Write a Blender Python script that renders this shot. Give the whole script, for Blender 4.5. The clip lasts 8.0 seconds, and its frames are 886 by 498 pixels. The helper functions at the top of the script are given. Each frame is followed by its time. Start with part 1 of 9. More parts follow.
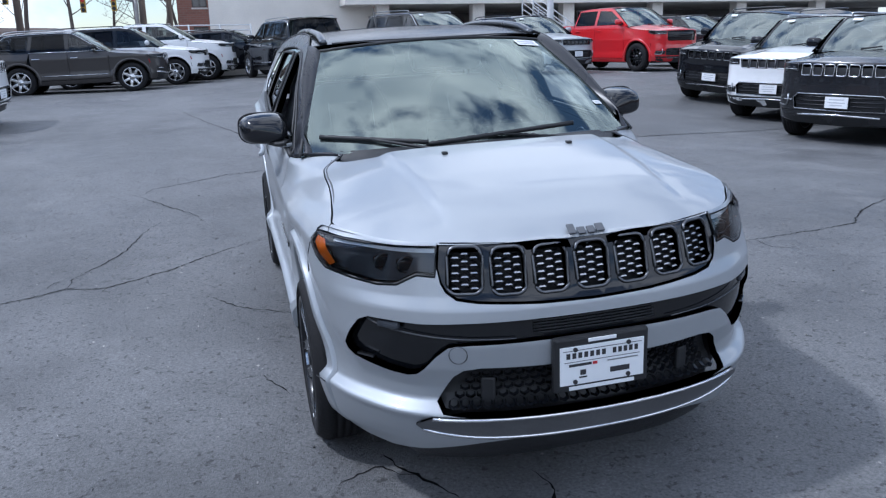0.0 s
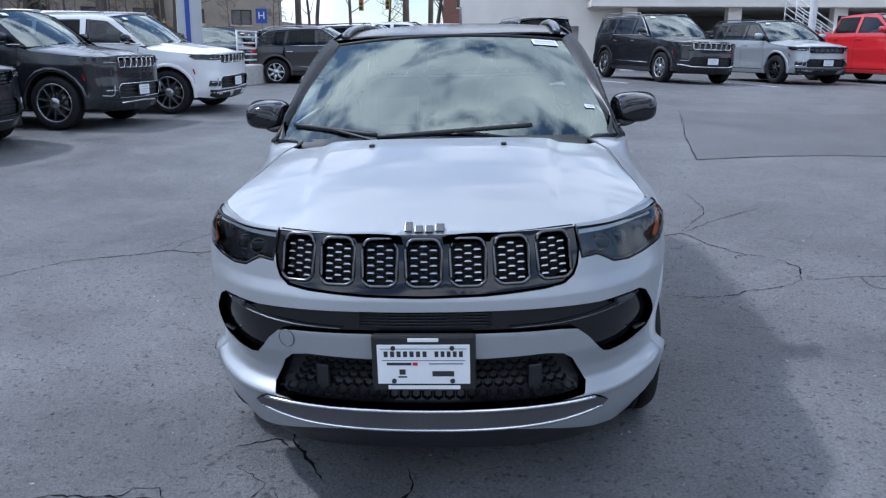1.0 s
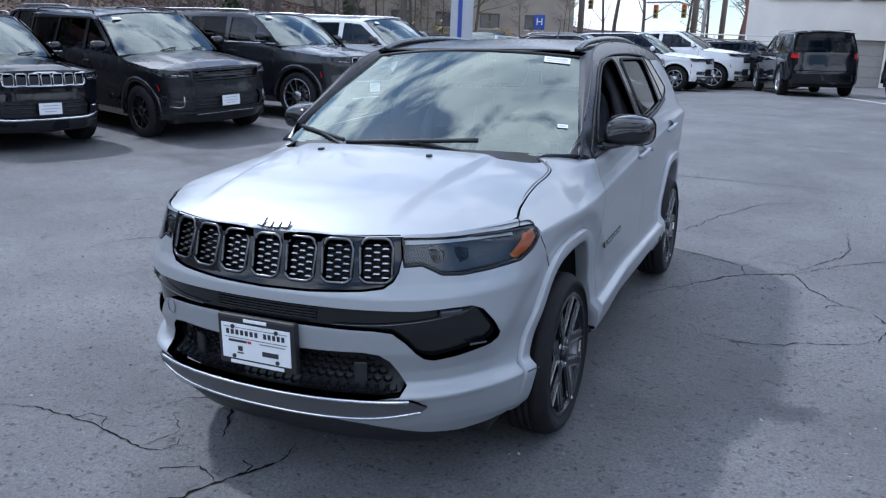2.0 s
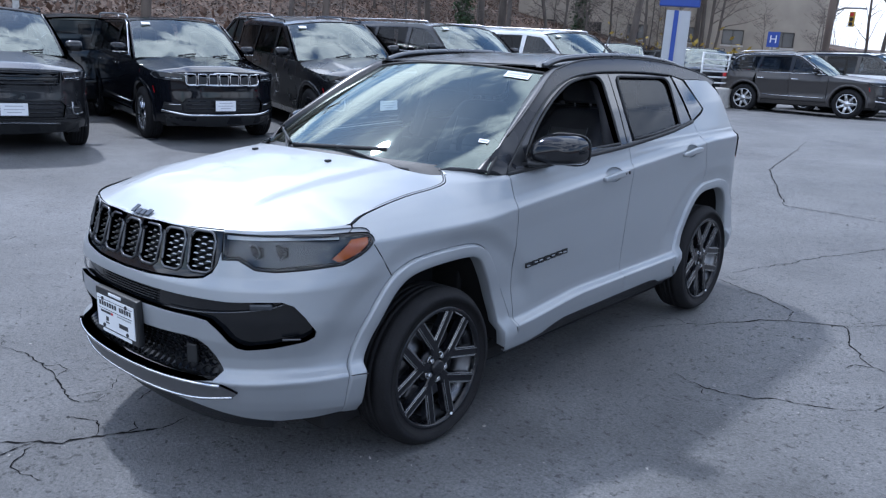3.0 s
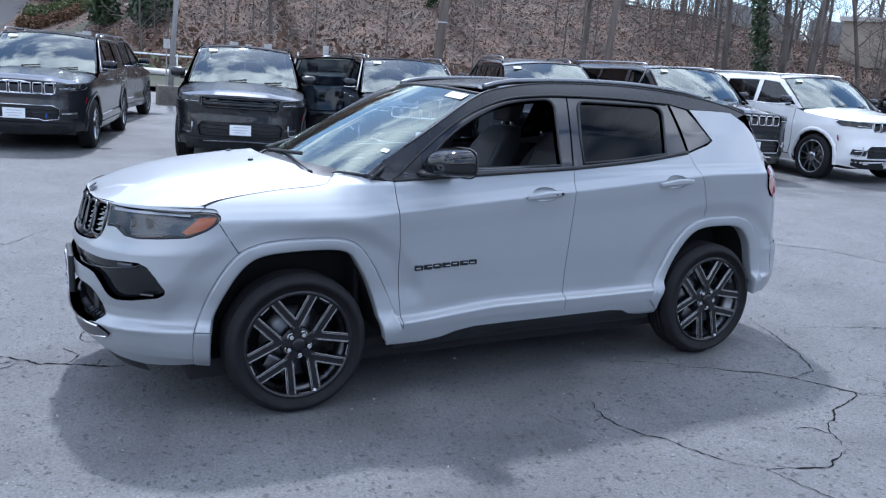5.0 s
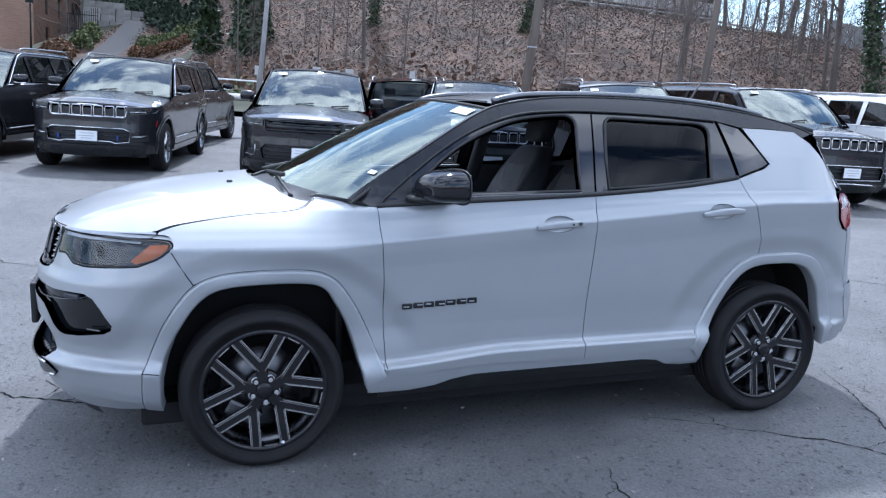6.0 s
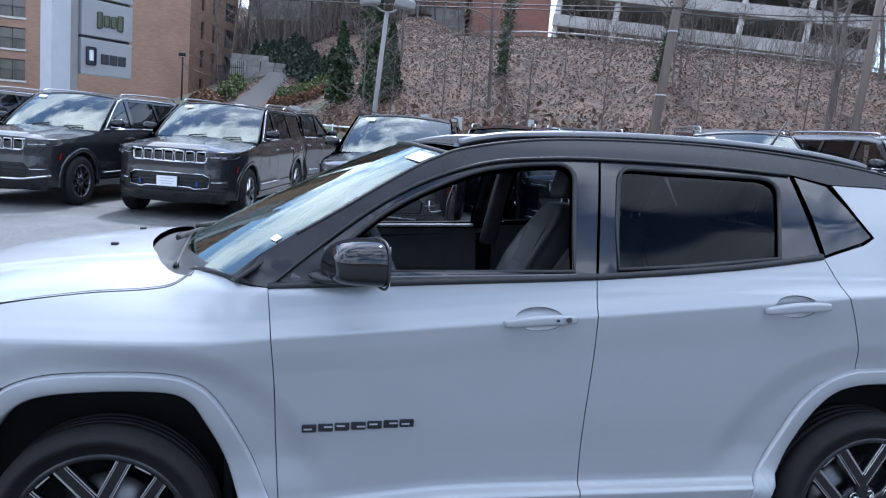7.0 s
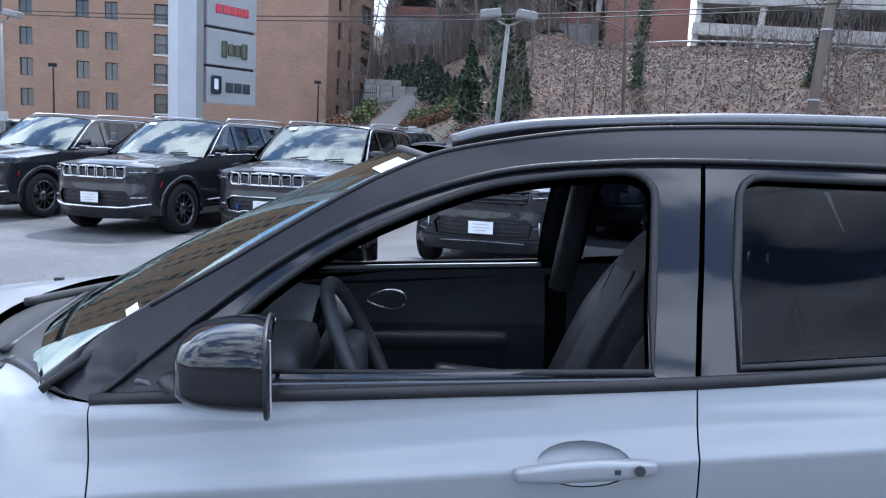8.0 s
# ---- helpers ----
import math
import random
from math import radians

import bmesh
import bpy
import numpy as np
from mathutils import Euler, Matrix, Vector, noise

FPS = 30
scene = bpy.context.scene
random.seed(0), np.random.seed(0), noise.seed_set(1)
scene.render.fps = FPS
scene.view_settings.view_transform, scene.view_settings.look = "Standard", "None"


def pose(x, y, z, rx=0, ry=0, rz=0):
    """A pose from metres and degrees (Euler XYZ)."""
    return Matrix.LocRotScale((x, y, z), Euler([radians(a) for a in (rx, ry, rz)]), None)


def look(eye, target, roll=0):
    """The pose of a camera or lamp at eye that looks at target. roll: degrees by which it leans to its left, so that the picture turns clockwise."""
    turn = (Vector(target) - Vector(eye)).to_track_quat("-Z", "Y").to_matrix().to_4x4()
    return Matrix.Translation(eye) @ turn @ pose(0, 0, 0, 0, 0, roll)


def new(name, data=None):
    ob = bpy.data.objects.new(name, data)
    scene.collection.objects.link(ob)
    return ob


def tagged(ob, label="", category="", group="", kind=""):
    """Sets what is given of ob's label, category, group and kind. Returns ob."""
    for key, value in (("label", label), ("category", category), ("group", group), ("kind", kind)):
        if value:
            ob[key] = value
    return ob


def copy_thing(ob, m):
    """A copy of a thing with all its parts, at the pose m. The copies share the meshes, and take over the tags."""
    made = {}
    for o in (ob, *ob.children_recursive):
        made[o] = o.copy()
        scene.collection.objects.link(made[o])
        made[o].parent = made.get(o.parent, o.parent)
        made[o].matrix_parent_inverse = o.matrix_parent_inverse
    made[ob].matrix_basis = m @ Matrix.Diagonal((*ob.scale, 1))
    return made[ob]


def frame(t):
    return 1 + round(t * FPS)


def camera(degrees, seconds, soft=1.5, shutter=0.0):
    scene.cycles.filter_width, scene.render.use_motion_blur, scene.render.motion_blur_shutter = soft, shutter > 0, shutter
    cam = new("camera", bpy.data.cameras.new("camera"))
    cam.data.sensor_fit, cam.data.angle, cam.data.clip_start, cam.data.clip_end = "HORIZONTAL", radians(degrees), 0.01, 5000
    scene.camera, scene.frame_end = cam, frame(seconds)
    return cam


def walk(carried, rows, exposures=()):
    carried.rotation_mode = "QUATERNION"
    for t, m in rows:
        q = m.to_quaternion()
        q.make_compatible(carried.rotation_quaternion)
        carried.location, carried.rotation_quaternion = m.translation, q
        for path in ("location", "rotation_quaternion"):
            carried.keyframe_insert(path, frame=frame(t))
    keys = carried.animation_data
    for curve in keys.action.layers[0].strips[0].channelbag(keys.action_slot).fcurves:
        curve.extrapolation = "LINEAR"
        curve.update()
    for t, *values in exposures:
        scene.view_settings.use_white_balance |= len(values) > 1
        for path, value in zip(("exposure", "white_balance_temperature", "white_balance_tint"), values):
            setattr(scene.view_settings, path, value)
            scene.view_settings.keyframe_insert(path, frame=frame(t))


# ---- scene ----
cam = camera(57.3, 8.0, soft=1.25)
# The lot falls away under the parked car: the car's own upright leans by this much from the true one.
LEAN_X, LEAN_Y = 0.0315, 0.033
TIP = Vector((LEAN_X, LEAN_Y, 1.0)).rotation_difference(Vector((0, 0, 1))).to_matrix().to_4x4()
PATH = [
    (0, (-1.111, -3.222, 1.73), (-0.628, -1.365, 1.165), -2.6),
    (0.5, (-0.502, -3.324, 1.682), (-0.291, -1.414, 1.125), -1.9),
    (1, (0.232, -3.387, 1.66), (0.103, -1.466, 1.121), -1.6),
    (1.2, (0.552, -3.385, 1.675), (0.273, -1.477, 1.143), -1.5),
    (2.5, (2.413, -2.872, 1.671), (1.351, -1.255, 1.162), 0.7),
    (3, (3.033, -2.431, 1.694), (1.751, -0.978, 1.202), 1.2),
    (3.5, (3.618, -1.988, 1.699), (2.154, -0.712, 1.219), 1.7),
    (4, (4.07, -1.537, 1.641), (2.471, -0.423, 1.189), 1.9),
    (4.2, (4.25, -1.395, 1.634), (2.611, -0.336, 1.198), 2.1),
    (5.3, (4.523, -0.958, 1.606), (2.74, -0.141, 1.212), 1.9),
    (5.5, (4.488, -0.857, 1.592), (2.685, -0.081, 1.208), 1.7),
    (6, (4.222, -0.411, 1.567), (2.368, 0.251, 1.217), 2.0),
    (6.5, (3.858, 0.148, 1.582), (1.949, 0.663, 1.282), 2.4),
    (7, (3.372, 0.585, 1.572), (1.417, 0.93, 1.327), 2.5),
    (7.5, (2.772, 0.91, 1.567), (0.79, 1.076, 1.359), 1.8),
    (8, (2.233, 1.099, 1.546), (0.244, 1.106, 1.34), 0.8),
]
walk(cam, [(t, TIP @ look(eye, target, roll)) for t, eye, target, roll in PATH], exposures=[(0.0, 0.45, 5500, 12), (2.6, 0.64, 5500, 12), (4.0, 0.86, 5500, 12), (5.4, 1.04, 5500, 12), (6.6, 1.16, 5500, 12), (8.0, 1.24, 5500, 12)])

# ---- light ----
SUN_FROM = TIP.to_3x3() @ Vector((-0.69, 0.17, 1.0)).normalized()
sun_el = math.asin(SUN_FROM.z)
sun_az = math.atan2(SUN_FROM.x, SUN_FROM.y)
world = bpy.data.worlds.new("world")
scene.world = world
world.use_nodes = True
wn, wl = world.node_tree.nodes, world.node_tree.links
wn.clear()
w_out = wn.new("ShaderNodeOutputWorld")
w_bg = wn.new("ShaderNodeBackground")
w_sky = wn.new("ShaderNodeTexSky")
w_sky.sky_type = "NISHITA"
w_sky.sun_disc = False
w_sky.sun_elevation = sun_el
w_sky.sun_rotation = sun_az
w_sky.air_density, w_sky.dust_density = 1.0, 0.4
w_co = wn.new("ShaderNodeTexCoord")
w_map = wn.new("ShaderNodeMapping")
w_map.inputs["Scale"].default_value = (1.0, 1.0, 2.2)
w_no = wn.new("ShaderNodeTexNoise")
w_no.inputs["Scale"].default_value = 2.7
w_no.inputs["Detail"].default_value = 9.0
w_no.inputs["Roughness"].default_value = 0.58
w_no.inputs["Distortion"].default_value = 0.35
w_rm = wn.new("ShaderNodeValToRGB")
w_rm.color_ramp.elements[0].position, w_rm.color_ramp.elements[1].position = 0.435, 0.545
w_cl = wn.new("ShaderNodeTexNoise")
w_cl.inputs["Scale"].default_value = 3.3
w_cl.inputs["Detail"].default_value = 6.0
w_cr = wn.new("ShaderNodeValToRGB")
w_cr.color_ramp.elements[0].color = (8.0, 8.4, 9.0, 1)
w_cr.color_ramp.elements[1].color = (13.0, 13.0, 12.9, 1)
w_cr.color_ramp.elements[0].position, w_cr.color_ramp.elements[1].position = 0.36, 0.58
w_mx = wn.new("ShaderNodeMixRGB")
wl.new(w_co.outputs["Generated"], w_map.inputs["Vector"])
wl.new(w_map.outputs[0], w_no.inputs["Vector"])
wl.new(w_map.outputs[0], w_cl.inputs["Vector"])
wl.new(w_no.outputs["Fac"], w_rm.inputs[0])
wl.new(w_cl.outputs["Fac"], w_cr.inputs[0])
wl.new(w_rm.outputs[0], w_mx.inputs[0])
wl.new(w_sky.outputs[0], w_mx.inputs[1])
w_sep = wn.new("ShaderNodeSeparateXYZ")
w_el = wn.new("ShaderNodeMapRange")
w_el.inputs["From Max"].default_value, w_el.inputs["To Min"].default_value = 0.32, 0.66
w_dim = wn.new("ShaderNodeVectorMath")
w_dim.operation = "SCALE"
wl.new(w_co.outputs["Generated"], w_sep.inputs[0])
wl.new(w_sep.outputs[2], w_el.inputs["Value"])
wl.new(w_cr.outputs[0], w_dim.inputs[0])
wl.new(w_el.outputs[0], w_dim.inputs["Scale"])
wl.new(w_dim.outputs[0], w_mx.inputs[2])
wl.new(w_mx.outputs[0], w_bg.inputs["Color"])
w_bg.inputs["Strength"].default_value = 0.11
wl.new(w_bg.outputs[0], w_out.inputs["Surface"])
sun = new("sun", bpy.data.lights.new("sun", "SUN"))
sun.data.energy, sun.data.angle, sun.data.color = 1.8, radians(3.0), (1.0, 0.965, 0.92)
sun.rotation_euler = SUN_FROM.to_track_quat("Z", "Y").to_euler()


# ---- materials ----
def mat(name, col, rough=0.5, metal=0.0, coat=0.0, var=0.12, scale=6.0, bump=0.0, bscale=60.0, spec=0.5, sheen=0.0, stretch=(1, 1, 1), per_object=0.0, var2=0.0, scale2=60.0):
    """A procedural surface: colour with variation at two scales, gloss variation and fine relief."""
    m = bpy.data.materials.new(name)
    m.use_nodes = True
    n, l = m.node_tree.nodes, m.node_tree.links
    b = n["Principled BSDF"]
    b.inputs["Roughness"].default_value = rough
    b.inputs["Metallic"].default_value = metal
    b.inputs["Coat Weight"].default_value = coat
    b.inputs["Coat Roughness"].default_value = 0.03
    b.inputs["Specular IOR Level"].default_value = spec
    co = n.new("ShaderNodeTexCoord")
    mp = n.new("ShaderNodeMapping")
    mp.inputs["Scale"].default_value = stretch
    l.new(co.outputs["Object"], mp.inputs["Vector"])
    no = n.new("ShaderNodeTexNoise")
    no.inputs["Scale"].default_value, no.inputs["Detail"].default_value = scale, 5.0
    l.new(mp.outputs[0], no.inputs["Vector"])
    hs = n.new("ShaderNodeHueSaturation")
    hs.inputs["Color"].default_value = (*col, 1)
    mr = n.new("ShaderNodeMapRange")
    mr.inputs["From Min"].default_value, mr.inputs["From Max"].default_value = 0.3, 0.7
    mr.inputs["To Min"].default_value, mr.inputs["To Max"].default_value = 1 - var, 1 + var
    l.new(no.outputs["Fac"], mr.inputs["Value"])
    last = mr.outputs[0]
    if var2:
        n2 = n.new("ShaderNodeTexNoise")
        n2.inputs["Scale"].default_value, n2.inputs["Detail"].default_value = scale2, 3.0
        l.new(mp.outputs[0], n2.inputs["Vector"])
        m2 = n.new("ShaderNodeMapRange")
        m2.inputs["From Min"].default_value, m2.inputs["From Max"].default_value = 0.3, 0.7
        m2.inputs["To Min"].default_value, m2.inputs["To Max"].default_value = 1 - var2, 1 + var2
        l.new(n2.outputs["Fac"], m2.inputs["Value"])
        mu = n.new("ShaderNodeMath")
        mu.operation = "MULTIPLY"
        l.new(last, mu.inputs[0])
        l.new(m2.outputs[0], mu.inputs[1])
        last = mu.outputs[0]
    if per_object:
        oi = n.new("ShaderNodeObjectInfo")
        m3 = n.new("ShaderNodeMapRange")
        m3.inputs["To Min"].default_value, m3.inputs["To Max"].default_value = 1 - per_object, 1 + per_object
        l.new(oi.outputs["Random"], m3.inputs["Value"])
        mu = n.new("ShaderNodeMath")
        mu.operation = "MULTIPLY"
        l.new(last, mu.inputs[0])
        l.new(m3.outputs[0], mu.inputs[1])
        last = mu.outputs[0]
    l.new(last, hs.inputs["Value"])
    l.new(hs.outputs[0], b.inputs["Base Color"])
    rr = n.new("ShaderNodeMapRange")
    rr.inputs["To Min"].default_value, rr.inputs["To Max"].default_value = max(0.02, rough * 0.85), min(1, rough * 1.15)
    l.new(no.outputs["Fac"], rr.inputs["Value"])
    l.new(rr.outputs[0], b.inputs["Roughness"])
    if bump:
        nb = n.new("ShaderNodeTexNoise")
        nb.inputs["Scale"].default_value, nb.inputs["Detail"].default_value = bscale, 4.0
        l.new(mp.outputs[0], nb.inputs["Vector"])
        bp = n.new("ShaderNodeBump")
        bp.inputs["Strength"].default_value, bp.inputs["Distance"].default_value = bump, 0.01
        l.new(nb.outputs["Fac"], bp.inputs["Height"])
        l.new(bp.outputs[0], b.inputs["Normal"])
    return m


def glass(name, tint, rough=0.0, ior=1.5, mirror=(0.95, 0.97, 1)):
    """A thin pane: tinted see-through with a mirror share that grows at a slant."""
    m = bpy.data.materials.new(name)
    m.use_nodes = True
    n, l = m.node_tree.nodes, m.node_tree.links
    n.clear()
    o = n.new("ShaderNodeOutputMaterial")
    t = n.new("ShaderNodeBsdfTransparent")
    t.inputs["Color"].default_value = (*tint, 1)
    g = n.new("ShaderNodeBsdfGlossy")
    g.inputs["Roughness"].default_value = rough
    g.inputs["Color"].default_value = (*mirror, 1)
    f = n.new("ShaderNodeFresnel")
    f.inputs["IOR"].default_value = ior
    x = n.new("ShaderNodeMixShader")
    l.new(f.outputs[0], x.inputs[0])
    l.new(t.outputs[0], x.inputs[1])
    l.new(g.outputs[0], x.inputs[2])
    l.new(x.outputs[0], o.inputs["Surface"])
    return m


def metal_paint(name, col, metal=0.6, rough=0.32, coat=0.55, croft=0.05):
    """Car paint: fine metal flake under clear coat."""
    m = mat(name, col, rough, metal, coat=coat, var=0.02, scale=3.0, var2=0.05, scale2=1500.0)
    m.node_tree.nodes["Principled BSDF"].inputs["Coat Roughness"].default_value = croft
    return m


SILVER = metal_paint("silver_paint", (0.352, 0.374, 0.397), 0.50, 0.50, 0.6, 0.05)
ROOF_BLACK = mat("roof_black", (0.012, 0.013, 0.016), 0.22, var=0.1, spec=0.3)
BLACK_GLOSS = mat("gloss_black", (0.010, 0.011, 0.014), 0.07, 0.0, var=0.1)
PILLAR = mat("pillar_black", (0.016, 0.017, 0.022), 0.10, coat=0.5, var=0.1)
PILLAR_SATIN = mat("pillar_satin", (0.017, 0.018, 0.023), 0.28, var=0.1, spec=0.4)
RUBBER = mat("rubber_black", (0.016, 0.017, 0.019), 0.55, var=0.2, scale=20, bump=0.1)
TYRE = mat("tyre_rubber", (0.012, 0.012, 0.0135), 0.75, var=0.25, scale=12, bump=0.25, bscale=90, spec=0.25)
PLASTIC = mat("black_plastic", (0.014, 0.015, 0.017), 0.45, var=0.2, scale=15, bump=0.15, bscale=300)
# near black: shade of hollows put into the colour; also real dark ironwork
DARK = mat("shade_and_iron_black", (0.006, 0.006, 0.007), 0.8, var=0.2)
CHROME = mat("chrome", (0.75, 0.76, 0.78), 0.12, 1.0, var=0.05)
SATIN = mat("satin_metal", (0.42, 0.43, 0.45), 0.3, 1.0, var=0.06)
GUNMETAL = mat("dark_chrome", (0.14, 0.145, 0.155), 0.28, 1.0, var=0.06)
RIM_BLACK = mat("rim_black", (0.008, 0.0085, 0.011), 0.24, coat=0.15, var=0.1, spec=0.35)
ALLOY = mat("machined_alloy", (0.6, 0.61, 0.62), 0.25, 1.0, var=0.06)
DISC = mat("brake_disc", (0.12, 0.12, 0.125), 0.35, 1.0, var=0.15, scale=40)
AMBER = mat("amber_reflector", (0.62, 0.13, 0.008), 0.25, coat=0.3, var=0.1, scale=80)
RED_LENS = mat("red_lens", (0.35, 0.01, 0.015), 0.12, coat=1.0, var=0.1, scale=60)
WHITE_LENS = mat("clear_white_lens", (0.7, 0.72, 0.74), 0.15, coat=1.0, var=0.06, scale=60)
LAMP_GREY = mat("lamp_housing", (0.05, 0.056, 0.066), 0.25, 0.3, var=0.15, scale=30)
LEATHER = mat("black_leather", (0.075, 0.078, 0.088), 0.45, var=0.2, scale=8, bump=0.2, bscale=220)
INSERT = mat("grey_leather", (0.125, 0.13, 0.142), 0.5, var=0.2, scale=8, bump=0.2, bscale=220)
STITCH = mat("pale_stitch", (0.25, 0.26, 0.28), 0.7, var=0.1)
TRIM_IN = mat("interior_plastic", (0.085, 0.088, 0.10), 0.55, var=0.15, scale=10, bump=0.1, bscale=260)
PAPER = mat("white_paper", (0.78, 0.80, 0.82), 0.6, var=0.05)
INK = mat("dark_ink", (0.03, 0.03, 0.035), 0.6, var=0.1)
RED_INK = mat("red_ink", (0.5, 0.03, 0.04), 0.6, var=0.1)
GLASS_WS = glass("windscreen_glass", (0.66, 0.75, 0.72), rough=0.02, ior=2.5, mirror=(0.88, 1.0, 0.93))
GLASS_CAR = glass("parked_windscreen_glass", (0.55, 0.62, 0.62), rough=0.02, ior=2.6, mirror=(0.92, 1.0, 0.95))
GLASS_DARK = glass("privacy_glass", (0.16, 0.18, 0.21), ior=1.27)
GLASS_SIDE = glass("side_glass", (0.35, 0.39, 0.40), ior=1.5)
GLASS_LAMP = glass("lamp_glass", (0.85, 0.88, 0.9), ior=1.45)
WHITE_PAINT = mat("white_car_paint", (0.80, 0.81, 0.82), 0.3, coat=1.0, var=0.02)
RED_PAINT = mat("red_car_paint", (0.55, 0.012, 0.018), 0.3, coat=1.0, var=0.03)
GREY_PAINT = metal_paint("grey_car_paint", (0.019, 0.0205, 0.025), 0.3, 0.24, 0.6, 0.03)
DKGREY_PAINT = metal_paint("dark_car_paint", (0.011, 0.012, 0.015), 0.35, 0.28, 0.6, 0.03)
BLACK_PAINT = mat("black_car_paint", (0.005, 0.006, 0.009), 0.07, var=0.05)
BROWN_PAINT = metal_paint("brown_car_paint", (0.050, 0.046, 0.045), 0.4, 0.35)
LTSILVER_PAINT = metal_paint("light_silver_paint", (0.42, 0.45, 0.48), 0.5, 0.35)


# ---- mesh tools ----
def part(name, bm, material, parent=None, label="", smooth=False):
    """Links a bmesh (or a mesh) as one object under its thing."""
    if isinstance(bm, bpy.types.Mesh):
        me = bm
    else:
        me = bpy.data.meshes.new(name)
        bm.to_mesh(me)
        bm.free()
        if smooth:
            me.shade_smooth()
    if material and not me.materials:
        me.materials.append(material)
    ob = new(name, me)
    ob.parent = parent
    if label:
        ob["label"] = label
    return ob


def thing(name, m, label, category, group="", kind=""):
    ob = new(name)
    ob.empty_display_size = 0.2
    ob.matrix_basis = m
    return tagged(ob, label, category, group, kind)


def pydata(name, verts, faces, smooth=False):
    me = bpy.data.meshes.new(name)
    me.from_pydata([tuple(v) for v in verts], [], faces)
    if smooth:
        me.shade_smooth()
    me.update()
    return me


def box_bm(sx, sy, sz, at=(0, 0, 0), bevel=0.0, rot=None, bm=None, seg=2):
    b = bmesh.new()
    bmesh.ops.create_cube(b, size=1.0)
    bmesh.ops.scale(b, vec=(sx, sy, sz), verts=b.verts)
    if bevel:
        bmesh.ops.bevel(b, geom=list(b.edges), offset=bevel, segments=seg, affect="EDGES", profile=0.6)
    if rot:
        bmesh.ops.transform(b, matrix=Euler([radians(a) for a in rot]).to_matrix().to_4x4(), verts=b.verts)
    bmesh.ops.translate(b, vec=at, verts=b.verts)
    return merge(bm, b)


def merge(bm, b):
    if bm is None:
        return b
    me = bpy.data.meshes.new("tmp")
    b.to_mesh(me)
    b.free()
    bm.from_mesh(me)
    bpy.data.meshes.remove(me)
    return bm


def cyl_bm(r, h, at=(0, 0, 0), axis="z", seg=24, r2=None, bm=None, bevel=0.0):
    b = bmesh.new()
    bmesh.ops.create_cone(b, cap_ends=True, segments=seg, radius1=r, radius2=r if r2 is None else r2, depth=h)
    if bevel:
        bmesh.ops.bevel(b, geom=[e for e in b.edges if len(e.link_faces) == 2 and e.calc_face_angle(0) > 0.8], offset=bevel, segments=2, affect="EDGES")
    if axis == "x":
        bmesh.ops.rotate(b, matrix=Matrix.Rotation(radians(90), 3, "Y"), verts=b.verts)
    elif axis == "y":
        bmesh.ops.rotate(b, matrix=Matrix.Rotation(radians(-90), 3, "X"), verts=b.verts)
    bmesh.ops.translate(b, vec=at, verts=b.verts)
    return merge(bm, b)


def tube(name, pts, r, seg=8, cyclic=False, flat=1.0):
    """A rod along a line of points; flat squeezes it along z."""
    verts, faces = [], []
    P = [Vector(p) for p in pts]
    n = len(P)
    R = r if isinstance(r, (list, tuple)) else [r] * n
    for i in range(n):
        a, b = P[i - 1] if i or cyclic else P[i], P[(i + 1) % n] if i < n - 1 or cyclic else P[i]
        d = (b - a).normalized()
        up = Vector((0, 0, 1)) if abs(d.z) < 0.95 else Vector((0, 1, 0))
        s = d.cross(up).normalized()
        u = s.cross(d)
        for k in range(seg):
            t = 2 * math.pi * k / seg
            verts.append(P[i] + R[i] * (math.cos(t) * s + flat * math.sin(t) * u))
    for i in range(n if cyclic else n - 1):
        j = (i + 1) % n
        for k in range(seg):
            q = (k + 1) % seg
            faces.append((i * seg + k, i * seg + q, j * seg + q, j * seg + k))
    if not cyclic:
        faces.append(tuple(reversed(range(seg))))
        faces.append(tuple(range((n - 1) * seg, n * seg)))
    return pydata(name, verts, faces, True)


def spl(pts, n=6, closed=False):
    """A smooth line through points of the plane or of space."""
    P = [np.array(p, float) for p in pts]
    out = []
    m = len(P)
    for i in range(m if closed else m - 1):
        p1, p2 = P[i], P[(i + 1) % m]
        p0 = P[i - 1] if closed or i else 2 * p1 - p2
        p3 = P[(i + 2) % m] if closed or i + 2 < m else 2 * p2 - p1
        for k in range(n):
            t = k / n
            out.append(tuple(0.5 * (2 * p1 + (p2 - p0) * t + (2 * p0 - 5 * p1 + 4 * p2 - p3) * t * t + (3 * p1 - p0 - 3 * p2 + p3) * t ** 3)))
    if not closed:
        out.append(tuple(P[-1]))
    return out


def rrect(cx, cz, w, h, r=0.02, n=4):
    """A rectangle with round corners, in the plane."""
    out = []
    for sx, sz, a0 in ((1, 1, 0), (-1, 1, 90), (-1, -1, 180), (1, -1, 270)):
        for k in range(n + 1):
            a = radians(a0 + 90 * k / n)
            out.append((cx + sx * (w / 2 - r) + r * math.cos(a), cz + sz * (h / 2 - r) + r * math.sin(a)))
    return out


def inside(pts, loops):
    x, y = pts[:, 0], pts[:, 1]
    r = np.zeros(len(pts), bool)
    for lp in loops:
        q = np.array(lp)
        for (x1, y1), (x2, y2) in zip(q, np.roll(q, -1, 0)):
            if y1 != y2:
                r ^= ((y1 > y) != (y2 > y)) & (x < (x2 - x1) * (y - y1) / (y2 - y1) + x1)
    return r


from mathutils.geometry import delaunay_2d_cdt


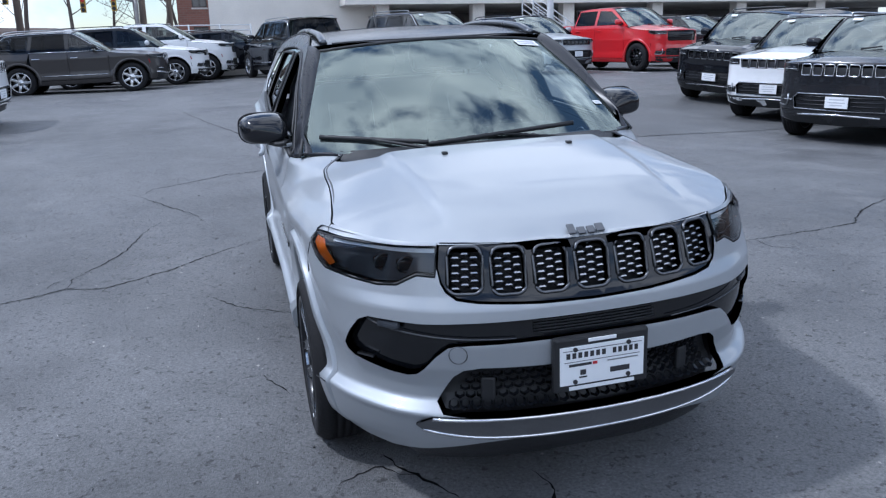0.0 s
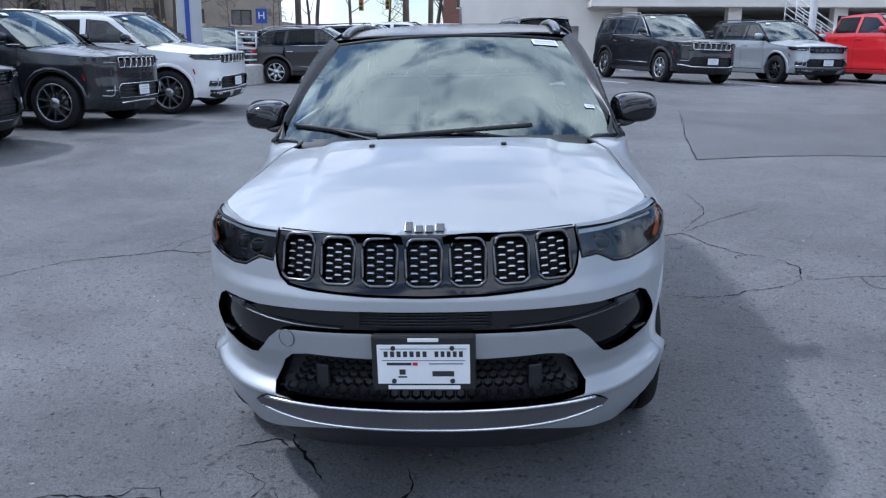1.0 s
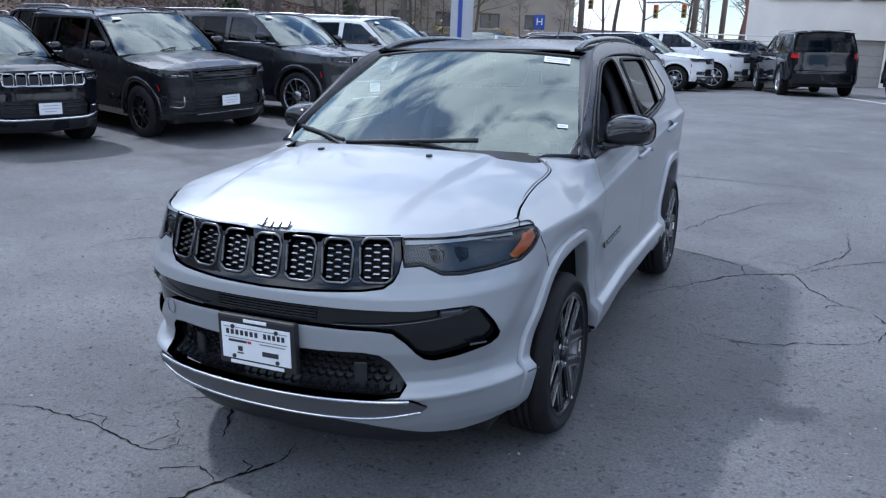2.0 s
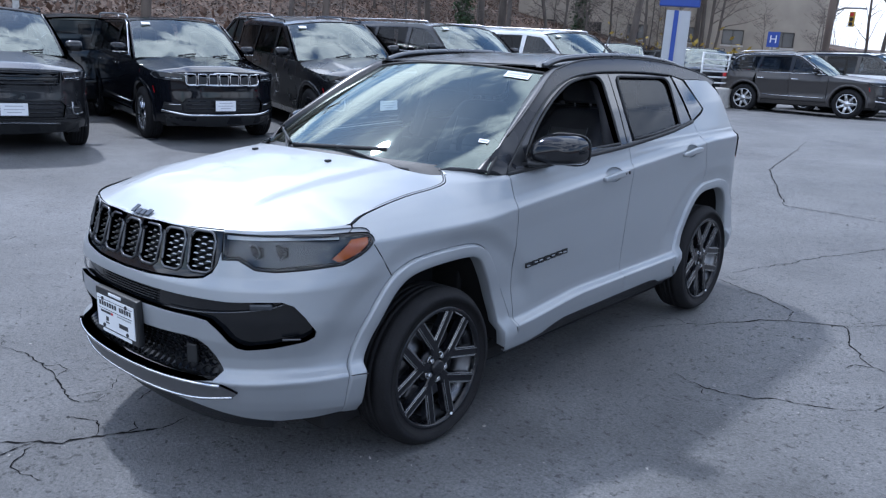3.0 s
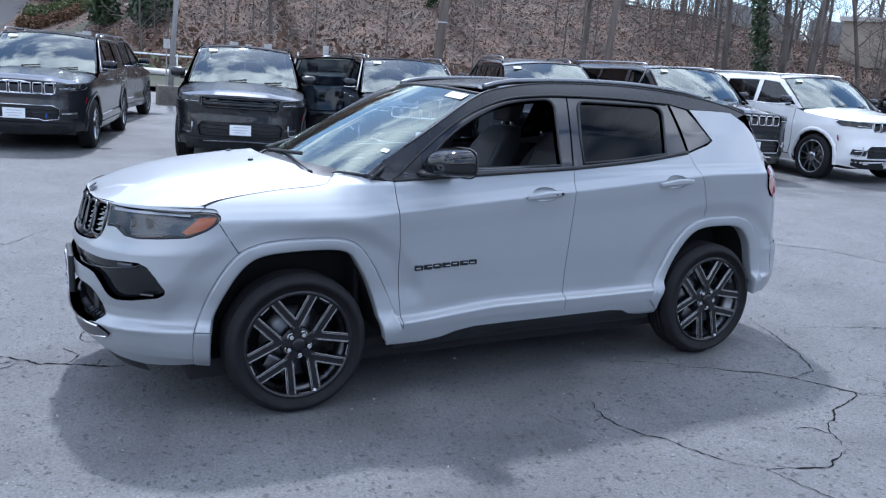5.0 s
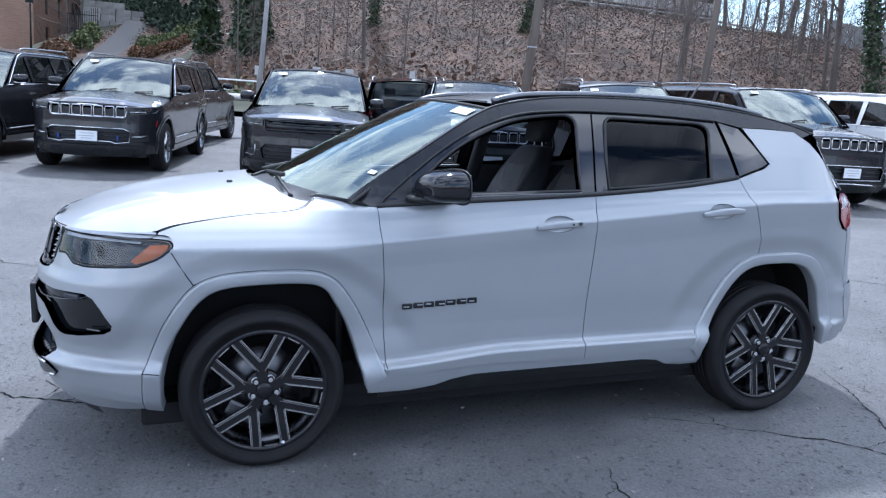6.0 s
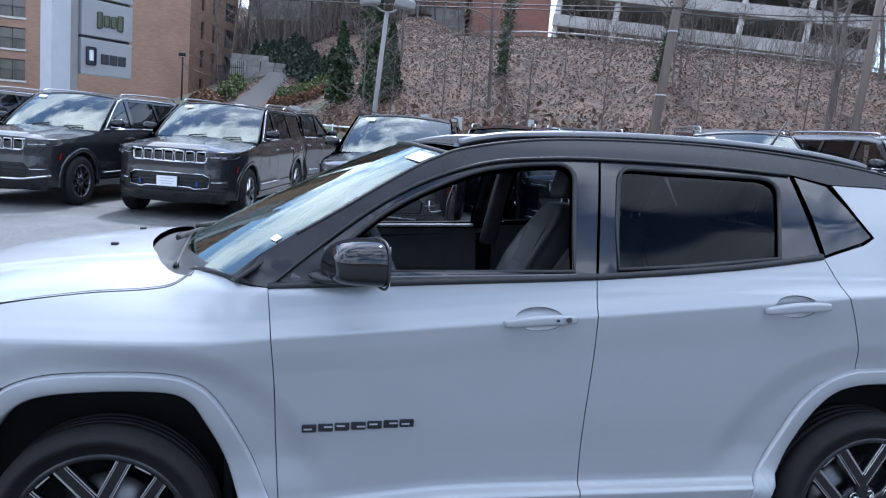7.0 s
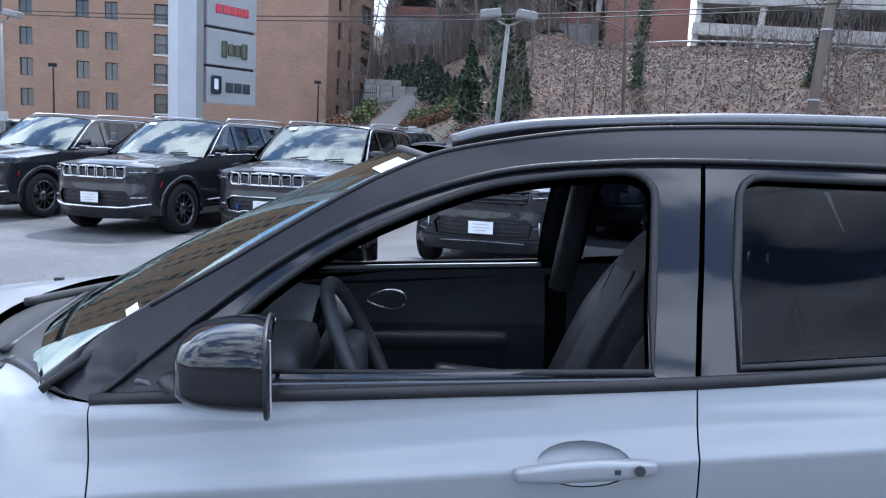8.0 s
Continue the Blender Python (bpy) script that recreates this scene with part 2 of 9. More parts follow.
def panel(name, loops, surf, material, parent, step=0.04, depth=0.012, label="", side=1, zstep=0.0, shape=None):
    """A shell of the curved surface surf(a, b), cut to the outlines (the first is the rim, the others are holes), with its edge turned inwards by depth.
    With a shape and a zstep the rows of its mesh run along the body's rising lines."""
    if not isinstance(loops[0][0], (tuple, list, np.ndarray)):
        loops = [loops]
    kz = step / zstep if zstep else 1.0

    def lift(a, z):
        if not shape:
            return 0.0
        y = float(np.interp(abs(a), shape.S, shape.Y))
        return shape.rise(y, min(z, 1.0)) * (1 - smooth01(z, 1.06, 1.45))

    def unlift(a, w):
        z = w
        for _ in range(6):
            z = w + lift(a, z)
        return z
    rims = []
    for lp in loops:
        q = []
        lp = [(p[0], (p[1] - lift(*p)) * kz) for p in lp] if zstep else lp
        for i in range(len(lp)):
            p1, p2 = np.array(lp[i], float), np.array(lp[(i + 1) % len(lp)], float)
            k = max(1, int(math.ceil(np.hypot(*(p2 - p1)) / step)))
            q += [tuple(p1 + (p2 - p1) * j / k) for j in range(k)]
        rims.append(q)
    B = np.array([p for q in rims for p in q])
    lo, hi = B.min(0), B.max(0)
    gx, gy = np.arange(lo[0] + step / 2, hi[0], step), np.arange(lo[1] + step / 2, hi[1], step)
    if zstep:
        gy = np.arange(math.ceil(lo[1] / step) * step, hi[1], step)
    G = np.array([(a, b) for a in gx for b in gy]).reshape(-1, 2)
    if len(G):
        G = G[inside(G, rims)]
    if len(G):
        d = np.sqrt(((G[:, None, :] - B[None]) ** 2).sum(2)).min(1)
        G = G[d > 0.5 * step]
    pts = [Vector(p) for p in B] + [Vector(p) for p in G]
    edges, base = [], 0
    for q in rims:
        edges += [(base + i, base + (i + 1) % len(q)) for i in range(len(q))]
        base += len(q)
    V, _, F, _, _, _ = delaunay_2d_cdt(pts, edges, [], 0, 1e-6)
    cent = np.array([[sum(V[i][k] for i in f) / len(f) for k in (0, 1)] for f in F])
    keep = inside(cent, rims)
    F = [list(f) for f, k in zip(F, keep) if k]
    P, N = [], []
    e = 0.004 if not zstep else 0.003
    for v in V:
        a, b = v
        if zstep:
            b = unlift(a, b / kz)
        p = Vector(surf(a, b))
        n = (Vector(surf(a + e, b)) - Vector(surf(a - e, b))).cross(Vector(surf(a, b + e)) - Vector(surf(a, b - e)))
        P.append(p)
        N.append(n.normalized() if n.length > 0 else Vector((0, 0, 1)))
    nb = len(B)
    verts = list(P)
    norms = list(N)
    faces = []
    for f in F:
        nn = (P[f[1]] - P[f[0]]).cross(P[f[2]] - P[f[0]])
        faces.append(f if nn.dot(N[f[0]]) > 0 else f[::-1])
    if depth:
        base = 0
        for q in rims:
            k = len(q)
            o = len(verts)
            for i in range(k):
                verts.append(P[base + i])
                verts.append(P[base + i] - N[base + i] * depth)
                w = (P[base + (i + 1) % k] - P[base + i - 1 if i else base + k - 1]).cross(N[base + i])
                w = w.normalized() if w.length else N[base + i]
                norms += [w, w]
            for i in range(k):
                j = (i + 1) % k
                faces.append((o + 2 * i, o + 2 * j, o + 2 * j + 1, o + 2 * i + 1))
            base += k
    if side < 0:
        verts = [Vector((-v.x, v.y, v.z)) for v in verts]
        norms = [Vector((-v.x, v.y, v.z)) for v in norms]
        faces = [tuple(reversed(f)) for f in faces]
    me = bpy.data.meshes.new(name)
    me.from_pydata([tuple(v) for v in verts], [], faces)
    me.shade_smooth()
    me.normals_split_custom_set_from_vertices([tuple(v) for v in norms])
    me.update()
    return part(name, me, material, parent, label)


def ring(name, path_in, path_out, surf, offs, material, parent, side=1, label="", lip=0.05, ease=0, ends=0):
    """A band along two matched lines of the surface, raised by offs(k) across its width."""
    verts, faces = [], []
    K = len(offs)
    e = 0.004
    for i, ((a0, b0), (a1, b1)) in enumerate(zip(path_out, path_in)):
        g = 0.15 + 0.85 * smooth01(i, 0, ease) if ease else 1.0
        if ends:
            g *= 0.15 + 0.85 * smooth01(len(path_in) - 1 - i, 0, ends)
        for k in range(K):
            t, h = offs[k]
            h *= g
            a, b = a0 + (a1 - a0) * t, b0 + (b1 - b0) * t
            p = Vector(surf(a, b))
            n = (Vector(surf(a + e, b)) - Vector(surf(a - e, b))).cross(Vector(surf(a, b + e)) - Vector(surf(a, b - e))).normalized()
            verts.append(p + n * h)
        verts.append(verts[-1] - n * lip)
    K += 1
    for i in range(len(path_in) - 1):
        for k in range(K - 1):
            faces.append((i * K + k, i * K + k + 1, (i + 1) * K + k + 1, (i + 1) * K + k))
    if side < 0:
        verts = [Vector((-v.x, v.y, v.z)) for v in verts]
    else:
        faces = [f[::-1] for f in faces]
    me = pydata(name, verts, faces, True)
    return part(name, me, material, parent, label)


def lathe(name, prof, seg=48, axis="x"):
    """A body of revolution round the x axis from (x, r) pairs."""
    verts, faces = [], []
    n = len(prof)
    for i in range(seg):
        t = 2 * math.pi * i / seg
        for x, r in prof:
            verts.append((x, r * math.cos(t), r * math.sin(t)))
    for i in range(seg):
        j = (i + 1) % seg
        for k in range(n - 1):
            faces.append((i * n + k, i * n + k + 1, j * n + k + 1, j * n + k))
    return pydata(name, verts, faces, True)


def smooth01(x, a, b):
    t = min(1.0, max(0.0, (x - a) / (b - a)))
    return t * t * (3 - 2 * t)


# ---- ground form ----
def sat(a, k):
    return a if abs(a) < 3 else math.copysign(3 + k * math.tanh((abs(a) - 3) / k), a)


def gz(x, y):
    """Height of the paved lot."""
    return LEAN_X * sat(x, 1.2) + LEAN_Y * sat(y, 3.6) + 0.20 * smooth01(y, 10, 18) - 0.32 * math.exp(-((x - 9) ** 2 + (y - 9) ** 2) / 30) + 0.24 * smooth01(y, 4.5, 9.5) * (1 - 0.45 * smooth01(x, 2, 8)) + 0.30 * smooth01(-y, -9, 8) * smooth01(-x, 4.0, 8.5)


# ---- ground ----
ASPHALT = mat("asphalt", (0.138, 0.140, 0.144), 0.55, var=0.30, scale=0.45, bump=0.9, bscale=70, var2=0.48, scale2=75)
ASPHALT.node_tree.nodes["Principled BSDF"].inputs["Specular IOR Level"].default_value = 0.3
for n_ in ASPHALT.node_tree.nodes:
    if n_.type == "TEX_NOISE":
        n_.inputs["Detail"].default_value, n_.inputs["Roughness"].default_value = 12.0, 0.72
an, al = ASPHALT.node_tree.nodes, ASPHALT.node_tree.links
a_co = an.new("ShaderNodeTexCoord")
a_b = an["Principled BSDF"]
a_n = an.new("ShaderNodeTexNoise")
a_n.inputs["Scale"].default_value, a_n.inputs["Detail"].default_value, a_n.inputs["Roughness"].default_value, a_n.inputs["Distortion"].default_value = 1.1, 8.0, 0.68, 0.6
a_r = an.new("ShaderNodeMapRange")
a_r.inputs["From Min"].default_value, a_r.inputs["From Max"].default_value = 0.36, 0.64
a_r.inputs["To Min"].default_value, a_r.inputs["To Max"].default_value = 0.44, 0.76
al.new(a_co.outputs["Object"], a_n.inputs["Vector"])
al.new(a_n.outputs["Fac"], a_r.inputs["Value"])
al.new(a_r.outputs[0], a_b.inputs["Roughness"])
# worn lighter patches and pale stones
a_p = an.new("ShaderNodeTexVoronoi")
a_p.inputs["Scale"].default_value = 55.0
a_s = an.new("ShaderNodeMapRange")
a_s.inputs["From Min"].default_value, a_s.inputs["From Max"].default_value = 0.03, 0.22
a_s.inputs["To Min"].default_value, a_s.inputs["To Max"].default_value = 1.4, 0.97
a_q = an.new("ShaderNodeMapRange")
a_q.inputs["From Min"].default_value, a_q.inputs["From Max"].default_value = 0.36, 0.66
a_q.inputs["To Min"].default_value, a_q.inputs["To Max"].default_value = 0.80, 1.20
a_m = an.new("ShaderNodeMath")
a_m.operation = "MULTIPLY"
a_v = an.new("ShaderNodeMixRGB")
a_v.blend_type, a_v.inputs[0].default_value = "MULTIPLY", 1.0
al.new(a_co.outputs["Object"], a_p.inputs["Vector"])
al.new(a_p.outputs["Distance"], a_s.inputs["Value"])
al.new(a_n.outputs["Fac"], a_q.inputs["Value"])
al.new(a_s.outputs[0], a_m.inputs[0])
al.new(a_q.outputs[0], a_m.inputs[1])
a_h = [q for q in an if q.type == "HUE_SAT"][0]
al.new(a_h.outputs[0], a_v.inputs[1])
al.new(a_m.outputs[0], a_v.inputs[2])
al.new(a_v.outputs[0], a_b.inputs["Base Color"])
gs = np.concatenate([np.linspace(-400, -60, 12), np.linspace(-50, -16, 18), np.linspace(-15, 15, 61), np.linspace(16, 50, 18), np.linspace(60, 400, 12)])
gx_, gy_ = np.meshgrid(gs, gs, indexing="ij")
gn = len(gs)
GROUND = part("ground", pydata("ground", [(x, y, gz(x, y)) for x, y in zip(gx_.ravel(), gy_.ravel())], [(i * gn + k, (i + 1) * gn + k, (i + 1) * gn + k + 1, i * gn + k + 1) for i in range(gn - 1) for k in range(gn - 1)], True), ASPHALT)
a_w = an.new("ShaderNodeTexNoise")
a_w.inputs["Scale"].default_value, a_w.inputs["Detail"].default_value, a_w.inputs["Roughness"].default_value = 30.0, 5.0, 0.6
a_k = an.new("ShaderNodeMapRange")
a_k.inputs["From Min"].default_value, a_k.inputs["From Max"].default_value = 0.355, 0.41
a_k.inputs["To Min"].default_value, a_k.inputs["To Max"].default_value = 0.50, 1.0
a_z = an.new("ShaderNodeMixRGB")
a_z.blend_type, a_z.inputs[0].default_value = "MULTIPLY", 1.0
al.new(a_co.outputs["Object"], a_w.inputs["Vector"])
al.new(a_w.outputs["Fac"], a_k.inputs["Value"])
al.new(a_v.outputs[0], a_z.inputs[1])
al.new(a_k.outputs[0], a_z.inputs[2])
al.new(a_z.outputs[0], a_b.inputs["Base Color"])
a_f = [q for q in an if q.type == "BUMP"][0]
a_u = an.new("ShaderNodeBump")
a_u.inputs["Strength"].default_value, a_u.inputs["Distance"].default_value = 0.6, 0.008
al.new(a_k.outputs[0], a_u.inputs["Height"])
al.new(a_u.outputs[0], a_f.inputs["Normal"])
tagged(GROUND, "worn dark grey asphalt lot with cracks", "ground", kind="structure")


# ---- car shapes ----
class Shape:
    """The outer skin of a car: a plan outline walked from the front centre (a = 0) round the left side, and insets by height."""

    def __init__(self, plan, y0, dside, dfront, drear, wf, wr, extra=None, rise=None):
        pts = np.array(spl(plan, 12))
        seg = np.hypot(*np.diff(pts, axis=0).T)
        s = np.concatenate([[0], np.cumsum(seg)])
        self.S = np.linspace(0, s[-1], 600)
        self.X, self.Y = np.interp(self.S, s, pts[:, 0]), np.interp(self.S, s, pts[:, 1])
        k = np.ones(31) / 31
        px, py = np.concatenate([-self.X[15:0:-1], self.X, -self.X[-2:-17:-1]]), np.concatenate([self.Y[15:0:-1], self.Y, self.Y[-2:-17:-1]])
        self.X, self.Y = np.convolve(px, k, "valid"), np.convolve(py, k, "valid")
        tx, ty = np.gradient(self.X), np.gradient(self.Y)
        h = np.hypot(tx, ty)
        self.NX, self.NY = ty / h, -tx / h
        self.ds, self.df, self.dr = (np.array(t, float).T for t in (dside, dfront, drear))
        self.wf, self.wr, self.extra, self.rise = wf, wr, extra, rise
        self.mid = int(np.argmax(self.X))

    def A(self, y):
        """The walk length at a place along the car's side."""
        return float(np.interp(y, self.Y, self.S))

    def AX(self, x):
        """The walk length at a place across the front (signed)."""
        i = int(np.argmax(self.X > 0.97 * self.X.max()))
        return math.copysign(float(np.interp(abs(x), self.X[:i], self.S[:i])), x)

    def __call__(self, a, z, off=0.0):
        sg = -1 if a < 0 else 1
        a = abs(a)
        x, y = np.interp(a, self.S, self.X), np.interp(a, self.S, self.Y)
        nx, ny = np.interp(a, self.S, self.NX), np.interp(a, self.S, self.NY)
        d = float(np.interp(z - self.rise(y, z) if self.rise else z, *self.ds))
        w = 1 - smooth01(y, *self.wf)
        if w:
            d += w * (float(np.interp(z, *self.df)) - d)
        w = smooth01(y, *self.wr)
        if w:
            d += w * (float(np.interp(z, *self.dr)) - d)
        if self.extra:
            d += self.extra(y, z)
        d -= off
        return (sg * (x - d * nx), y - d * ny, z)


def soft_table(rows, soft=4):
    """A table of (height, inset) smoothed a little."""
    z = np.array([r[0] for r in rows])
    v = np.array([r[1] for r in rows])
    zz = np.linspace(z[0], z[-1], 400)
    vv = np.interp(zz, z, v)
    k = np.hanning(2 * soft + 1)
    vv = np.convolve(np.pad(vv, soft, mode="edge"), k / k.sum(), "valid")
    return list(zip(zz, vv))


def bar(w, name, p0, p1, half0, half1, x0, x1, deep, material, holder=None):
    """A straight spoke with bevelled sides between two points of the wheel's plane."""
    d = (p1 - p0).normalized()
    t = Vector((0, -d.z, d.y))
    v = []
    for m in range(4):
        u = m / 3
        p, hw, x = p0.lerp(p1, u), half0 + (half1 - half0) * u, x0 + (x1 - x0) * u
        for q, dx in ((-1.12, -deep), (-1.0, -0.006), (-0.80, 0.0), (0.80, 0.0), (1.0, -0.006), (1.12, -deep)):
            c = p + t * hw * q
            v.append((x + dx, c.y, c.z))
    f = [(m * 6 + k, m * 6 + k + 1, m * 6 + k + 7, m * 6 + k + 6) for m in range(3) for k in range(5)]
    return part(name, pydata(name, v, f + [(0, 1, 2, 3, 4, 5), (23, 22, 21, 20, 19, 18)]), material, holder or w)


def y_spokes(w, h, R, rim_mat, edge_mat):
    """Five pairs of parallel spokes that meet their neighbours in a fork, with bright machined edges."""
    part("rim_barrel", lathe("rim_barrel", [(h - 0.030, R - 0.021), (h - 0.06, R - 0.024), (h - 0.062, R - 0.034), (-h + 0.03, R - 0.038)], 56), GUNMETAL, w, "dark metal barrel")
    part("hub_plate", lathe("hub_plate", [(h - 0.065, 0.085), (h - 0.045, 0.082), (h - 0.040, 0.060), (h - 0.040, 0.0)], 30), rim_mat, w)
    for i in range(5):
        a = 2 * math.pi * i / 5
        u, n = Vector((0, math.cos(a), math.sin(a))), Vector((0, -math.sin(a), math.cos(a)))
        for sgn in (-1, 1):
            p0 = u * (0.27 * R) + n * (sgn * 0.205 * R)
            p1 = u * (0.955 * R) + n * (sgn * 0.235 * R)
            sp = bar(w, "spoke", p0, p1, 0.0185, 0.0205, h - 0.030, h - 0.014, 0.04, rim_mat)
            d = (p1 - p0).normalized()
            t = Vector((0, -d.z, d.y))
            for q in (-1, 1):
                s0 = 0.18 if q * sgn > 0 else 0.02
                for off, wd in ((0.0205, 0.0024), (0.0148, 0.0012)):
                    e0, e1 = p0.lerp(p1, s0) + t * q * off, p0.lerp(p1, 0.985) + t * q * off
                    dx = 0.0 if off < 0.018 else -0.0055
                    bar(w, "spoke_edge", e0, e1, wd, wd, h - 0.030 + 0.016 * s0 + 0.0022 + dx, h - 0.0118 + dx, 0.004, edge_mat, sp)
        b = a + math.pi / 5
        c = Vector((0, math.cos(b), math.sin(b)))
        bar(w, "spoke_root", c * 0.026, c * 0.118, 0.020, 0.030, h - 0.026, h - 0.0285, 0.045, rim_mat)
        part("wheel_nut", cyl_bm(0.011, 0.022, (h - 0.030, 0.052 * u.y, 0.052 * u.z), "x", 6, bevel=0.002), CHROME, w)
        part("nut_pocket", tube("nut_pocket", [(h - 0.034, 0.052 * u.y + 0.0175 * math.cos(q), 0.052 * u.z + 0.0175 * math.sin(q)) for q in np.linspace(0, 2 * math.pi, 16, endpoint=False)], 0.003, 5, True), edge_mat, w)
        q = [u * (0.93 * R) + n * (e * 0.10 * R) for e in (-1, 1)]
        bar(w, "rim_window_edge", q[0], q[1], 0.003, 0.003, h - 0.016, h - 0.016, 0.01, edge_mat)
    part("centre_cap", lathe("centre_cap", [(h - 0.030, 0.036), (h - 0.016, 0.034), (h - 0.012, 0.026), (h - 0.011, 0.0)], 28), RIM_BLACK, w)
    part("brake_caliper", box_bm(0.06, 0.07, 0.16, (h - 0.085, -0.135, 0.02), 0.015), DISC, w)
    part("balance_mark", box_bm(0.003, 0.012, 0.014, (h - 0.004, 0.245 * math.cos(radians(-132)), 0.245 * math.sin(radians(-132))), 0.001), PAPER, w, "small white paper mark")


def wheel(parent, at, r, rim_r, width, side, spokes, rim_mat, edge_mat, lite=False, twist=0.0, style="pair"):
    """A road wheel that faces side * x: tyre, rim with spokes, hub, nuts, brake disc."""
    w = new("wheel")
    w.parent = parent
    w.matrix_basis = Matrix.Translation(at) @ (Matrix.Rotation(math.pi, 4, "Z") if side < 0 else Matrix.Identity(4)) @ Matrix.Rotation(radians(twist), 4, "X")
    h = width / 2
    sw = rim_r + 0.004
    prof = [(h - 0.03, sw - 0.012), (h - 0.012, sw), (h - 0.002, sw + 0.03), (h, sw + 0.35 * (r - sw)), (h - 0.006, sw + 0.65 * (r - sw)), (h - 0.02, r - 0.016), (h - 0.04, r - 0.003)]
    for i in range(4):
        x0 = h - 0.05 - i * (width - 0.10) / 4
        x1 = h - 0.05 - (i + 1) * (width - 0.10) / 4
        prof += [(x0, r), (x1 + 0.008, r), (x1 + 0.007, r - 0.008), (x1 + 0.001, r - 0.008)]
    prof += [(-h + 0.04, r - 0.003), (-h + 0.01, r - 0.03), (-h, sw + 0.03), (-h + 0.02, sw - 0.01)]
    part("tyre", lathe("tyre", prof, 64), TYRE, w)
    part("rim", lathe("rim", [(h - 0.012, rim_r + 0.004), (h - 0.006, rim_r - 0.004), (h - 0.012, rim_r - 0.014), (h - 0.04, rim_r - 0.02), (-h + 0.03, rim_r - 0.03), (-h + 0.01, rim_r)], 56), rim_mat, w)
    part("brake_disc", lathe("brake_disc", [(h - 0.095, 0.05), (h - 0.095, rim_r * 0.66), (h - 0.115, rim_r * 0.66), (h - 0.115, 0.05)], 40), DISC, w)
    # near-black disc that paints the shade behind the spokes
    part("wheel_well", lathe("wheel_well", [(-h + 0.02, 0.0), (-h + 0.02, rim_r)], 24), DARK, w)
    if style != "y":
        part("hub", lathe("hub", [(h - 0.05, 0.085), (h - 0.028, 0.08), (h - 0.024, 0.05), (h - 0.012, 0.036), (h - 0.010, 0.0)], 28), rim_mat, w)
    if not lite and style != "y":
        part("cap", lathe("cap", [(h - 0.0095, 0.033), (h - 0.006, 0.028), (h - 0.005, 0.0)], 24), GUNMETAL, w)
    if style == "y":
        y_spokes(w, h, rim_r, rim_mat, edge_mat)
        return w
    R0, R1 = 0.055, rim_r - 0.008
    LV, LF, EV, EF = [], [], [], []
    for i in range(spokes):
        a = 2 * math.pi * i / spokes
        arms = ((-0.05, -0.18), (0.05, 0.18)) if style == "pair" else ((0.0, 0.0),)
        for s0, s1 in arms:
            b0, b1 = a + s0, a + s1 * 2.0
            w0, w1 = (0.020, 0.019) if style == "pair" else (0.042, 0.034)
            p0 = Vector((0, R0 * math.cos(b0), R0 * math.sin(b0)))
            p1 = Vector((0, R1 * math.cos(b1), R1 * math.sin(b1)))
            d = (p1 - p0).normalized()
            t = Vector((0, -d.z, d.y))
            xs = (h - 0.030, h - 0.016)
            v = []
            for p, ww, x in ((p0, w0, xs[0]), (p0.lerp(p1, 0.5), (w0 + w1) / 2, h - 0.018), (p1, w1, xs[1])):
                for q, dx in ((-1, -0.035), (-0.85, -0.002), (-0.5, 0.0), (0.5, 0.0), (0.85, -0.002), (1, -0.035)):
                    v.append((x + dx, (p + t * ww * q).y, (p + t * ww * q).z))
            f = [(m * 6 + k, m * 6 + k + 1, m * 6 + k + 7, m * 6 + k + 6) for m in (0, 1) for k in range(5)]
            if lite:
                LF += [tuple(q + len(LV) for q in g_) for g_ in f]
                LV += v
                sp = None
            else:
                sp = part("spoke", pydata("spoke", v, f), rim_mat, w)
            if edge_mat:
                for qq in (-1, 1):
                    e = []
                    for p, ww, x in ((p0.lerp(p1, 0.12), w0, xs[0] + 0.004), (p0.lerp(p1, 0.5), (w0 + w1) / 2, h - 0.016), (p1, w1, xs[1] + 0.002)):
                        for u in (0.70, 0.86, 0.97):
                            pp = p + t * ww * u * qq
                            e.append((x + (0.0015 if u < 0.9 else -0.012), pp.y, pp.z))
                    if lite:
                        EF += [tuple(q + len(EV) for q in (m * 3 + k, m * 3 + k + 1, m * 3 + k + 4, m * 3 + k + 3)) for m in (0, 1) for k in (0, 1)]
                        EV += e
                        continue
                    part("spoke_edge", pydata("spoke_edge", e, [(m * 3 + k, m * 3 + k + 1, m * 3 + k + 4, m * 3 + k + 3) for m in (0, 1) for k in (0, 1)]), edge_mat, sp)
    if lite:
        part("rim_star", pydata("rim_star", LV, LF), rim_mat, w)
        if EV:
            part("rim_trim", pydata("rim_trim", EV, EF), edge_mat, w)
    for i in range(0 if lite else 5):
        a = 2 * math.pi * (i + 0.5) / 5
        part("wheel_nut", cyl_bm(0.011, 0.02, (h - 0.024, 0.058 * math.cos(a), 0.058 * math.sin(a)), "x", 6), CHROME, w)
    return w


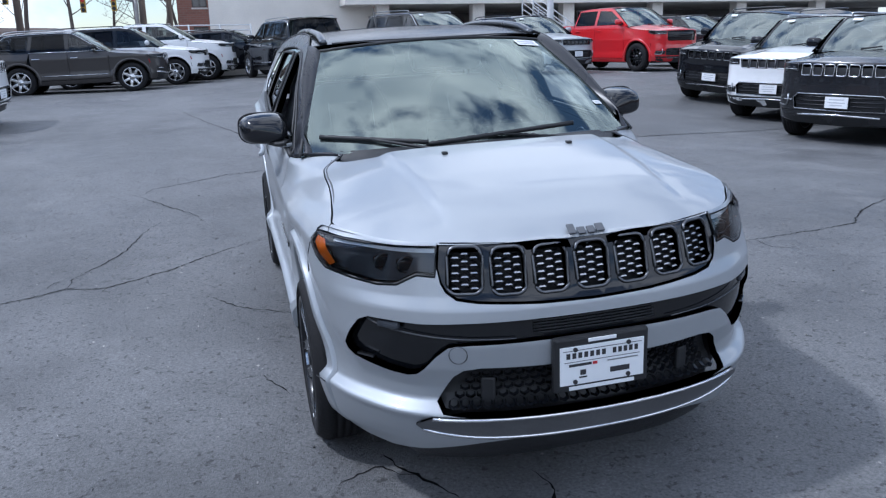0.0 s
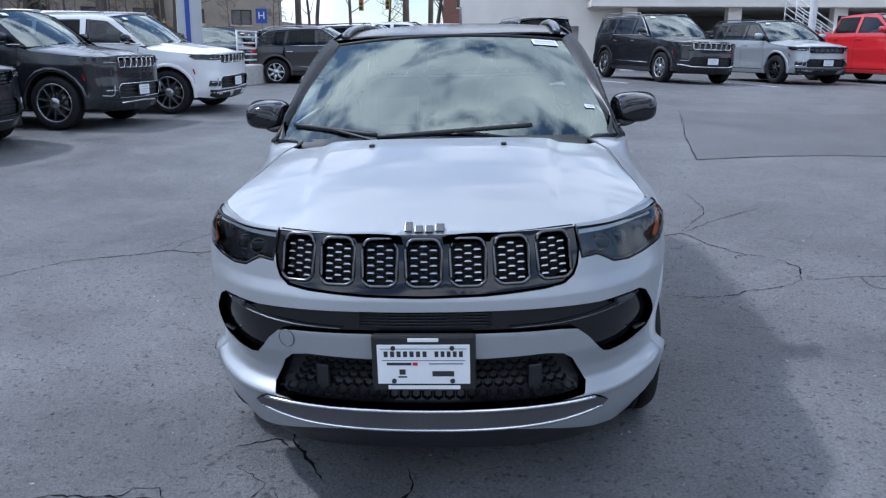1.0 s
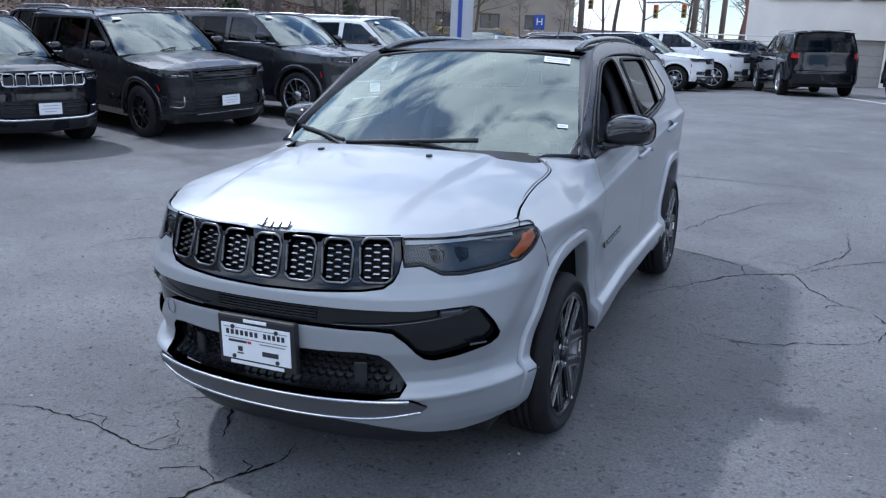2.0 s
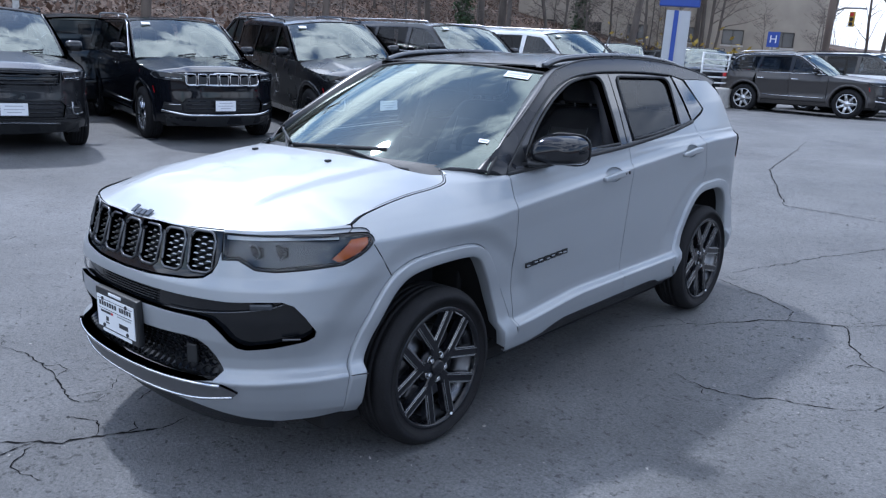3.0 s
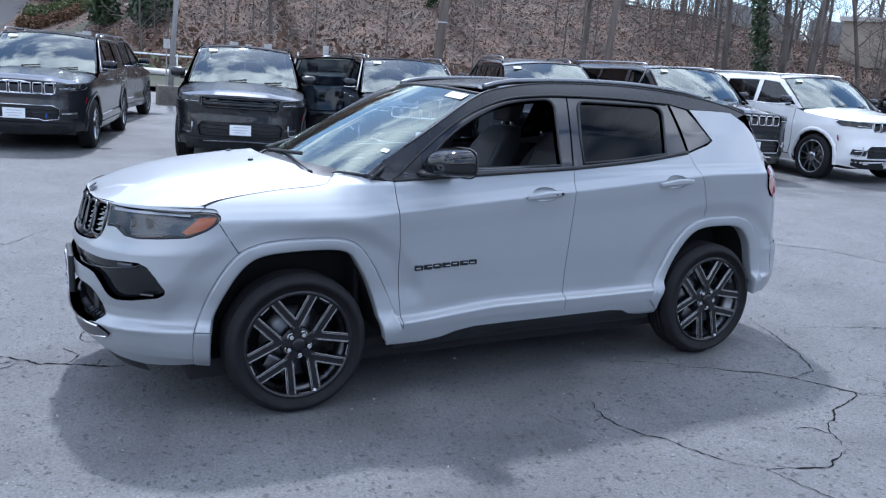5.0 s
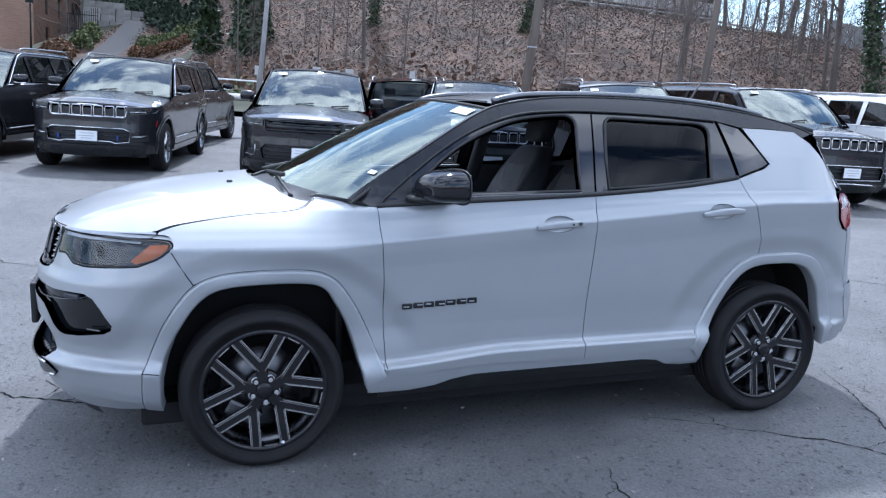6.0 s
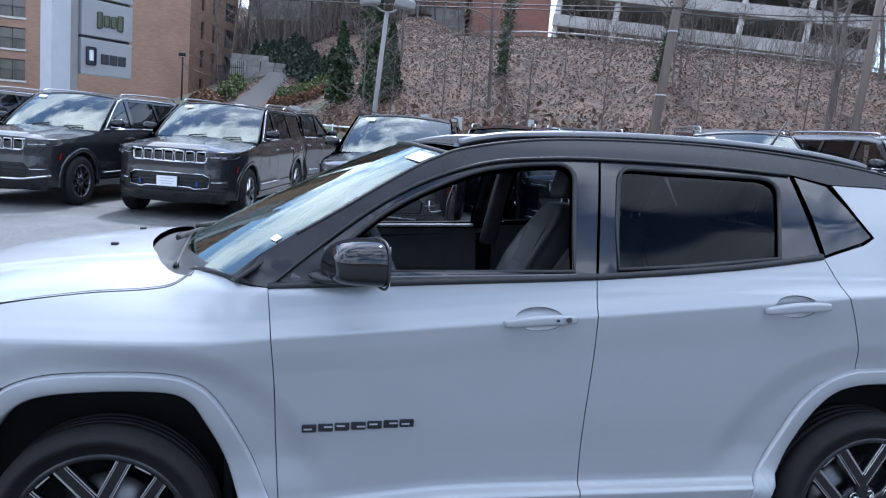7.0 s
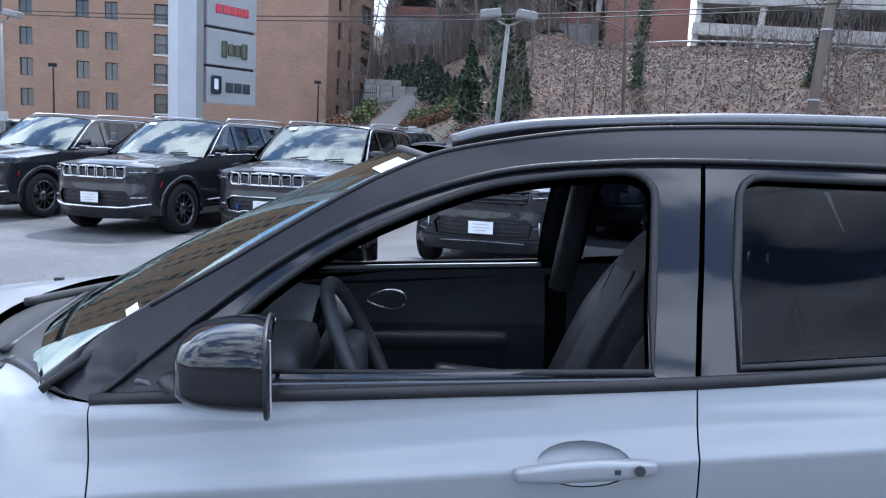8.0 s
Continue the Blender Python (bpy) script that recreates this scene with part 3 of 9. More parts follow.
def loft(name, secs, n=28, power=0.55):
    """A closed body through flat rings (centre, half width, half depth, front swell at the sides), stacked along a line."""
    verts = []
    for c, hw, hd, swell in secs:
        for k in range(n):
            t = 2 * math.pi * k / n
            ct, st = math.cos(t), math.sin(t)
            u, w = math.copysign(abs(ct) ** power, ct), math.copysign(abs(st) ** power, st)
            d = w * hd - (swell * smooth01(abs(u), 0.45, 0.80) * max(0.0, -w))
            verts.append((c[0] + u * hw, c[1] + d, c[2]))
    m = len(secs)
    faces = [(i * n + k, i * n + (k + 1) % n, (i + 1) * n + (k + 1) % n, (i + 1) * n + k) for i in range(m - 1) for k in range(n)]
    faces += [tuple(reversed(range(n))), tuple(range((m - 1) * n, m * n))]
    return pydata(name, verts, faces, True)


def seat(parent_m, w=0.52, label="", bench=False):
    """A leather car seat that faces -y: cushion, sculpted backrest with a paler middle, headrest and seat belt post."""
    s = new("bench_seat" if bench else "car_seat")
    s.parent = HERO
    s.matrix_basis = parent_m
    s["label"] = label

    def blob(sx, sy, sz, at, rot, bev):
        b = box_bm(sx, sy, sz, (0, 0, 0), bev, seg=4)
        bmesh.ops.transform(b, matrix=Matrix.Translation(at) @ Euler([radians(q) for q in rot]).to_matrix().to_4x4(), verts=b.verts)
        return b
    part("cushion", blob(w, 0.54, 0.18, (0, 0, 0.20), (-6, 0, 0), 0.06), LEATHER, s, smooth=True)
    lean = math.tan(radians(25))
    hw = w * 0.48
    sw = 0.0 if bench else 0.055
    rows = [(0.22, 0.80, 0.5), (0.26, 0.92, 0.9), (0.34, 0.98, 1.0), (0.46, 1.0, 1.0), (0.58, 1.0, 0.9), (0.68, 0.95, 0.6), (0.76, 0.86, 0.25), (0.81, 0.74, 0.1), (0.835, 0.55, 0.0)]
    back = part("backrest", loft("backrest", [((0, 0.20 + (z - 0.22) * lean, z), hw * k if not bench else hw, 0.075 * (0.55 + 0.45 * min(1, k * q + 0.3)), sw * q) for z, k, q in rows]), LEATHER, s)
    if not bench:
        for z0, z1, nm in ((0.30, 0.55, "seat_insert"), (0.56, 0.72, "shoulder_insert")):
            v = []
            for z in np.linspace(z0, z1, 6):
                for u in np.linspace(-1, 1, 9):
                    v.append((u * 0.125, 0.20 + (z - 0.22) * lean - 0.078 - 0.004 * (1 - u * u), z))
            part(nm, pydata(nm, v, [(i * 9 + k, i * 9 + k + 1, i * 9 + k + 10, i * 9 + k + 9) for i in range(5) for k in range(8)], True), INSERT, back, "grey leather middle panel")
        for sx in (-1, 1):
            part("seam", tube("seam", [(sx * 0.13, 0.20 + (z - 0.22) * lean - 0.081, z) for z in np.linspace(0.29, 0.73, 9)], 0.0022, 5), STITCH, back)
            part("seat_bolster", blob(0.09, 0.50, 0.16, (sx * 0.23, -0.02, 0.24), (-6, 0, 0), 0.04), LEATHER, s, smooth=True)
    for i in range(1 if not bench else 3):
        x = 0 if not bench else (i - 1) * w * 0.32
        hz = 0.97
        hy0 = 0.20 + (hz - 0.22) * lean - 0.035
        part("headrest", loft("headrest", [((x, hy0 + (z - hz) * 0.3, z), 0.135 * k, 0.055 * (0.5 + 0.5 * k), 0.0) for z, k in ((0.865, 0.75), (0.885, 0.92), (0.93, 1.0), (0.99, 1.0), (1.04, 0.94), (1.065, 0.8), (1.075, 0.6))]), LEATHER, s)
        for sx in (-1, 1):
            part("headrest_post", cyl_bm(0.006, 0.10, (x + sx * 0.055, hy0 - 0.02, 0.84), "z", 10), CHROME, s)
    return s


# ---- the silver car ----
HERO = thing("silver_suv", TIP.copy(), "silver compact SUV with black roof parked on the asphalt", "car")
h_side = soft_table([(0.20, 0.09), (0.27, 0.05), (0.31, 0.012), (0.345, 0.0), (0.40, -0.010), (0.446, -0.016), (0.452, -0.014), (0.470, 0.018), (0.478, 0.022), (0.50, 0.024), (0.59, 0.021), (0.69, 0.014), (0.80, 0.009), (0.90, 0.003), (0.98, -0.005),
                     (1.030, -0.008), (1.050, 0.004), (1.08, 0.018), (1.12, 0.028), (1.17, 0.036), (1.20, 0.048), (1.36, 0.122), (1.50, 0.196), (1.56, 0.232), (1.60, 0.262), (1.66, 0.33)], 2)
h_front = soft_table([(0.18, 0.14), (0.26, 0.06), (0.32, 0.028), (0.36, 0.012), (0.42, -0.006), (0.440, -0.016), (0.450, -0.014), (0.478, 0.026), (0.486, 0.030), (0.53, 0.028), (0.60, 0.006), (0.68, 0.0), (0.72, 0.006), (0.76, 0.012), (0.80, 0.018), (0.84, 0.04), (0.92, 0.062), (1.0, 0.088), (1.04, 0.12), (1.20, 0.30), (1.66, 0.9)], 3)
h_rear = soft_table([(0.20, 0.14), (0.30, 0.04), (0.45, 0.0), (0.62, 0.0), (0.70, 0.03), (0.95, 0.04), (1.10, 0.07), (1.20, 0.13), (1.35, 0.23), (1.50, 0.36), (1.66, 0.5)])


def h_extra(y, z):
    """The fender's round shoulder beside the bonnet."""
    w = 1 - smooth01(y, 0.10, 0.52)
    t = max(0.0, z - 0.93) / 0.15
    d = 0.105 * w * t * t * smooth01(y, -0.75, -0.45) if t else 0.0
    for yc in (0.02, 2.65):
        r = math.hypot(max(0.0, abs(y - yc) - 0.10), z - 0.36)
        if r < 0.62 and z > 0.45:
            d += 0.016 * (1 - smooth01(r, 0.50, 0.60)) * smooth01(z, 0.45, 0.6)
    d += 0.045 * (1 - smooth01(y, 0.5, 0.95)) * smooth01(y, -0.1, 0.3) * smooth01(z, 1.10, 1.17)
    d += 0.030 * smooth01(z, 0.80, 0.95) * smooth01(y, -0.80, -0.58) * (1 - smooth01(y, -0.25, 0.15))
    d += 0.020 * smooth01(y, -0.86, -0.66) * (1 - smooth01(y, -0.45, -0.2)) * (1 - smooth01(z, 0.50, 0.68))
    return d


def h_rise(y, z):
    """The shoulder line climbs towards the tail."""
    low = -0.042 * (1 - smooth01(y, 0.50, 1.15)) * smooth01(y, -0.1, 0.3) * (1 - smooth01(z, 0.50, 0.62))
    return low + 0.075 * (min(2.6, max(0.3, y)) - 1.25) * smooth01(z, 0.74, 0.95) * (1 - smooth01(z, 1.125, 1.19))


H = Shape([(0, -0.955), (0.25, -0.943), (0.45, -0.90), (0.62, -0.82), (0.75, -0.70), (0.842, -0.54), (0.888, -0.38), (0.902, -0.2), (0.897, 0.0), (0.893, 0.6), (0.893, 1.4), (0.893, 2.2), (0.890, 2.6), (0.884, 2.85), (0.866, 3.05), (0.815, 3.23), (0.68, 3.37), (0.36, 3.45), (0, 3.47)],
          -0.3, h_side, h_front, h_rear, (-0.80, -0.42), (2.95, 3.25), h_extra, h_rise)
AY, AX = H.A, H.AX


def lean_in(p):
    """Side lines above the belt, carried along as the glass leans inwards."""
    y, z = p
    k = max(0.0, z - 1.17) * 0.165 / 2.1
    return (y + (y - 1.10) * k, z + (z - 1.62) * k)


def S(pts):
    """Side outline: (y, z) to (walk, z)."""
    return [(AY(y), z) for y, z in map(lean_in, pts)]


def Fr(pts):
    """Front outline: (x, z) to (walk, z)."""
    return [(AX(x), z) for x, z in pts]


def both(pts):
    """A half outline from the centre outwards, closed by its mirror image."""
    return pts + [(-x, z) for x, z in reversed(pts) if abs(x) > 1e-6]


FL_OUT = spl([(-0.500, 0.275), (-0.492, 0.40), (-0.475, 0.50), (-0.40, 0.66), (-0.30, 0.795), (-0.20, 0.845), (-0.06, 0.862), (0.15, 0.862), (0.27, 0.835), (0.35, 0.76), (0.44, 0.60), (0.532, 0.373)], 6)
FL_IN = spl([(-0.425, 0.265), (-0.418, 0.40), (-0.405, 0.50), (-0.34, 0.63), (-0.27, 0.73), (-0.19, 0.785), (-0.06, 0.803), (0.15, 0.803), (0.245, 0.78), (0.30, 0.71), (0.375, 0.56), (0.442, 0.318)], 6)
FR_OUT = spl([(2.140, 0.388), (2.165, 0.475), (2.235, 0.60), (2.31, 0.73), (2.40, 0.815), (2.51, 0.858), (2.64, 0.864), (2.80, 0.860), (2.925, 0.815), (3.02, 0.69), (3.066, 0.54), (3.078, 0.36)], 6)
FR_IN = spl([(2.196, 0.318), (2.215, 0.40), (2.29, 0.57), (2.36, 0.69), (2.44, 0.77), (2.53, 0.80), (2.64, 0.806), (2.77, 0.80), (2.865, 0.76), (2.945, 0.65), (2.985, 0.50), (3.008, 0.345)], 6)
DOOR_F = spl([(0.487, 1.122), (0.50, 0.97), (0.513, 0.81), (0.52, 0.62), (0.535, 0.374)], 4)
DOOR_B = spl([(1.549, 1.172), (1.545, 1.05), (1.542, 0.90), (1.525, 0.65), (1.520, 0.376)], 4)
DOOR_R = spl([(2.385, 1.250), (2.44, 1.15), (2.49, 1.03), (2.52, 0.93), (2.527, 0.862)], 4)
BELT = spl([(0.487, 1.122), (0.93, 1.145), (1.549, 1.172), (2.0, 1.205), (2.20, 1.226), (2.385, 1.250)], 5)
HOODLINE = spl([(-0.43, 1.020), (-0.33, 1.048), (-0.07, 1.080), (0.10, 1.092), (0.18, 1.104), (0.225, 1.128), (0.25, 1.152)], 4)
LAMP_TOP = [(AX(0.535), 0.998)] + S([(-0.66, 0.994), (-0.55, 0.993), (-0.45, 0.992), (-0.40, 0.990), (-0.378, 0.985)])
LAMP = LAMP_TOP + S([(-0.367, 0.972), (-0.374, 0.952), (-0.40, 0.931), (-0.43, 0.914), (-0.50, 0.885)]) + [(AX(0.79), 0.872), (AX(0.72), 0.866), (AX(0.66), 0.872), (AX(0.625), 0.893), (AX(0.60), 0.906), (AX(0.54), 0.902)]


def sub(path, y0, y1):
    return [p for p in path if y0 <= p[0] <= y1]


def shrink(lp, d):
    """An outline drawn in by d towards its middle side."""
    q = np.array(lp, float)
    n = len(q)
    area = 0.5 * np.sum(q[:, 0] * np.roll(q[:, 1], -1) - np.roll(q[:, 0], -1) * q[:, 1])
    out = []
    for i in range(n):
        t1, t2 = q[i] - q[i - 1], q[(i + 1) % n] - q[i]
        t = t1 / (np.hypot(*t1) + 1e-9) + t2 / (np.hypot(*t2) + 1e-9)
        t /= np.hypot(*t) + 1e-9
        nrm = np.array((-t[1], t[0])) * (1 if area > 0 else -1)
        out.append(tuple(q[i] + nrm * d))
    return out


G = 0.0016
FLARE = [(0, -0.003), (0.03, 0.004), (0.10, 0.0155), (0.13, 0.0175), (0.17, 0.018), (0.55, 0.0175), (0.86, 0.0165), (0.92, 0.0145), (0.97, 0.010), (1.0, 0.003)]
for sd in (1, -1):
    # fender, doors, quarter
    fine = 0.017 if sd > 0 else 0.022
    fender = S([(-0.362, 0.980), (-0.361, 0.970)] + [(-0.367, 0.95), (-0.285, 0.813)] + sub(FL_OUT, -0.27, 0.6)[0:] + DOOR_F[::-1] + [(0.43, 1.124), (0.37, 1.132), (0.31, 1.146)] + HOODLINE[::-1] + [(-0.434, 1.010), (-0.455, 0.997), (-0.410, 0.994), (-0.376, 0.990)])
    panel("front_fender", shrink(fender, G), H, SILVER, HERO, 2 * fine, side=sd, zstep=0.5 * fine, shape=H)
    fdoor = S(DOOR_F[::-1] + BELT[1:11] + DOOR_B[1:])
    cups = [S([(y0 + 0.082 * math.cos(t), z0 + 0.002 + 0.038 * math.sin(t)) for t in np.linspace(0, 2 * math.pi, 24, endpoint=False)]) for y0, z0 in ((1.35, 1.038), (2.255, 1.088))]
    panel("front_door", [shrink(fdoor, G), cups[0]], H, SILVER, HERO, 2 * fine, side=sd, zstep=0.5 * fine, shape=H)
    rdoor = S(BELT[10:] + DOOR_R[1:] + [p for p in FR_OUT[::-1] if p[0] < 2.52 and p[1] > 0.41] + [(2.150, 0.386)] + DOOR_B[::-1][:-1])
    panel("rear_door", [shrink(rdoor, G), cups[1]], H, SILVER, HERO, 2 * fine, side=sd, zstep=0.5 * fine, shape=H)
    quarter = S([(2.527, 0.862)] + [p for p in FR_OUT if p[0] > 2.53] + [(3.095, 0.345)]) + [(AY(3.20), 0.36), (AY(3.20), 0.72), (AY(3.19), 0.96)] + S([(3.13, 0.965), (3.06, 1.03), (3.03, 1.135)]) + [(AY(3.10), 1.20), (AY(3.065), 1.27), (AY(3.02), 1.335), (AY(2.93), 1.43), (AY(2.83), 1.487)] + S([(2.62, 1.50), (2.45, 1.503), (2.50, 1.44), (2.592, 1.325), (2.55, 1.30), (2.42, 1.262), (2.385, 1.250)] + DOOR_R[1:-1])
    panel("quarter_panel", shrink(quarter, G), H, SILVER, HERO, 2 * fine, side=sd, zstep=0.7 * fine, shape=H)
    panel("sill", S([(0.45, 0.295), (0.440, 0.345), (0.455, 0.372), (0.53, 0.390), (1.52, 0.392), (2.15, 0.396), (2.185, 0.360), (2.20, 0.300), (2.10, 0.296), (2.00, 0.312), (1.94, 0.340), (1.85, 0.350), (0.95, 0.346), (0.84, 0.330), (0.76, 0.306), (0.64, 0.293)]), lambda a, z: H(a, z, -0.005), SILVER, HERO, 0.02, 0.02, side=sd)
    panel("sill_strip", S([(0.50, 0.26), (0.50, 0.366), (2.16, 0.366), (2.20, 0.25), (1.0, 0.25)]), lambda a, z: H(a, z, -0.022), PLASTIC, HERO, 0.06, side=sd)
    part("bumper_seam", tube("bumper_seam", [(sd * q[0], q[1], q[2]) for q in (H(AY(y), z, 0.0) for y, z in ((-0.368, 0.948), (-0.34, 0.902), (-0.31, 0.853), (-0.284, 0.812)))], 0.0024, 5), RUBBER, HERO)
    part("flare_seam", tube("flare_seam", [(sd * q[0], q[1], q[2]) for q in (H(AY(y), z, 0.0185) for y, z in ((-0.486, 0.452), (-0.46, 0.452), (-0.418, 0.449)))], 0.0022, 5), RUBBER, HERO)
    # arch flares
    ring("wheel_arch_flare", [(AY(y), z) for y, z in FL_IN], [(AY(y), z) for y, z in FL_OUT], H, FLARE, SILVER, HERO, sd, ease=14, ends=14)
    ring("wheel_arch_flare", [(AY(y), z) for y, z in FR_IN], [(AY(y), z) for y, z in FR_OUT], H, FLARE, SILVER, HERO, sd, ease=14, ends=10)
    # wheel housings in near black, the arch's shade put into the colour
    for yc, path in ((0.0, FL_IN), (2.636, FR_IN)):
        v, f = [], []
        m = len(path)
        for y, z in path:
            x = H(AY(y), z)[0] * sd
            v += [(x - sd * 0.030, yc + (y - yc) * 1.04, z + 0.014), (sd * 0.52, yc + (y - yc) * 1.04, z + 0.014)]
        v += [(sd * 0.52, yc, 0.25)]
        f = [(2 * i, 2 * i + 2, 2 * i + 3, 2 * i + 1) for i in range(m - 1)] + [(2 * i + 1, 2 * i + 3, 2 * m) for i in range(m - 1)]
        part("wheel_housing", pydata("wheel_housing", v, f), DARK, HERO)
    # greenhouse
    top_out = spl([(0.375, 1.150), (0.50, 1.243), (0.70, 1.362), (0.90, 1.483), (1.02, 1.545), (1.14, 1.585), (1.40, 1.622), (1.75, 1.632), (2.10, 1.622), (2.45, 1.588), (2.75, 1.535), (2.93, 1.485)], 5)
    dlo = spl([(0.487, 1.122), (0.66, 1.262), (0.83, 1.385), (1.00, 1.474), (1.20, 1.536), (1.40, 1.557), (1.60, 1.562), (1.95, 1.555), (2.29, 1.535)], 5)
    roof_side = S(top_out + [(2.84, 1.46), (2.78, 1.488), (2.62, 1.502), (2.44, 1.505)] + dlo[::-1] + [(0.43, 1.127), (0.395, 1.133)])
    panel("roof_side", shrink(roof_side, 0.001), H, PILLAR_SATIN, HERO, 0.04, side=sd)
    gf_hole = spl([(0.655, 1.172), (0.79, 1.305), (0.94, 1.405), (1.15, 1.493), (1.30, 1.522), (1.425, 1.532)], 4) + [(1.446, 1.532), (1.464, 1.528), (1.478, 1.519), (1.486, 1.506), (1.487, 1.490), (1.470, 1.30), (1.468, 1.195)]
    fr_f = S([p for p in dlo if p[0] < 1.585] + [(1.588, 1.561), (1.560, 1.30), (1.549, 1.172)] + BELT[1:10][::-1])
    panel("front_window_frame", [shrink(fr_f, 0.002), S(gf_hole)], lambda a, z: H(a, z, -0.008), PILLAR, HERO, 0.03, 0.03, side=sd)
    gr_hole = [(1.632, 1.205), (1.640, 1.35), (1.656, 1.480), (1.660, 1.500), (1.668, 1.515), (1.682, 1.524), (1.702, 1.526), (2.165, 1.513), (2.198, 1.508), (2.220, 1.497), (2.231, 1.482), (2.232, 1.462), (2.212, 1.252), (1.9, 1.222)]
    fr_r = S([(1.594, 1.562)] + [p for p in dlo if p[0] > 1.61] + [(2.33, 1.42), (2.382, 1.250)] + BELT[11:-1][::-1] + [(1.556, 1.174), (1.567, 1.30)])
    panel("rear_window_frame", [shrink(fr_r, 0.002), S(gr_hole)], lambda a, z: H(a, z, -0.008), PILLAR, HERO, 0.03, 0.03, side=sd)
    panel("rear_door_glass", S(gr_hole), lambda a, z: H(a, z, -0.018), GLASS_DARK, HERO, 0.08, 0.0, side=sd)
    for nm, hole in (("front_window_seal", gf_hole), ("rear_window_seal", gr_hole)):
        lp = S(hole)
        part(nm, tube(nm, [(sd * p[0], p[1], p[2]) for p in (H(a, z, -0.005) for a, z in shrink(lp, -0.008))], 0.008, 6, True), RUBBER, HERO)
    qg = S([(2.305, 1.530), (2.43, 1.503), (2.50, 1.43), (2.585, 1.325), (2.545, 1.302), (2.42, 1.264), (2.392, 1.256), (2.35, 1.40)])
    panel("quarter_glass", shrink(qg, 0.006), lambda a, z: H(a, z, -0.004), mat("quarter_glass_black", (0.012, 0.013, 0.016), 0.04, coat=1.0, var=0.05) if sd > 0 else bpy.data.materials["quarter_glass_black"], HERO, 0.05, 0.02, side=sd)
    part("belt_moulding", tube("belt_moulding", [(sd * p[0], p[1], p[2]) for p in (H(AY(y), z + 0.004, 0.004) for y, z in BELT)], 0.011, 6, flat=1.1), RUBBER, HERO)
    part("drip_moulding", tube("drip_moulding", [(sd * p[0], p[1], p[2]) for p in (H(AY(y), z, 0.002) for y, z in map(lean_in, dlo))], 0.006, 6), PLASTIC, HERO)
    part("roof_ditch", tube("roof_ditch", [(sd * p[0], p[1], p[2]) for p in (H(AY(y), z - 0.003, 0.0) for y, z in map(lean_in, top_out) if y > 0.55)], 0.005, 6), PLASTIC, HERO)
    # handles
    for y0, z0 in ((1.35, 1.038), (2.255, 1.088)):
        panel("handle_cup", cups[0] if y0 < 2 else cups[1], lambda a, z, y0=y0, z0=z0: H(a, z, -0.001 - 0.019 * max(0, 1 - ((a - AY(y0)) / 0.084) ** 2 - ((z - z0 - 0.002) / 0.040) ** 2) ** 0.7), SILVER, HERO, 0.010, 0.0, side=sd)
        b = box_bm(0.024, 0.245, 0.036, (0, 0, 0), 0.011, seg=3)
        cuts = [e for e in b.edges if abs(e.verts[0].co.y - e.verts[1].co.y) > 0.1]
        bmesh.ops.subdivide_edges(b, edges=cuts, cuts=11, use_grid_fill=True)
        for vv in b.verts:
            u = vv.co.y / 0.1225
            vv.co.z = vv.co.z * (1 - 0.42 * abs(u) ** 2.5) - 0.008 * u * u + 0.004
            vv.co.x -= 0.020 * abs(u) ** 3
        px_, py_, pz_ = H(AY(y0), z0, 0.026)
        bmesh.ops.rotate(b, matrix=Matrix.Rotation(radians(4), 3, "X"), verts=b.verts)
        bmesh.ops.translate(b, vec=(sd * px_, py_, pz_), verts=b.verts)
        hd = part("door_handle", b, SILVER, HERO, smooth=True)
        if y0 < 2 and sd > 0:
            part("key_lock", cyl_bm(0.009, 0.004, (px_ + 0.011, py_ + 0.085, pz_ + 0.008), "x", 18), GUNMETAL, hd)
            part("lock_button", box_bm(0.003, 0.010, 0.008, (px_ + 0.0125, py_ + 0.048, pz_ + 0.006), 0.001), INK, hd)
    # mirrors: a rounded shell with a flat rear edge
    mv, mf, n_m = [], [], 36
    secs = ((0.045, 0.96), (0.040, 1.0), (0.015, 1.0), (-0.015, 0.975), (-0.045, 0.92), (-0.072, 0.83), (-0.094, 0.69), (-0.108, 0.52), (-0.116, 0.30), (-0.119, 0.08))
    for dy, k in secs:
        for j in range(n_m):
            t = 2 * math.pi * j / n_m
            ct, st = math.cos(t), math.sin(t)
            u, w_ = math.copysign(abs(ct) ** 0.62, ct), math.copysign(abs(st) ** 0.62, st)
            zz = w_ * (0.075 if w_ > 0 else 0.070) * (0.35 * k + 0.65 * k ** 0.7) * (1 - 0.10 * max(0.0, u))
            mv.append((sd * (0.936 + u * 0.113 * (0.45 + 0.55 * k) - 0.02 * (1 - k)), 0.782 + dy + 0.018 * u, 1.219 + zz - 0.020 * (1 - k)))
    mf = [(i * n_m + j, i * n_m + (j + 1) % n_m, (i + 1) * n_m + (j + 1) % n_m, (i + 1) * n_m + j) for i in range(len(secs) - 1) for j in range(n_m)] + [tuple(range(n_m)), tuple(range((len(secs) - 1) * n_m, len(secs) * n_m))]
    b = bmesh.new()
    b.from_mesh(pydata("wing_mirror", mv, mf))
    bmesh.ops.recalc_face_normals(b, faces=b.faces)
    mi = part("wing_mirror", b, BLACK_GLOSS, HERO, "gloss black wing mirror", smooth=True)
    part("mirror_glass", box_bm(0.188, 0.004, 0.118, (sd * 0.936, 0.829, 1.220), 0.0015, rot=(0, 0, sd * 9)), mat("mirror_silver", (0.9, 0.9, 0.92), 0.02, 1.0, var=0.01) if sd > 0 else bpy.data.materials["mirror_silver"], mi)
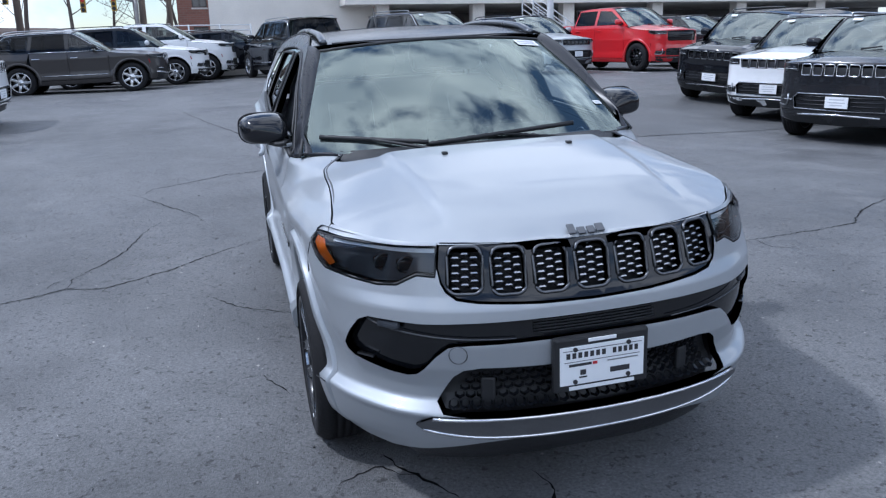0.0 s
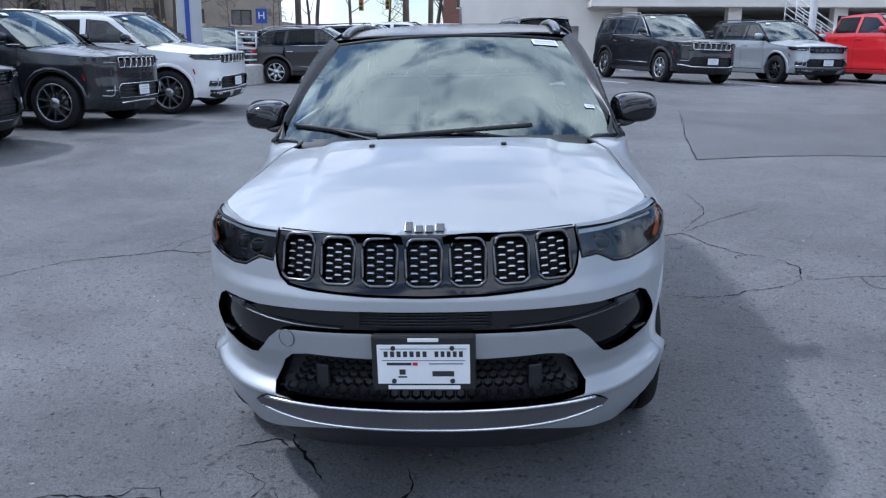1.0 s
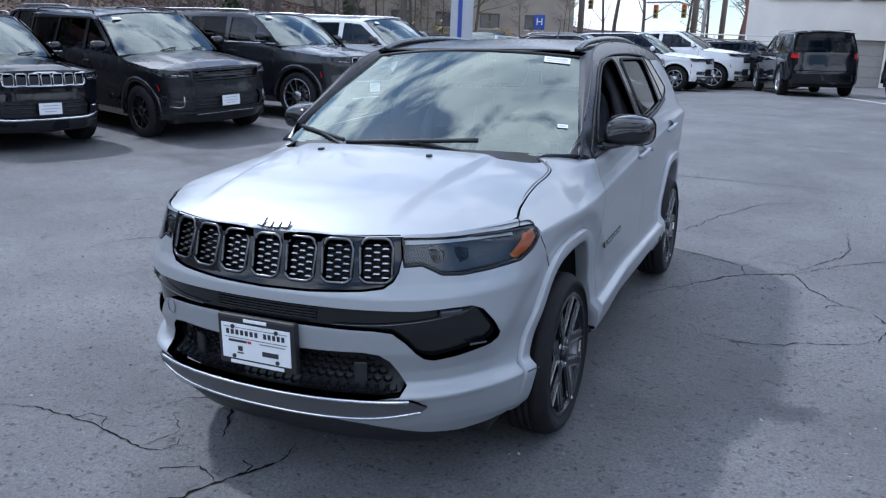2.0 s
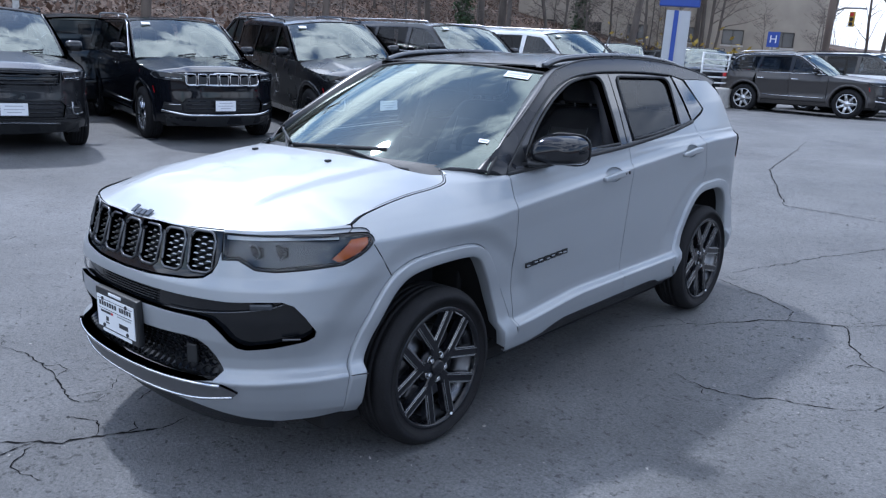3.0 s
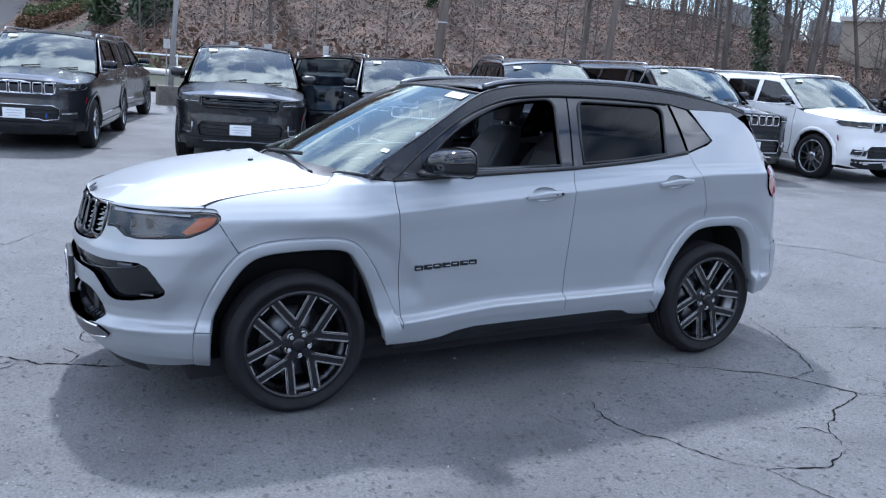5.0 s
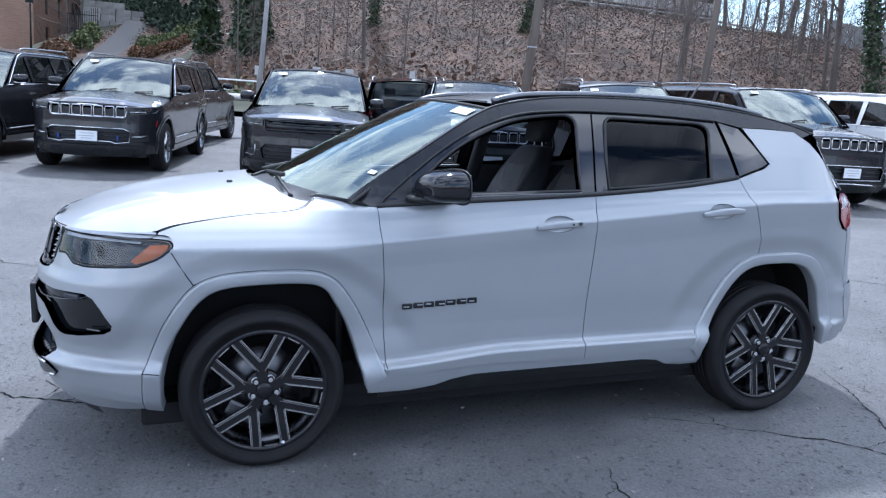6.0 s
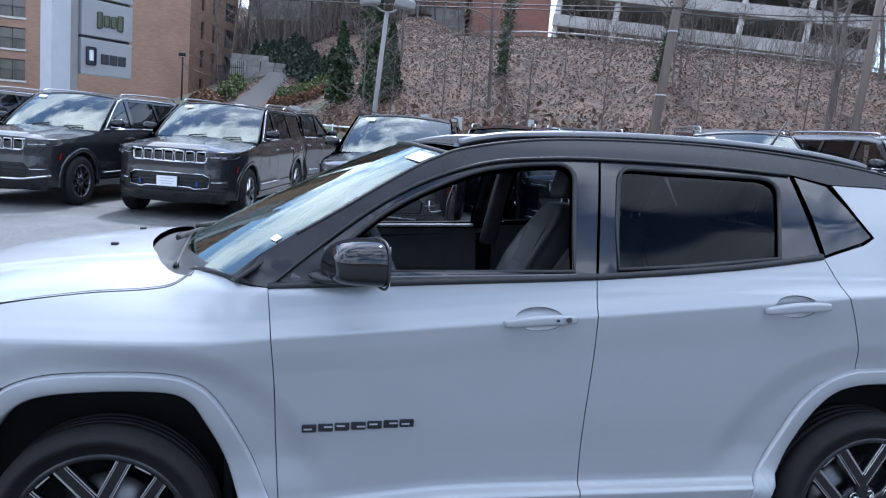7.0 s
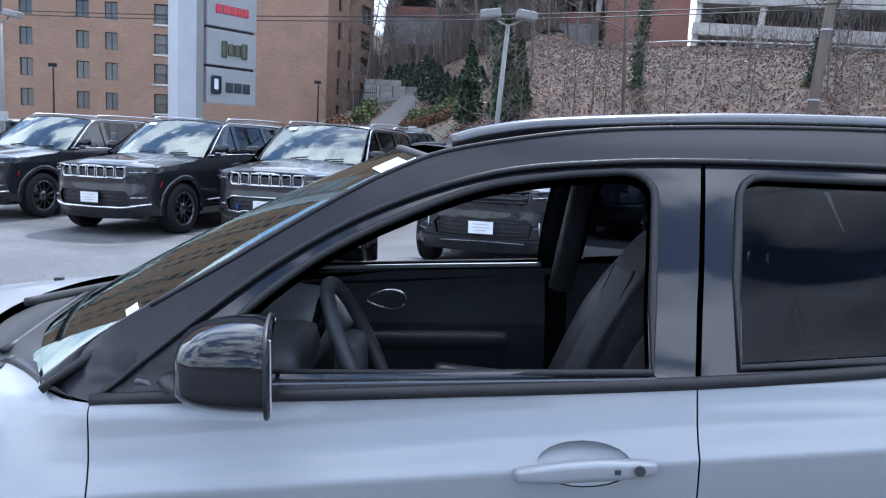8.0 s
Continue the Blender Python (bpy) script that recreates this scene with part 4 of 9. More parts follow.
    ts = np.linspace(0, 2 * math.pi, 40, endpoint=False)
    pts_ = [(sd * (0.936 + 0.114 * math.copysign(abs(math.cos(t)) ** 0.62, math.cos(t))), 0.822 + 0.018 * math.copysign(abs(math.cos(t)) ** 0.62, math.cos(t)), 1.219 + 0.074 * math.copysign(abs(math.sin(t)) ** 0.62, math.sin(t))) for t in ts]
    part("mirror_edge", tube("mirror_edge", pts_, 0.004, 6, True), PLASTIC, mi)
    part("mirror_arm", tube("mirror_arm", spl([(sd * 0.835, 0.635, 1.165), (sd * 0.87, 0.665, 1.158), (sd * 0.92, 0.735, 1.165)], 4), [0.034, 0.032, 0.032, 0.03, 0.03, 0.03, 0.03, 0.03, 0.03], 10, flat=0.5), PLASTIC, mi)
    panel("mirror_corner", S([(0.50, 1.135), (0.66, 1.262), (0.652, 1.170), (0.64, 1.138)]), lambda a, z: H(a, z, -0.004), PLASTIC, HERO, 0.03, 0.01, side=sd)
    # roof rails
    rail = spl([(0.572, 1.12, 1.592), (0.570, 1.20, 1.612), (0.568, 1.35, 1.630), (0.568, 1.72, 1.642), (0.568, 2.13, 1.634), (0.562, 2.46, 1.608), (0.556, 2.65, 1.580), (0.555, 2.71, 1.566)], 5)
    part("roof_rail", tube("roof_rail", [(sd * p[0], p[1], p[2]) for p in rail], 0.021, 8, flat=0.8), GUNMETAL, HERO)
    # lamps at the front
    if True:
        panel("headlamp_bowl", shrink(LAMP, 0.004), lambda a, z: H(a, z, -0.042), LAMP_GREY, HERO, 0.03, -0.036, side=sd)
        lens = panel("headlamp", shrink(LAMP, 0.003), lambda a, z: H(a, z, 0.001), GLASS_LAMP, HERO, 0.035, 0.006, "clear headlamp with amber corner", side=sd)
        part("lamp_rim", tube("lamp_rim", [(sd * p[0], p[1], p[2]) for p in (H(a, z, -0.002) for a, z in shrink(LAMP, 0.004))], 0.005, 5, True), PLASTIC, lens)
        amber = S([(-0.380, 0.974), (-0.455, 0.972), (-0.535, 0.905), (-0.51, 0.893), (-0.43, 0.922), (-0.388, 0.952)])
        panel("amber_reflector", amber, lambda a, z: H(a, z, -0.012), AMBER, lens, 0.03, 0.012, side=sd)
        panel("drl_bar", [(AX(0.545), 0.988), (AX(0.70), 0.985), (AY(-0.50), 0.982), (AY(-0.50), 0.974), (AX(0.70), 0.974), (AX(0.545), 0.974)], lambda a, z: H(a, z, -0.014), WHITE_LENS, lens, 0.04, 0.01, side=sd)
        for xx in (0.655, 0.735):
            q = H(AX(xx), 0.927, -0.045)
            c = box_bm(0.062, 0.03, 0.044, (sd * q[0], q[1], q[2]), 0.012, seg=3)
            pr = part("projector_lens", c, BLACK_GLOSS, lens, smooth=True)
            part("projector_ring", tube("projector_ring", [(sd * q[0] + 0.030 * math.cos(t), q[1] - 0.012, q[2] + 0.027 * math.sin(t)) for t in np.linspace(0, 2 * math.pi, 24, endpoint=False)], 0.003, 6, True), GUNMETAL, pr)
    # tail lamps
    tail = [(AY(3.02), 1.14), (AY(3.10), 1.165), (AY(3.24), 1.165), (AY(3.30), 1.155), (AY(3.30), 1.04), (AY(3.22), 0.985), (AY(3.14), 0.968), (AY(3.06), 1.03)]
    tl = panel("tail_lamp", shrink(tail, 0.004), lambda a, z: H(a, z, 0.010), RED_LENS, HERO, 0.03, 0.02, "red tail lamp with clear top", side=sd)
    panel("tail_clear", [(AY(3.045), 1.135), (AY(3.11), 1.152), (AY(3.24), 1.152), (AY(3.25), 1.11), (AY(3.05), 1.09)], lambda a, z: H(a, z, 0.0125), WHITE_LENS, tl, 0.03, 0.003, side=sd)
    # side lettering as plain blocks
    for i in range(7):
        y0 = 0.622 + i * 0.0515
        p0 = H(AY(y0), 0.692, 0.003)
        nb_ = part("name_block", box_bm(0.006, 0.046, 0.026, (sd * p0[0], p0[1], 0.682 + 0.0022 * i), 0.003), BLACK_GLOSS, HERO)
        part("block_slot", box_bm(0.002, 0.026, 0.005, (sd * (p0[0] + 0.0035), p0[1] + (0.008 if i % 2 else -0.004), 0.682 + 0.0022 * i + (0.003 if i % 3 else -0.002))), SILVER, nb_)
    # wheels
    for yc in (0.0, 2.618):
        wheel(HERO, (sd * 0.782, yc, 0.342), 0.350, 0.266, 0.225, sd, 5, RIM_BLACK, ALLOY, twist=60, style="y")


# front end
GUTTER = mat("gutter_grey", (0.06, 0.063, 0.07), 0.6, var=0.1)
BAND = mat("band_black", (0.006, 0.007, 0.009), 0.10, var=0.1)
bar_top = [(0, 0.762), (0.25, 0.762), (0.45, 0.760), (0.58, 0.757), (0.68, 0.762), (0.735, 0.762), (0.762, 0.745), (0.785, 0.70)]
bar_bot = [(0.806, 0.640), (0.803, 0.618), (0.785, 0.600), (0.70, 0.578), (0.63, 0.570), (0.60, 0.578), (0.575, 0.602), (0.54, 0.645), (0.50, 0.680), (0.44, 0.687), (0.20, 0.690), (0, 0.690)]
band = both(bar_top + bar_bot)
mouth = both([(0, 0.600), (0.18, 0.600), (0.40, 0.606), (0.455, 0.598), (0.49, 0.572), (0.525, 0.515), (0.545, 0.478), (0.52, 0.448), (0.40, 0.432), (0, 0.425)])
bump_half = [(0, 0.806), (0.20, 0.810), (0.40, 0.822), (0.47, 0.832), (0.505, 0.855), (0.522, 0.885), (0.535, 0.93)]
bump_a = Fr(bump_half) + [(a, z) for a, z in LAMP[:len(LAMP_TOP) - 2:-1]] + S([(-0.285, 0.811)] + [p for p in FL_OUT[::-1] if p[0] < -0.28]) + Fr([(0.80, 0.262), (0.72, 0.258), (0.60, 0.28), (0.40, 0.32), (0.20, 0.34), (0, 0.345)])
bump_loop = bump_a + [(-a, z) for a, z in reversed(bump_a) if abs(a) > 1e-6]
panel("front_bumper", [shrink(bump_loop, 0.002), Fr(band), Fr(mouth)], H, SILVER, HERO, 0.024, 0.03, zstep=0.009)
panel("bumper_band", Fr(band), lambda a, z: H(a, z, -0.03), BAND, HERO, 0.035, 0.0)
panel("mouth_back", Fr(mouth), lambda a, z: H(a, z, -0.05), PLASTIC, HERO, 0.04, 0.0)
# thin slats in the band and the bright lower line
for zz in (0.748, 0.738, 0.728, 0.718, 0.708):
    part("band_slat", tube("band_slat", [H(AX(x), zz, -0.024) for x in np.linspace(-0.22, 0.22, 12)], 0.0025, 5), PLASTIC, HERO)
for sd in (1, -1):
    part("band_line", tube("band_line", [(sd * p[0], p[1], p[2]) for p in (H(AX(x), z, -0.012) for x, z in spl([(0.28, 0.700), (0.45, 0.704), (0.60, 0.718), (0.70, 0.735), (0.745, 0.752)], 5))], 0.004, 6, flat=0.6), GUNMETAL, HERO)
    q = H(AX(0.68), 0.742, -0.012)
    fg = part("fog_lamp", box_bm(0.085, 0.02, 0.024, (0, 0, 0), 0.008), LAMP_GREY, HERO, "small fog lamp")
    fg.matrix_basis = Matrix.Translation((sd * q[0], q[1], q[2])) @ Matrix.Rotation(radians(sd * 45), 4, "Z")
    q = H(AX(0.755), 0.612, -0.012)
    fg = part("lower_reflector", box_bm(0.07, 0.015, 0.008, (0, 0, 0), 0.003), GUNMETAL, HERO)
    fg.matrix_basis = Matrix.Translation((sd * q[0], q[1], q[2])) @ Matrix.Rotation(radians(sd * 50), 4, "Z")
# chrome lip
LIP_METAL = mat("lip_metal", (0.115, 0.118, 0.125), 0.42, 0.45, var=0.1, scale=8, var2=0.06, scale2=120)
lip = both([(0, 0.425), (0.40, 0.432), (0.555, 0.437), (0.605, 0.405), (0.585, 0.385), (0.42, 0.358), (0.2, 0.347), (0, 0.345)])
panel("bumper_lip", Fr(lip), lambda a, z: H(a, z, 0.012), LIP_METAL, HERO, 0.035, 0.02, "brushed metal bumper lip")
for edge in ([(-0.55, 0.436), (-0.4, 0.433), (0, 0.427), (0.4, 0.433), (0.55, 0.436)], [(-0.585, 0.387), (-0.42, 0.358), (-0.2, 0.347), (0, 0.345), (0.2, 0.347), (0.42, 0.358), (0.585, 0.387)]):
    part("lip_edge", tube("lip_edge", [H(AX(x), z, 0.012) for x, z in spl(edge, 4)], 0.006, 6), CHROME, HERO)
panel("chin", Fr(both([(0, 0.34), (0.4, 0.325), (0.70, 0.27), (0.68, 0.19), (0, 0.22)])), lambda a, z: H(a, z, -0.02), PLASTIC, HERO, 0.06, 0.0)
# honeycomb in the mouth
hv, hf = [], []
for iz in range(5):
    for ix in range(-13, 14):
        x, z = ix * 0.038 + (0.019 if iz % 2 else 0), 0.462 + iz * 0.026
        if abs(x) > 0.50 - max(0, z - 0.49) * 0.9:
            continue
        o = len(hv)
        for k in range(6):
            t = radians(60 * k + 30)
            for rr in (0.0185, 0.0125):
                p = H(AX(x + rr * math.cos(t) * 1.05), z + rr * math.sin(t) * 0.75, -0.034 if rr > 0.015 else -0.046)
                hv.append(p)
        hf += [(o + 2 * k, o + 2 * k + 1, o + (2 * k + 3) % 12, o + (2 * k + 2) % 12) for k in range(6)]
tagged(part("honeycomb_mesh", pydata("honeycomb_mesh", hv, hf), BLACK_GLOSS, HERO), kind="stuff")
for sd in (1, -1):
    b = box_bm(0.05, 0.02, 0.10, (0, 0, 0), 0.008)
    q = H(AX(0.375), 0.50, -0.035)
    o = part("mouth_post", b, PLASTIC, HERO)
    o.matrix_basis = Matrix.Translation((sd * q[0], q[1], q[2])) @ Matrix.Rotation(radians(sd * 20), 4, "Z")
# grille
grille = both([(0, 1.000), (0.25, 1.003), (0.45, 1.010), (0.53, 1.010), (0.533, 0.93), (0.520, 0.885), (0.503, 0.857), (0.468, 0.835), (0.40, 0.825), (0.20, 0.813), (0, 0.809)])
slot_c = [(i - 3) * 0.1475 for i in range(7)]


def slot_loop(c, g=0.0):
    zc = 0.911 + 0.011 * (c / 0.44) ** 2
    return [(AX(x), z) for x, z in rrect(c, zc, 0.112 + 2 * g, 0.142 + 2 * g, 0.028 + g, 4)]


panel("grille_panel", [shrink(Fr(grille), 0.002)] + [slot_loop(c) for c in slot_c], lambda a, z: H(a, z, -0.006), BLACK_GLOSS, HERO, 0.03, 0.03)
panel("grille_back", Fr(both([(0, 0.995), (0.53, 1.0), (0.525, 0.90), (0.46, 0.84), (0, 0.815)])), lambda a, z: H(a, z, -0.05), DARK, HERO, 0.06, 0.0)
for c in slot_c:
    sr = part("grille_slot_ring", tube("grille_slot_ring", [H(a, z, -0.005) for a, z in slot_loop(c, 0.003)], 0.0062, 6, True), GUNMETAL, HERO)
    zc = 0.911 + 0.011 * (c / 0.44) ** 2
    for col in (-1, 0, 1):
        for r in range(5):
            z = zc + 0.050 - r * 0.024 - (0.012 if col else 0)
            if abs(z - zc) > 0.062:
                continue
            p0 = Vector(H(AX(c + col * 0.032 - 0.013), z, -0.014))
            p1 = Vector(H(AX(c + col * 0.032 + 0.013), z, -0.014))
            dirv = (p1 - p0).normalized()
            t = Vector((0, 0.35, 0.94))
            v = [p0 - t * 0.0024, p1 - t * 0.0024, p1 + t * 0.0024 - dirv * 0.004, p0 + t * 0.0024 + dirv * 0.004]
            v += [q + Vector((0, 0.03, 0)) for q in v]
            part("grille_dash", pydata("grille_dash", v, [(0, 1, 2, 3), (7, 6, 5, 4), (0, 4, 5, 1), (1, 5, 6, 2), (2, 6, 7, 3), (3, 7, 4, 0)]), SATIN, sr)

# bonnet
hc = np.array([(-0.90, 0.985), (-0.86, 1.004), (-0.80, 1.034), (-0.70, 1.072), (-0.55, 1.108), (-0.35, 1.142), (-0.10, 1.174), (0.10, 1.190), (0.40, 1.20)]).T
hy = np.linspace(-0.9, 0.4, 200)
hz = np.convolve(np.pad(np.interp(hy, *hc), 10, mode="reflect", reflect_type="odd"), np.hanning(23)[1:-1] / np.hanning(23).sum(), "valid")


def edge_z(a):
    return 1.002 + 0.016 * smooth01(a, AY(-0.56), AY(-0.43))


hood_front = [H(a, edge_z(a), -0.003)[:2] for a in np.linspace(0, AY(-0.435), 26)]
hood_side = [(H(AY(y), z, -0.002)[0], y) for y, z in HOODLINE[1:]]
hood_half = hood_front + hood_side + spl([(0.69, 0.235), (0.60, 0.155), (0.40, 0.075), (0.20, 0.04), (0, 0.03)], 3)
hq = hood_front + hood_side
hx_y, hx_x = np.array([p[1] for p in hq]), np.array([p[0] for p in hq])
he = np.array([(-0.90, 1.000), (-0.80, 1.002), (-0.63, 1.003), (-0.53, 1.004), (-0.44, 1.019), (-0.33, 1.047), (-0.07, 1.080), (0.10, 1.092), (0.18, 1.105), (0.245, 1.142), (0.4, 1.145)]).T


hl_y = np.linspace(-0.95, 0.42, 411)


def eased(v, n=17):
    k = np.hanning(n)
    return np.convolve(np.pad(v, n // 2, mode="reflect", reflect_type="odd"), k / k.sum(), "valid")


hl_x = eased(np.interp(hl_y, hx_y, hx_x))
hl_e = eased(np.where(hl_y < -0.42, np.interp(hl_y, *he), np.interp(hl_y, [p[0] for p in HOODLINE], [p[1] for p in HOODLINE]) + 0.001))


def hood(x, y):
    """The bonnet: a crowned middle line that falls to its shut line."""
    xe = float(np.interp(y, hl_y, hl_x))
    k = min(1.12, abs(x) / max(xe, 0.05))
    zc = float(np.interp(y, hy, hz)) - 0.012
    ze = float(np.interp(y, hl_y, hl_e))
    r0 = 0.40 + 0.06 * smooth01(y, -0.8, 0.2)
    ridge = 0.014 * (1 - smooth01(abs(x), r0, r0 + 0.055)) * smooth01(y, -0.80, -0.50)
    return (x, y, ze + (zc - ze) * (1 - k ** 3.0) + ridge)


panel("bonnet", shrink(both(hood_half), 0.0008), hood, SILVER, HERO, 0.02, 0.03)
for x in (-0.27, 0.27):
    q = hood(x, -0.085)
    part("washer_nozzle", box_bm(0.022, 0.026, 0.012, (x, -0.085, q[2] + 0.004), 0.004), PLASTIC, HERO)
for sd in (1, -1):
    panel("bonnet_edge", [(AX(0.537), 1.001), (AX(0.66), 0.998)] + S([(-0.66, 0.997), (-0.55, 0.996), (-0.46, 0.998), (-0.440, 1.008), (-0.438, 1.018), (-0.46, 1.020), (-0.55, 1.016), (-0.66, 1.012)]) + [(AX(0.66), 1.010), (AX(0.537), 1.010)], lambda a, z: H(a, z, 0.001), SILVER, HERO, 0.02, 0.02, side=sd)
for sd in (1, -1):
    part("bonnet_gutter", tube("bonnet_gutter", [(sd * q[0], q[1], q[2]) for q in (H(AY(y), z, -0.012) for y, z in HOODLINE)], 0.0055, 6), GUTTER, HERO)
# bonnet badge as plain blocks
for i, (x, w_, h_) in enumerate([(-0.050, 0.026, 0.042), (-0.016, 0.028, 0.030), (0.018, 0.028, 0.030), (0.052, 0.030, 0.034)]):
    q = H(AX(x), 1.02, 0.0)
    y = -0.832 + 0.006 * (x / 0.05) ** 2
    o = part("badge_block", box_bm(w_, 0.007, h_, (0, 0, 0), 0.0034), GUNMETAL, HERO)
    o.matrix_basis = Matrix.Translation((x, y - 0.006, hood(x, y)[2] + 0.006 + (0.004 if i == 0 else 0))) @ Matrix.Rotation(radians(-55), 4, "X")


# windscreen, cowl, roof
def ws(s, t):
    b = Vector((0.815 * s, 0.125 + 0.265 * s * s, 1.168 - 0.035 * s * s))
    u = Vector((0.606 * s, 0.985 + 0.11 * s * s, 1.590 - 0.038 * s * s))
    p = b.lerp(u, t)
    k = 0.022 * 4 * t * (1 - t)
    return (p.x, p.y - 0.6 * k, p.z + 0.8 * k)


for sd in (1, -1):
    seg_ = [p for p in map(lean_in, top_out) if p[0] <= 1.145]
    tt = np.linspace(0.0, 1.0, 25)
    yy_ = np.interp(tt, np.linspace(0, 1, len(seg_)), [p[0] for p in seg_])
    zz_ = np.interp(tt, np.linspace(0, 1, len(seg_)), [p[1] for p in seg_])
    v = []
    for t, y, z in zip(tt, yy_, zz_):
        p0, p1 = Vector(ws(0.975, t)), Vector(H(AY(y), z))
        for k in (0, 0.33, 0.67, 1.0):
            p = p0.lerp(p1, k) + Vector((0.3, -0.4, 0.5)) * 0.014 * 4 * k * (1 - k)
            v.append((sd * p.x, p.y, p.z))
    part("windscreen_pillar", pydata("windscreen_pillar", v, [(i * 4 + k, i * 4 + k + 1, i * 4 + k + 5, i * 4 + k + 4) for i in range(24) for k in range(3)], True), PILLAR_SATIN, HERO, "black windscreen pillar")
panel("windscreen", [(-0.985, 0.0), (0.985, 0.0), (0.985, 1.0), (-0.985, 1.0)], ws, GLASS_WS, HERO, 0.06, 0.004)
part("windscreen_seal", tube("windscreen_seal", [ws(-0.99, t) for t in np.linspace(0, 1, 12)] + [ws(s, 1.0) for s in np.linspace(-0.99, 0.99, 16)] + [ws(0.99, t) for t in np.linspace(1, 0, 12)], 0.009, 6), RUBBER, HERO)


def cowl(s, t):
    p = Vector(ws(s, 0.02))
    q = Vector(hood(0.735 * s, 0.03 + 0.21 * abs(s) ** 2.4))
    q.z -= 0.022
    r = q.lerp(p, t)
    return (r.x, r.y, r.z - 0.012 * math.sin(math.pi * t))


panel("cowl", [(-0.9, 0), (0.9, 0), (0.9, 1), (-0.9, 1)], cowl, PLASTIC, HERO, 0.06, 0.0)
for sd in (1, -1):
    v = []
    for (y, z), s in zip(((0.225, 1.146), (0.262, 1.146), (0.305, 1.143), (0.35, 1.137), (0.40, 1.130), (0.455, 1.124)), (0.84, 0.875, 0.91, 0.945, 0.97, 0.985)):
        p0, p1 = Vector(H(AY(y), z, 0.004)), Vector(ws(s, 0.012)) + Vector((0.002, -0.004, 0.006))
        for k in (0, 0.25, 0.5, 0.75, 1.0):
            p = p0.lerp(p1, k) + Vector((0.4, -0.2, 0.8)) * 0.010 * 4 * k * (1 - k)
            v.append((sd * p.x, p.y, p.z))
    part("cowl_corner", pydata("cowl_corner", v, [(i * 5 + k, i * 5 + k + 1, i * 5 + k + 6, i * 5 + k + 5) for i in range(5) for k in range(4)], True), PILLAR_SATIN, HERO, "black corner trim at the windscreen foot")


def blade(p0, p1, p2):
    w = part("wiper", tube("wiper", spl([p0, p1], 8), [0.011] + [0.008] * 8, 6), PLASTIC, HERO)
    d = (Vector(p2) - Vector(p1)).normalized()
    part("wiper_blade", tube("wiper_blade", spl([p2, p1, tuple(2 * Vector(p1) - Vector(p2))], 6), 0.007, 6, flat=1.6), RUBBER, w)


def wsp(s, t, up=0.012):
    p = ws(s, t)
    return (p[0], p[1] - 0.6 * up, p[2] + 0.8 * up)


blade((0.52, 0.165, 1.135), wsp(0.07, 0.045), wsp(-0.35, 0.010))
blade((-0.22, 0.075, 1.158), wsp(-0.62, 0.075), wsp(-0.90, 0.125))
rc = np.array([(0.9, 1.56), (0.985, 1.590), (1.15, 1.616), (1.35, 1.634), (1.65, 1.645), (2.0, 1.640), (2.35, 1.618), (2.7, 1.577), (2.95, 1.535), (3.1, 1.50)]).T
ry = np.linspace(0.9, 3.1, 200)
rz = np.convolve(np.pad(np.interp(ry, *rc), 10, mode="reflect", reflect_type="odd"), np.hanning(23)[1:-1] / np.hanning(23).sum(), "valid")


def roof(x, y):
    k = abs(x) / 0.62
    return (x, y, float(np.interp(y, ry, rz)) - 0.022 * k * k - 0.012 * k ** 6)


roof_half = [(0, 0.992), (0.3, 1.02), (0.56, 1.10)] + [(H(AY(y), z)[0] - 0.004, y) for y, z in map(lean_in, top_out) if y > 1.14] + [(0.6, 3.0), (0.4, 3.04), (0, 3.06)]
panel("roof", both(roof_half), roof, ROOF_BLACK, HERO, 0.05, 0.02, "gloss black roof")
for yy in (1.02, 1.95):
    part("roof_seam", tube("roof_seam", [(x, yy + (0.11 if yy < 1.5 else 0.02) * (x / 0.6) ** 2, roof(x, yy + (0.11 if yy < 1.5 else 0.02) * (x / 0.6) ** 2)[2] + 0.0005) for x in np.linspace(-0.53, 0.53, 14)], 0.004, 5), RUBBER, HERO)
part("spoiler", box_bm(1.10, 0.16, 0.03, (0, 3.02, 1.505), 0.012, rot=(-12, 0, 0)), BLACK_GLOSS, HERO)
part("antenna", tube("antenna", [(0.0, 2.62, 1.585), (0.0, 2.65, 1.64), (0.0, 2.72, 1.76)], [0.012, 0.007, 0.004], 8), RUBBER, HERO, "short black roof antenna")
# rear closing panels
for sd in (1, -1):
    panel("rear_inner_skin", [(AY(3.0), 0.45), (H.S[-1], 0.42), (H.S[-1], 1.10), (AY(3.12), 1.0), (AY(3.02), 0.9)], lambda a, z: H(a, z, -0.007), SILVER, HERO, 0.06, 0.0, side=sd)
rear_b = [(AY(3.203), 0.66), (AY(3.25), 0.66), (H.S[-1], 0.66), (H.S[-1], 0.36), (AY(3.25), 0.37), (AY(3.203), 0.385)]
for sd in (1, -1):
    panel("rear_bumper", shrink(rear_b, 0.002), H, SILVER, HERO, 0.05, 0.02, side=sd)
    panel("tailgate_half", [(AY(3.20), 0.72), (AY(3.2), 0.67), (H.S[-1], 0.67), (H.S[-1], 1.12), (AY(3.30), 1.12), (AY(3.29), 1.05), (AY(3.20), 0.97)], H, SILVER, HERO, 0.05, 0.02, side=sd)
    panel("tailgate_glass", [(AY(3.09), 1.20), (AY(3.31), 1.17), (H.S[-1], 1.15), (H.S[-1], 1.50), (AY(3.15), 1.50), (AY(3.0), 1.42)], H, bpy.data.materials["quarter_glass_black"], HERO, 0.05, 0.02, side=sd)
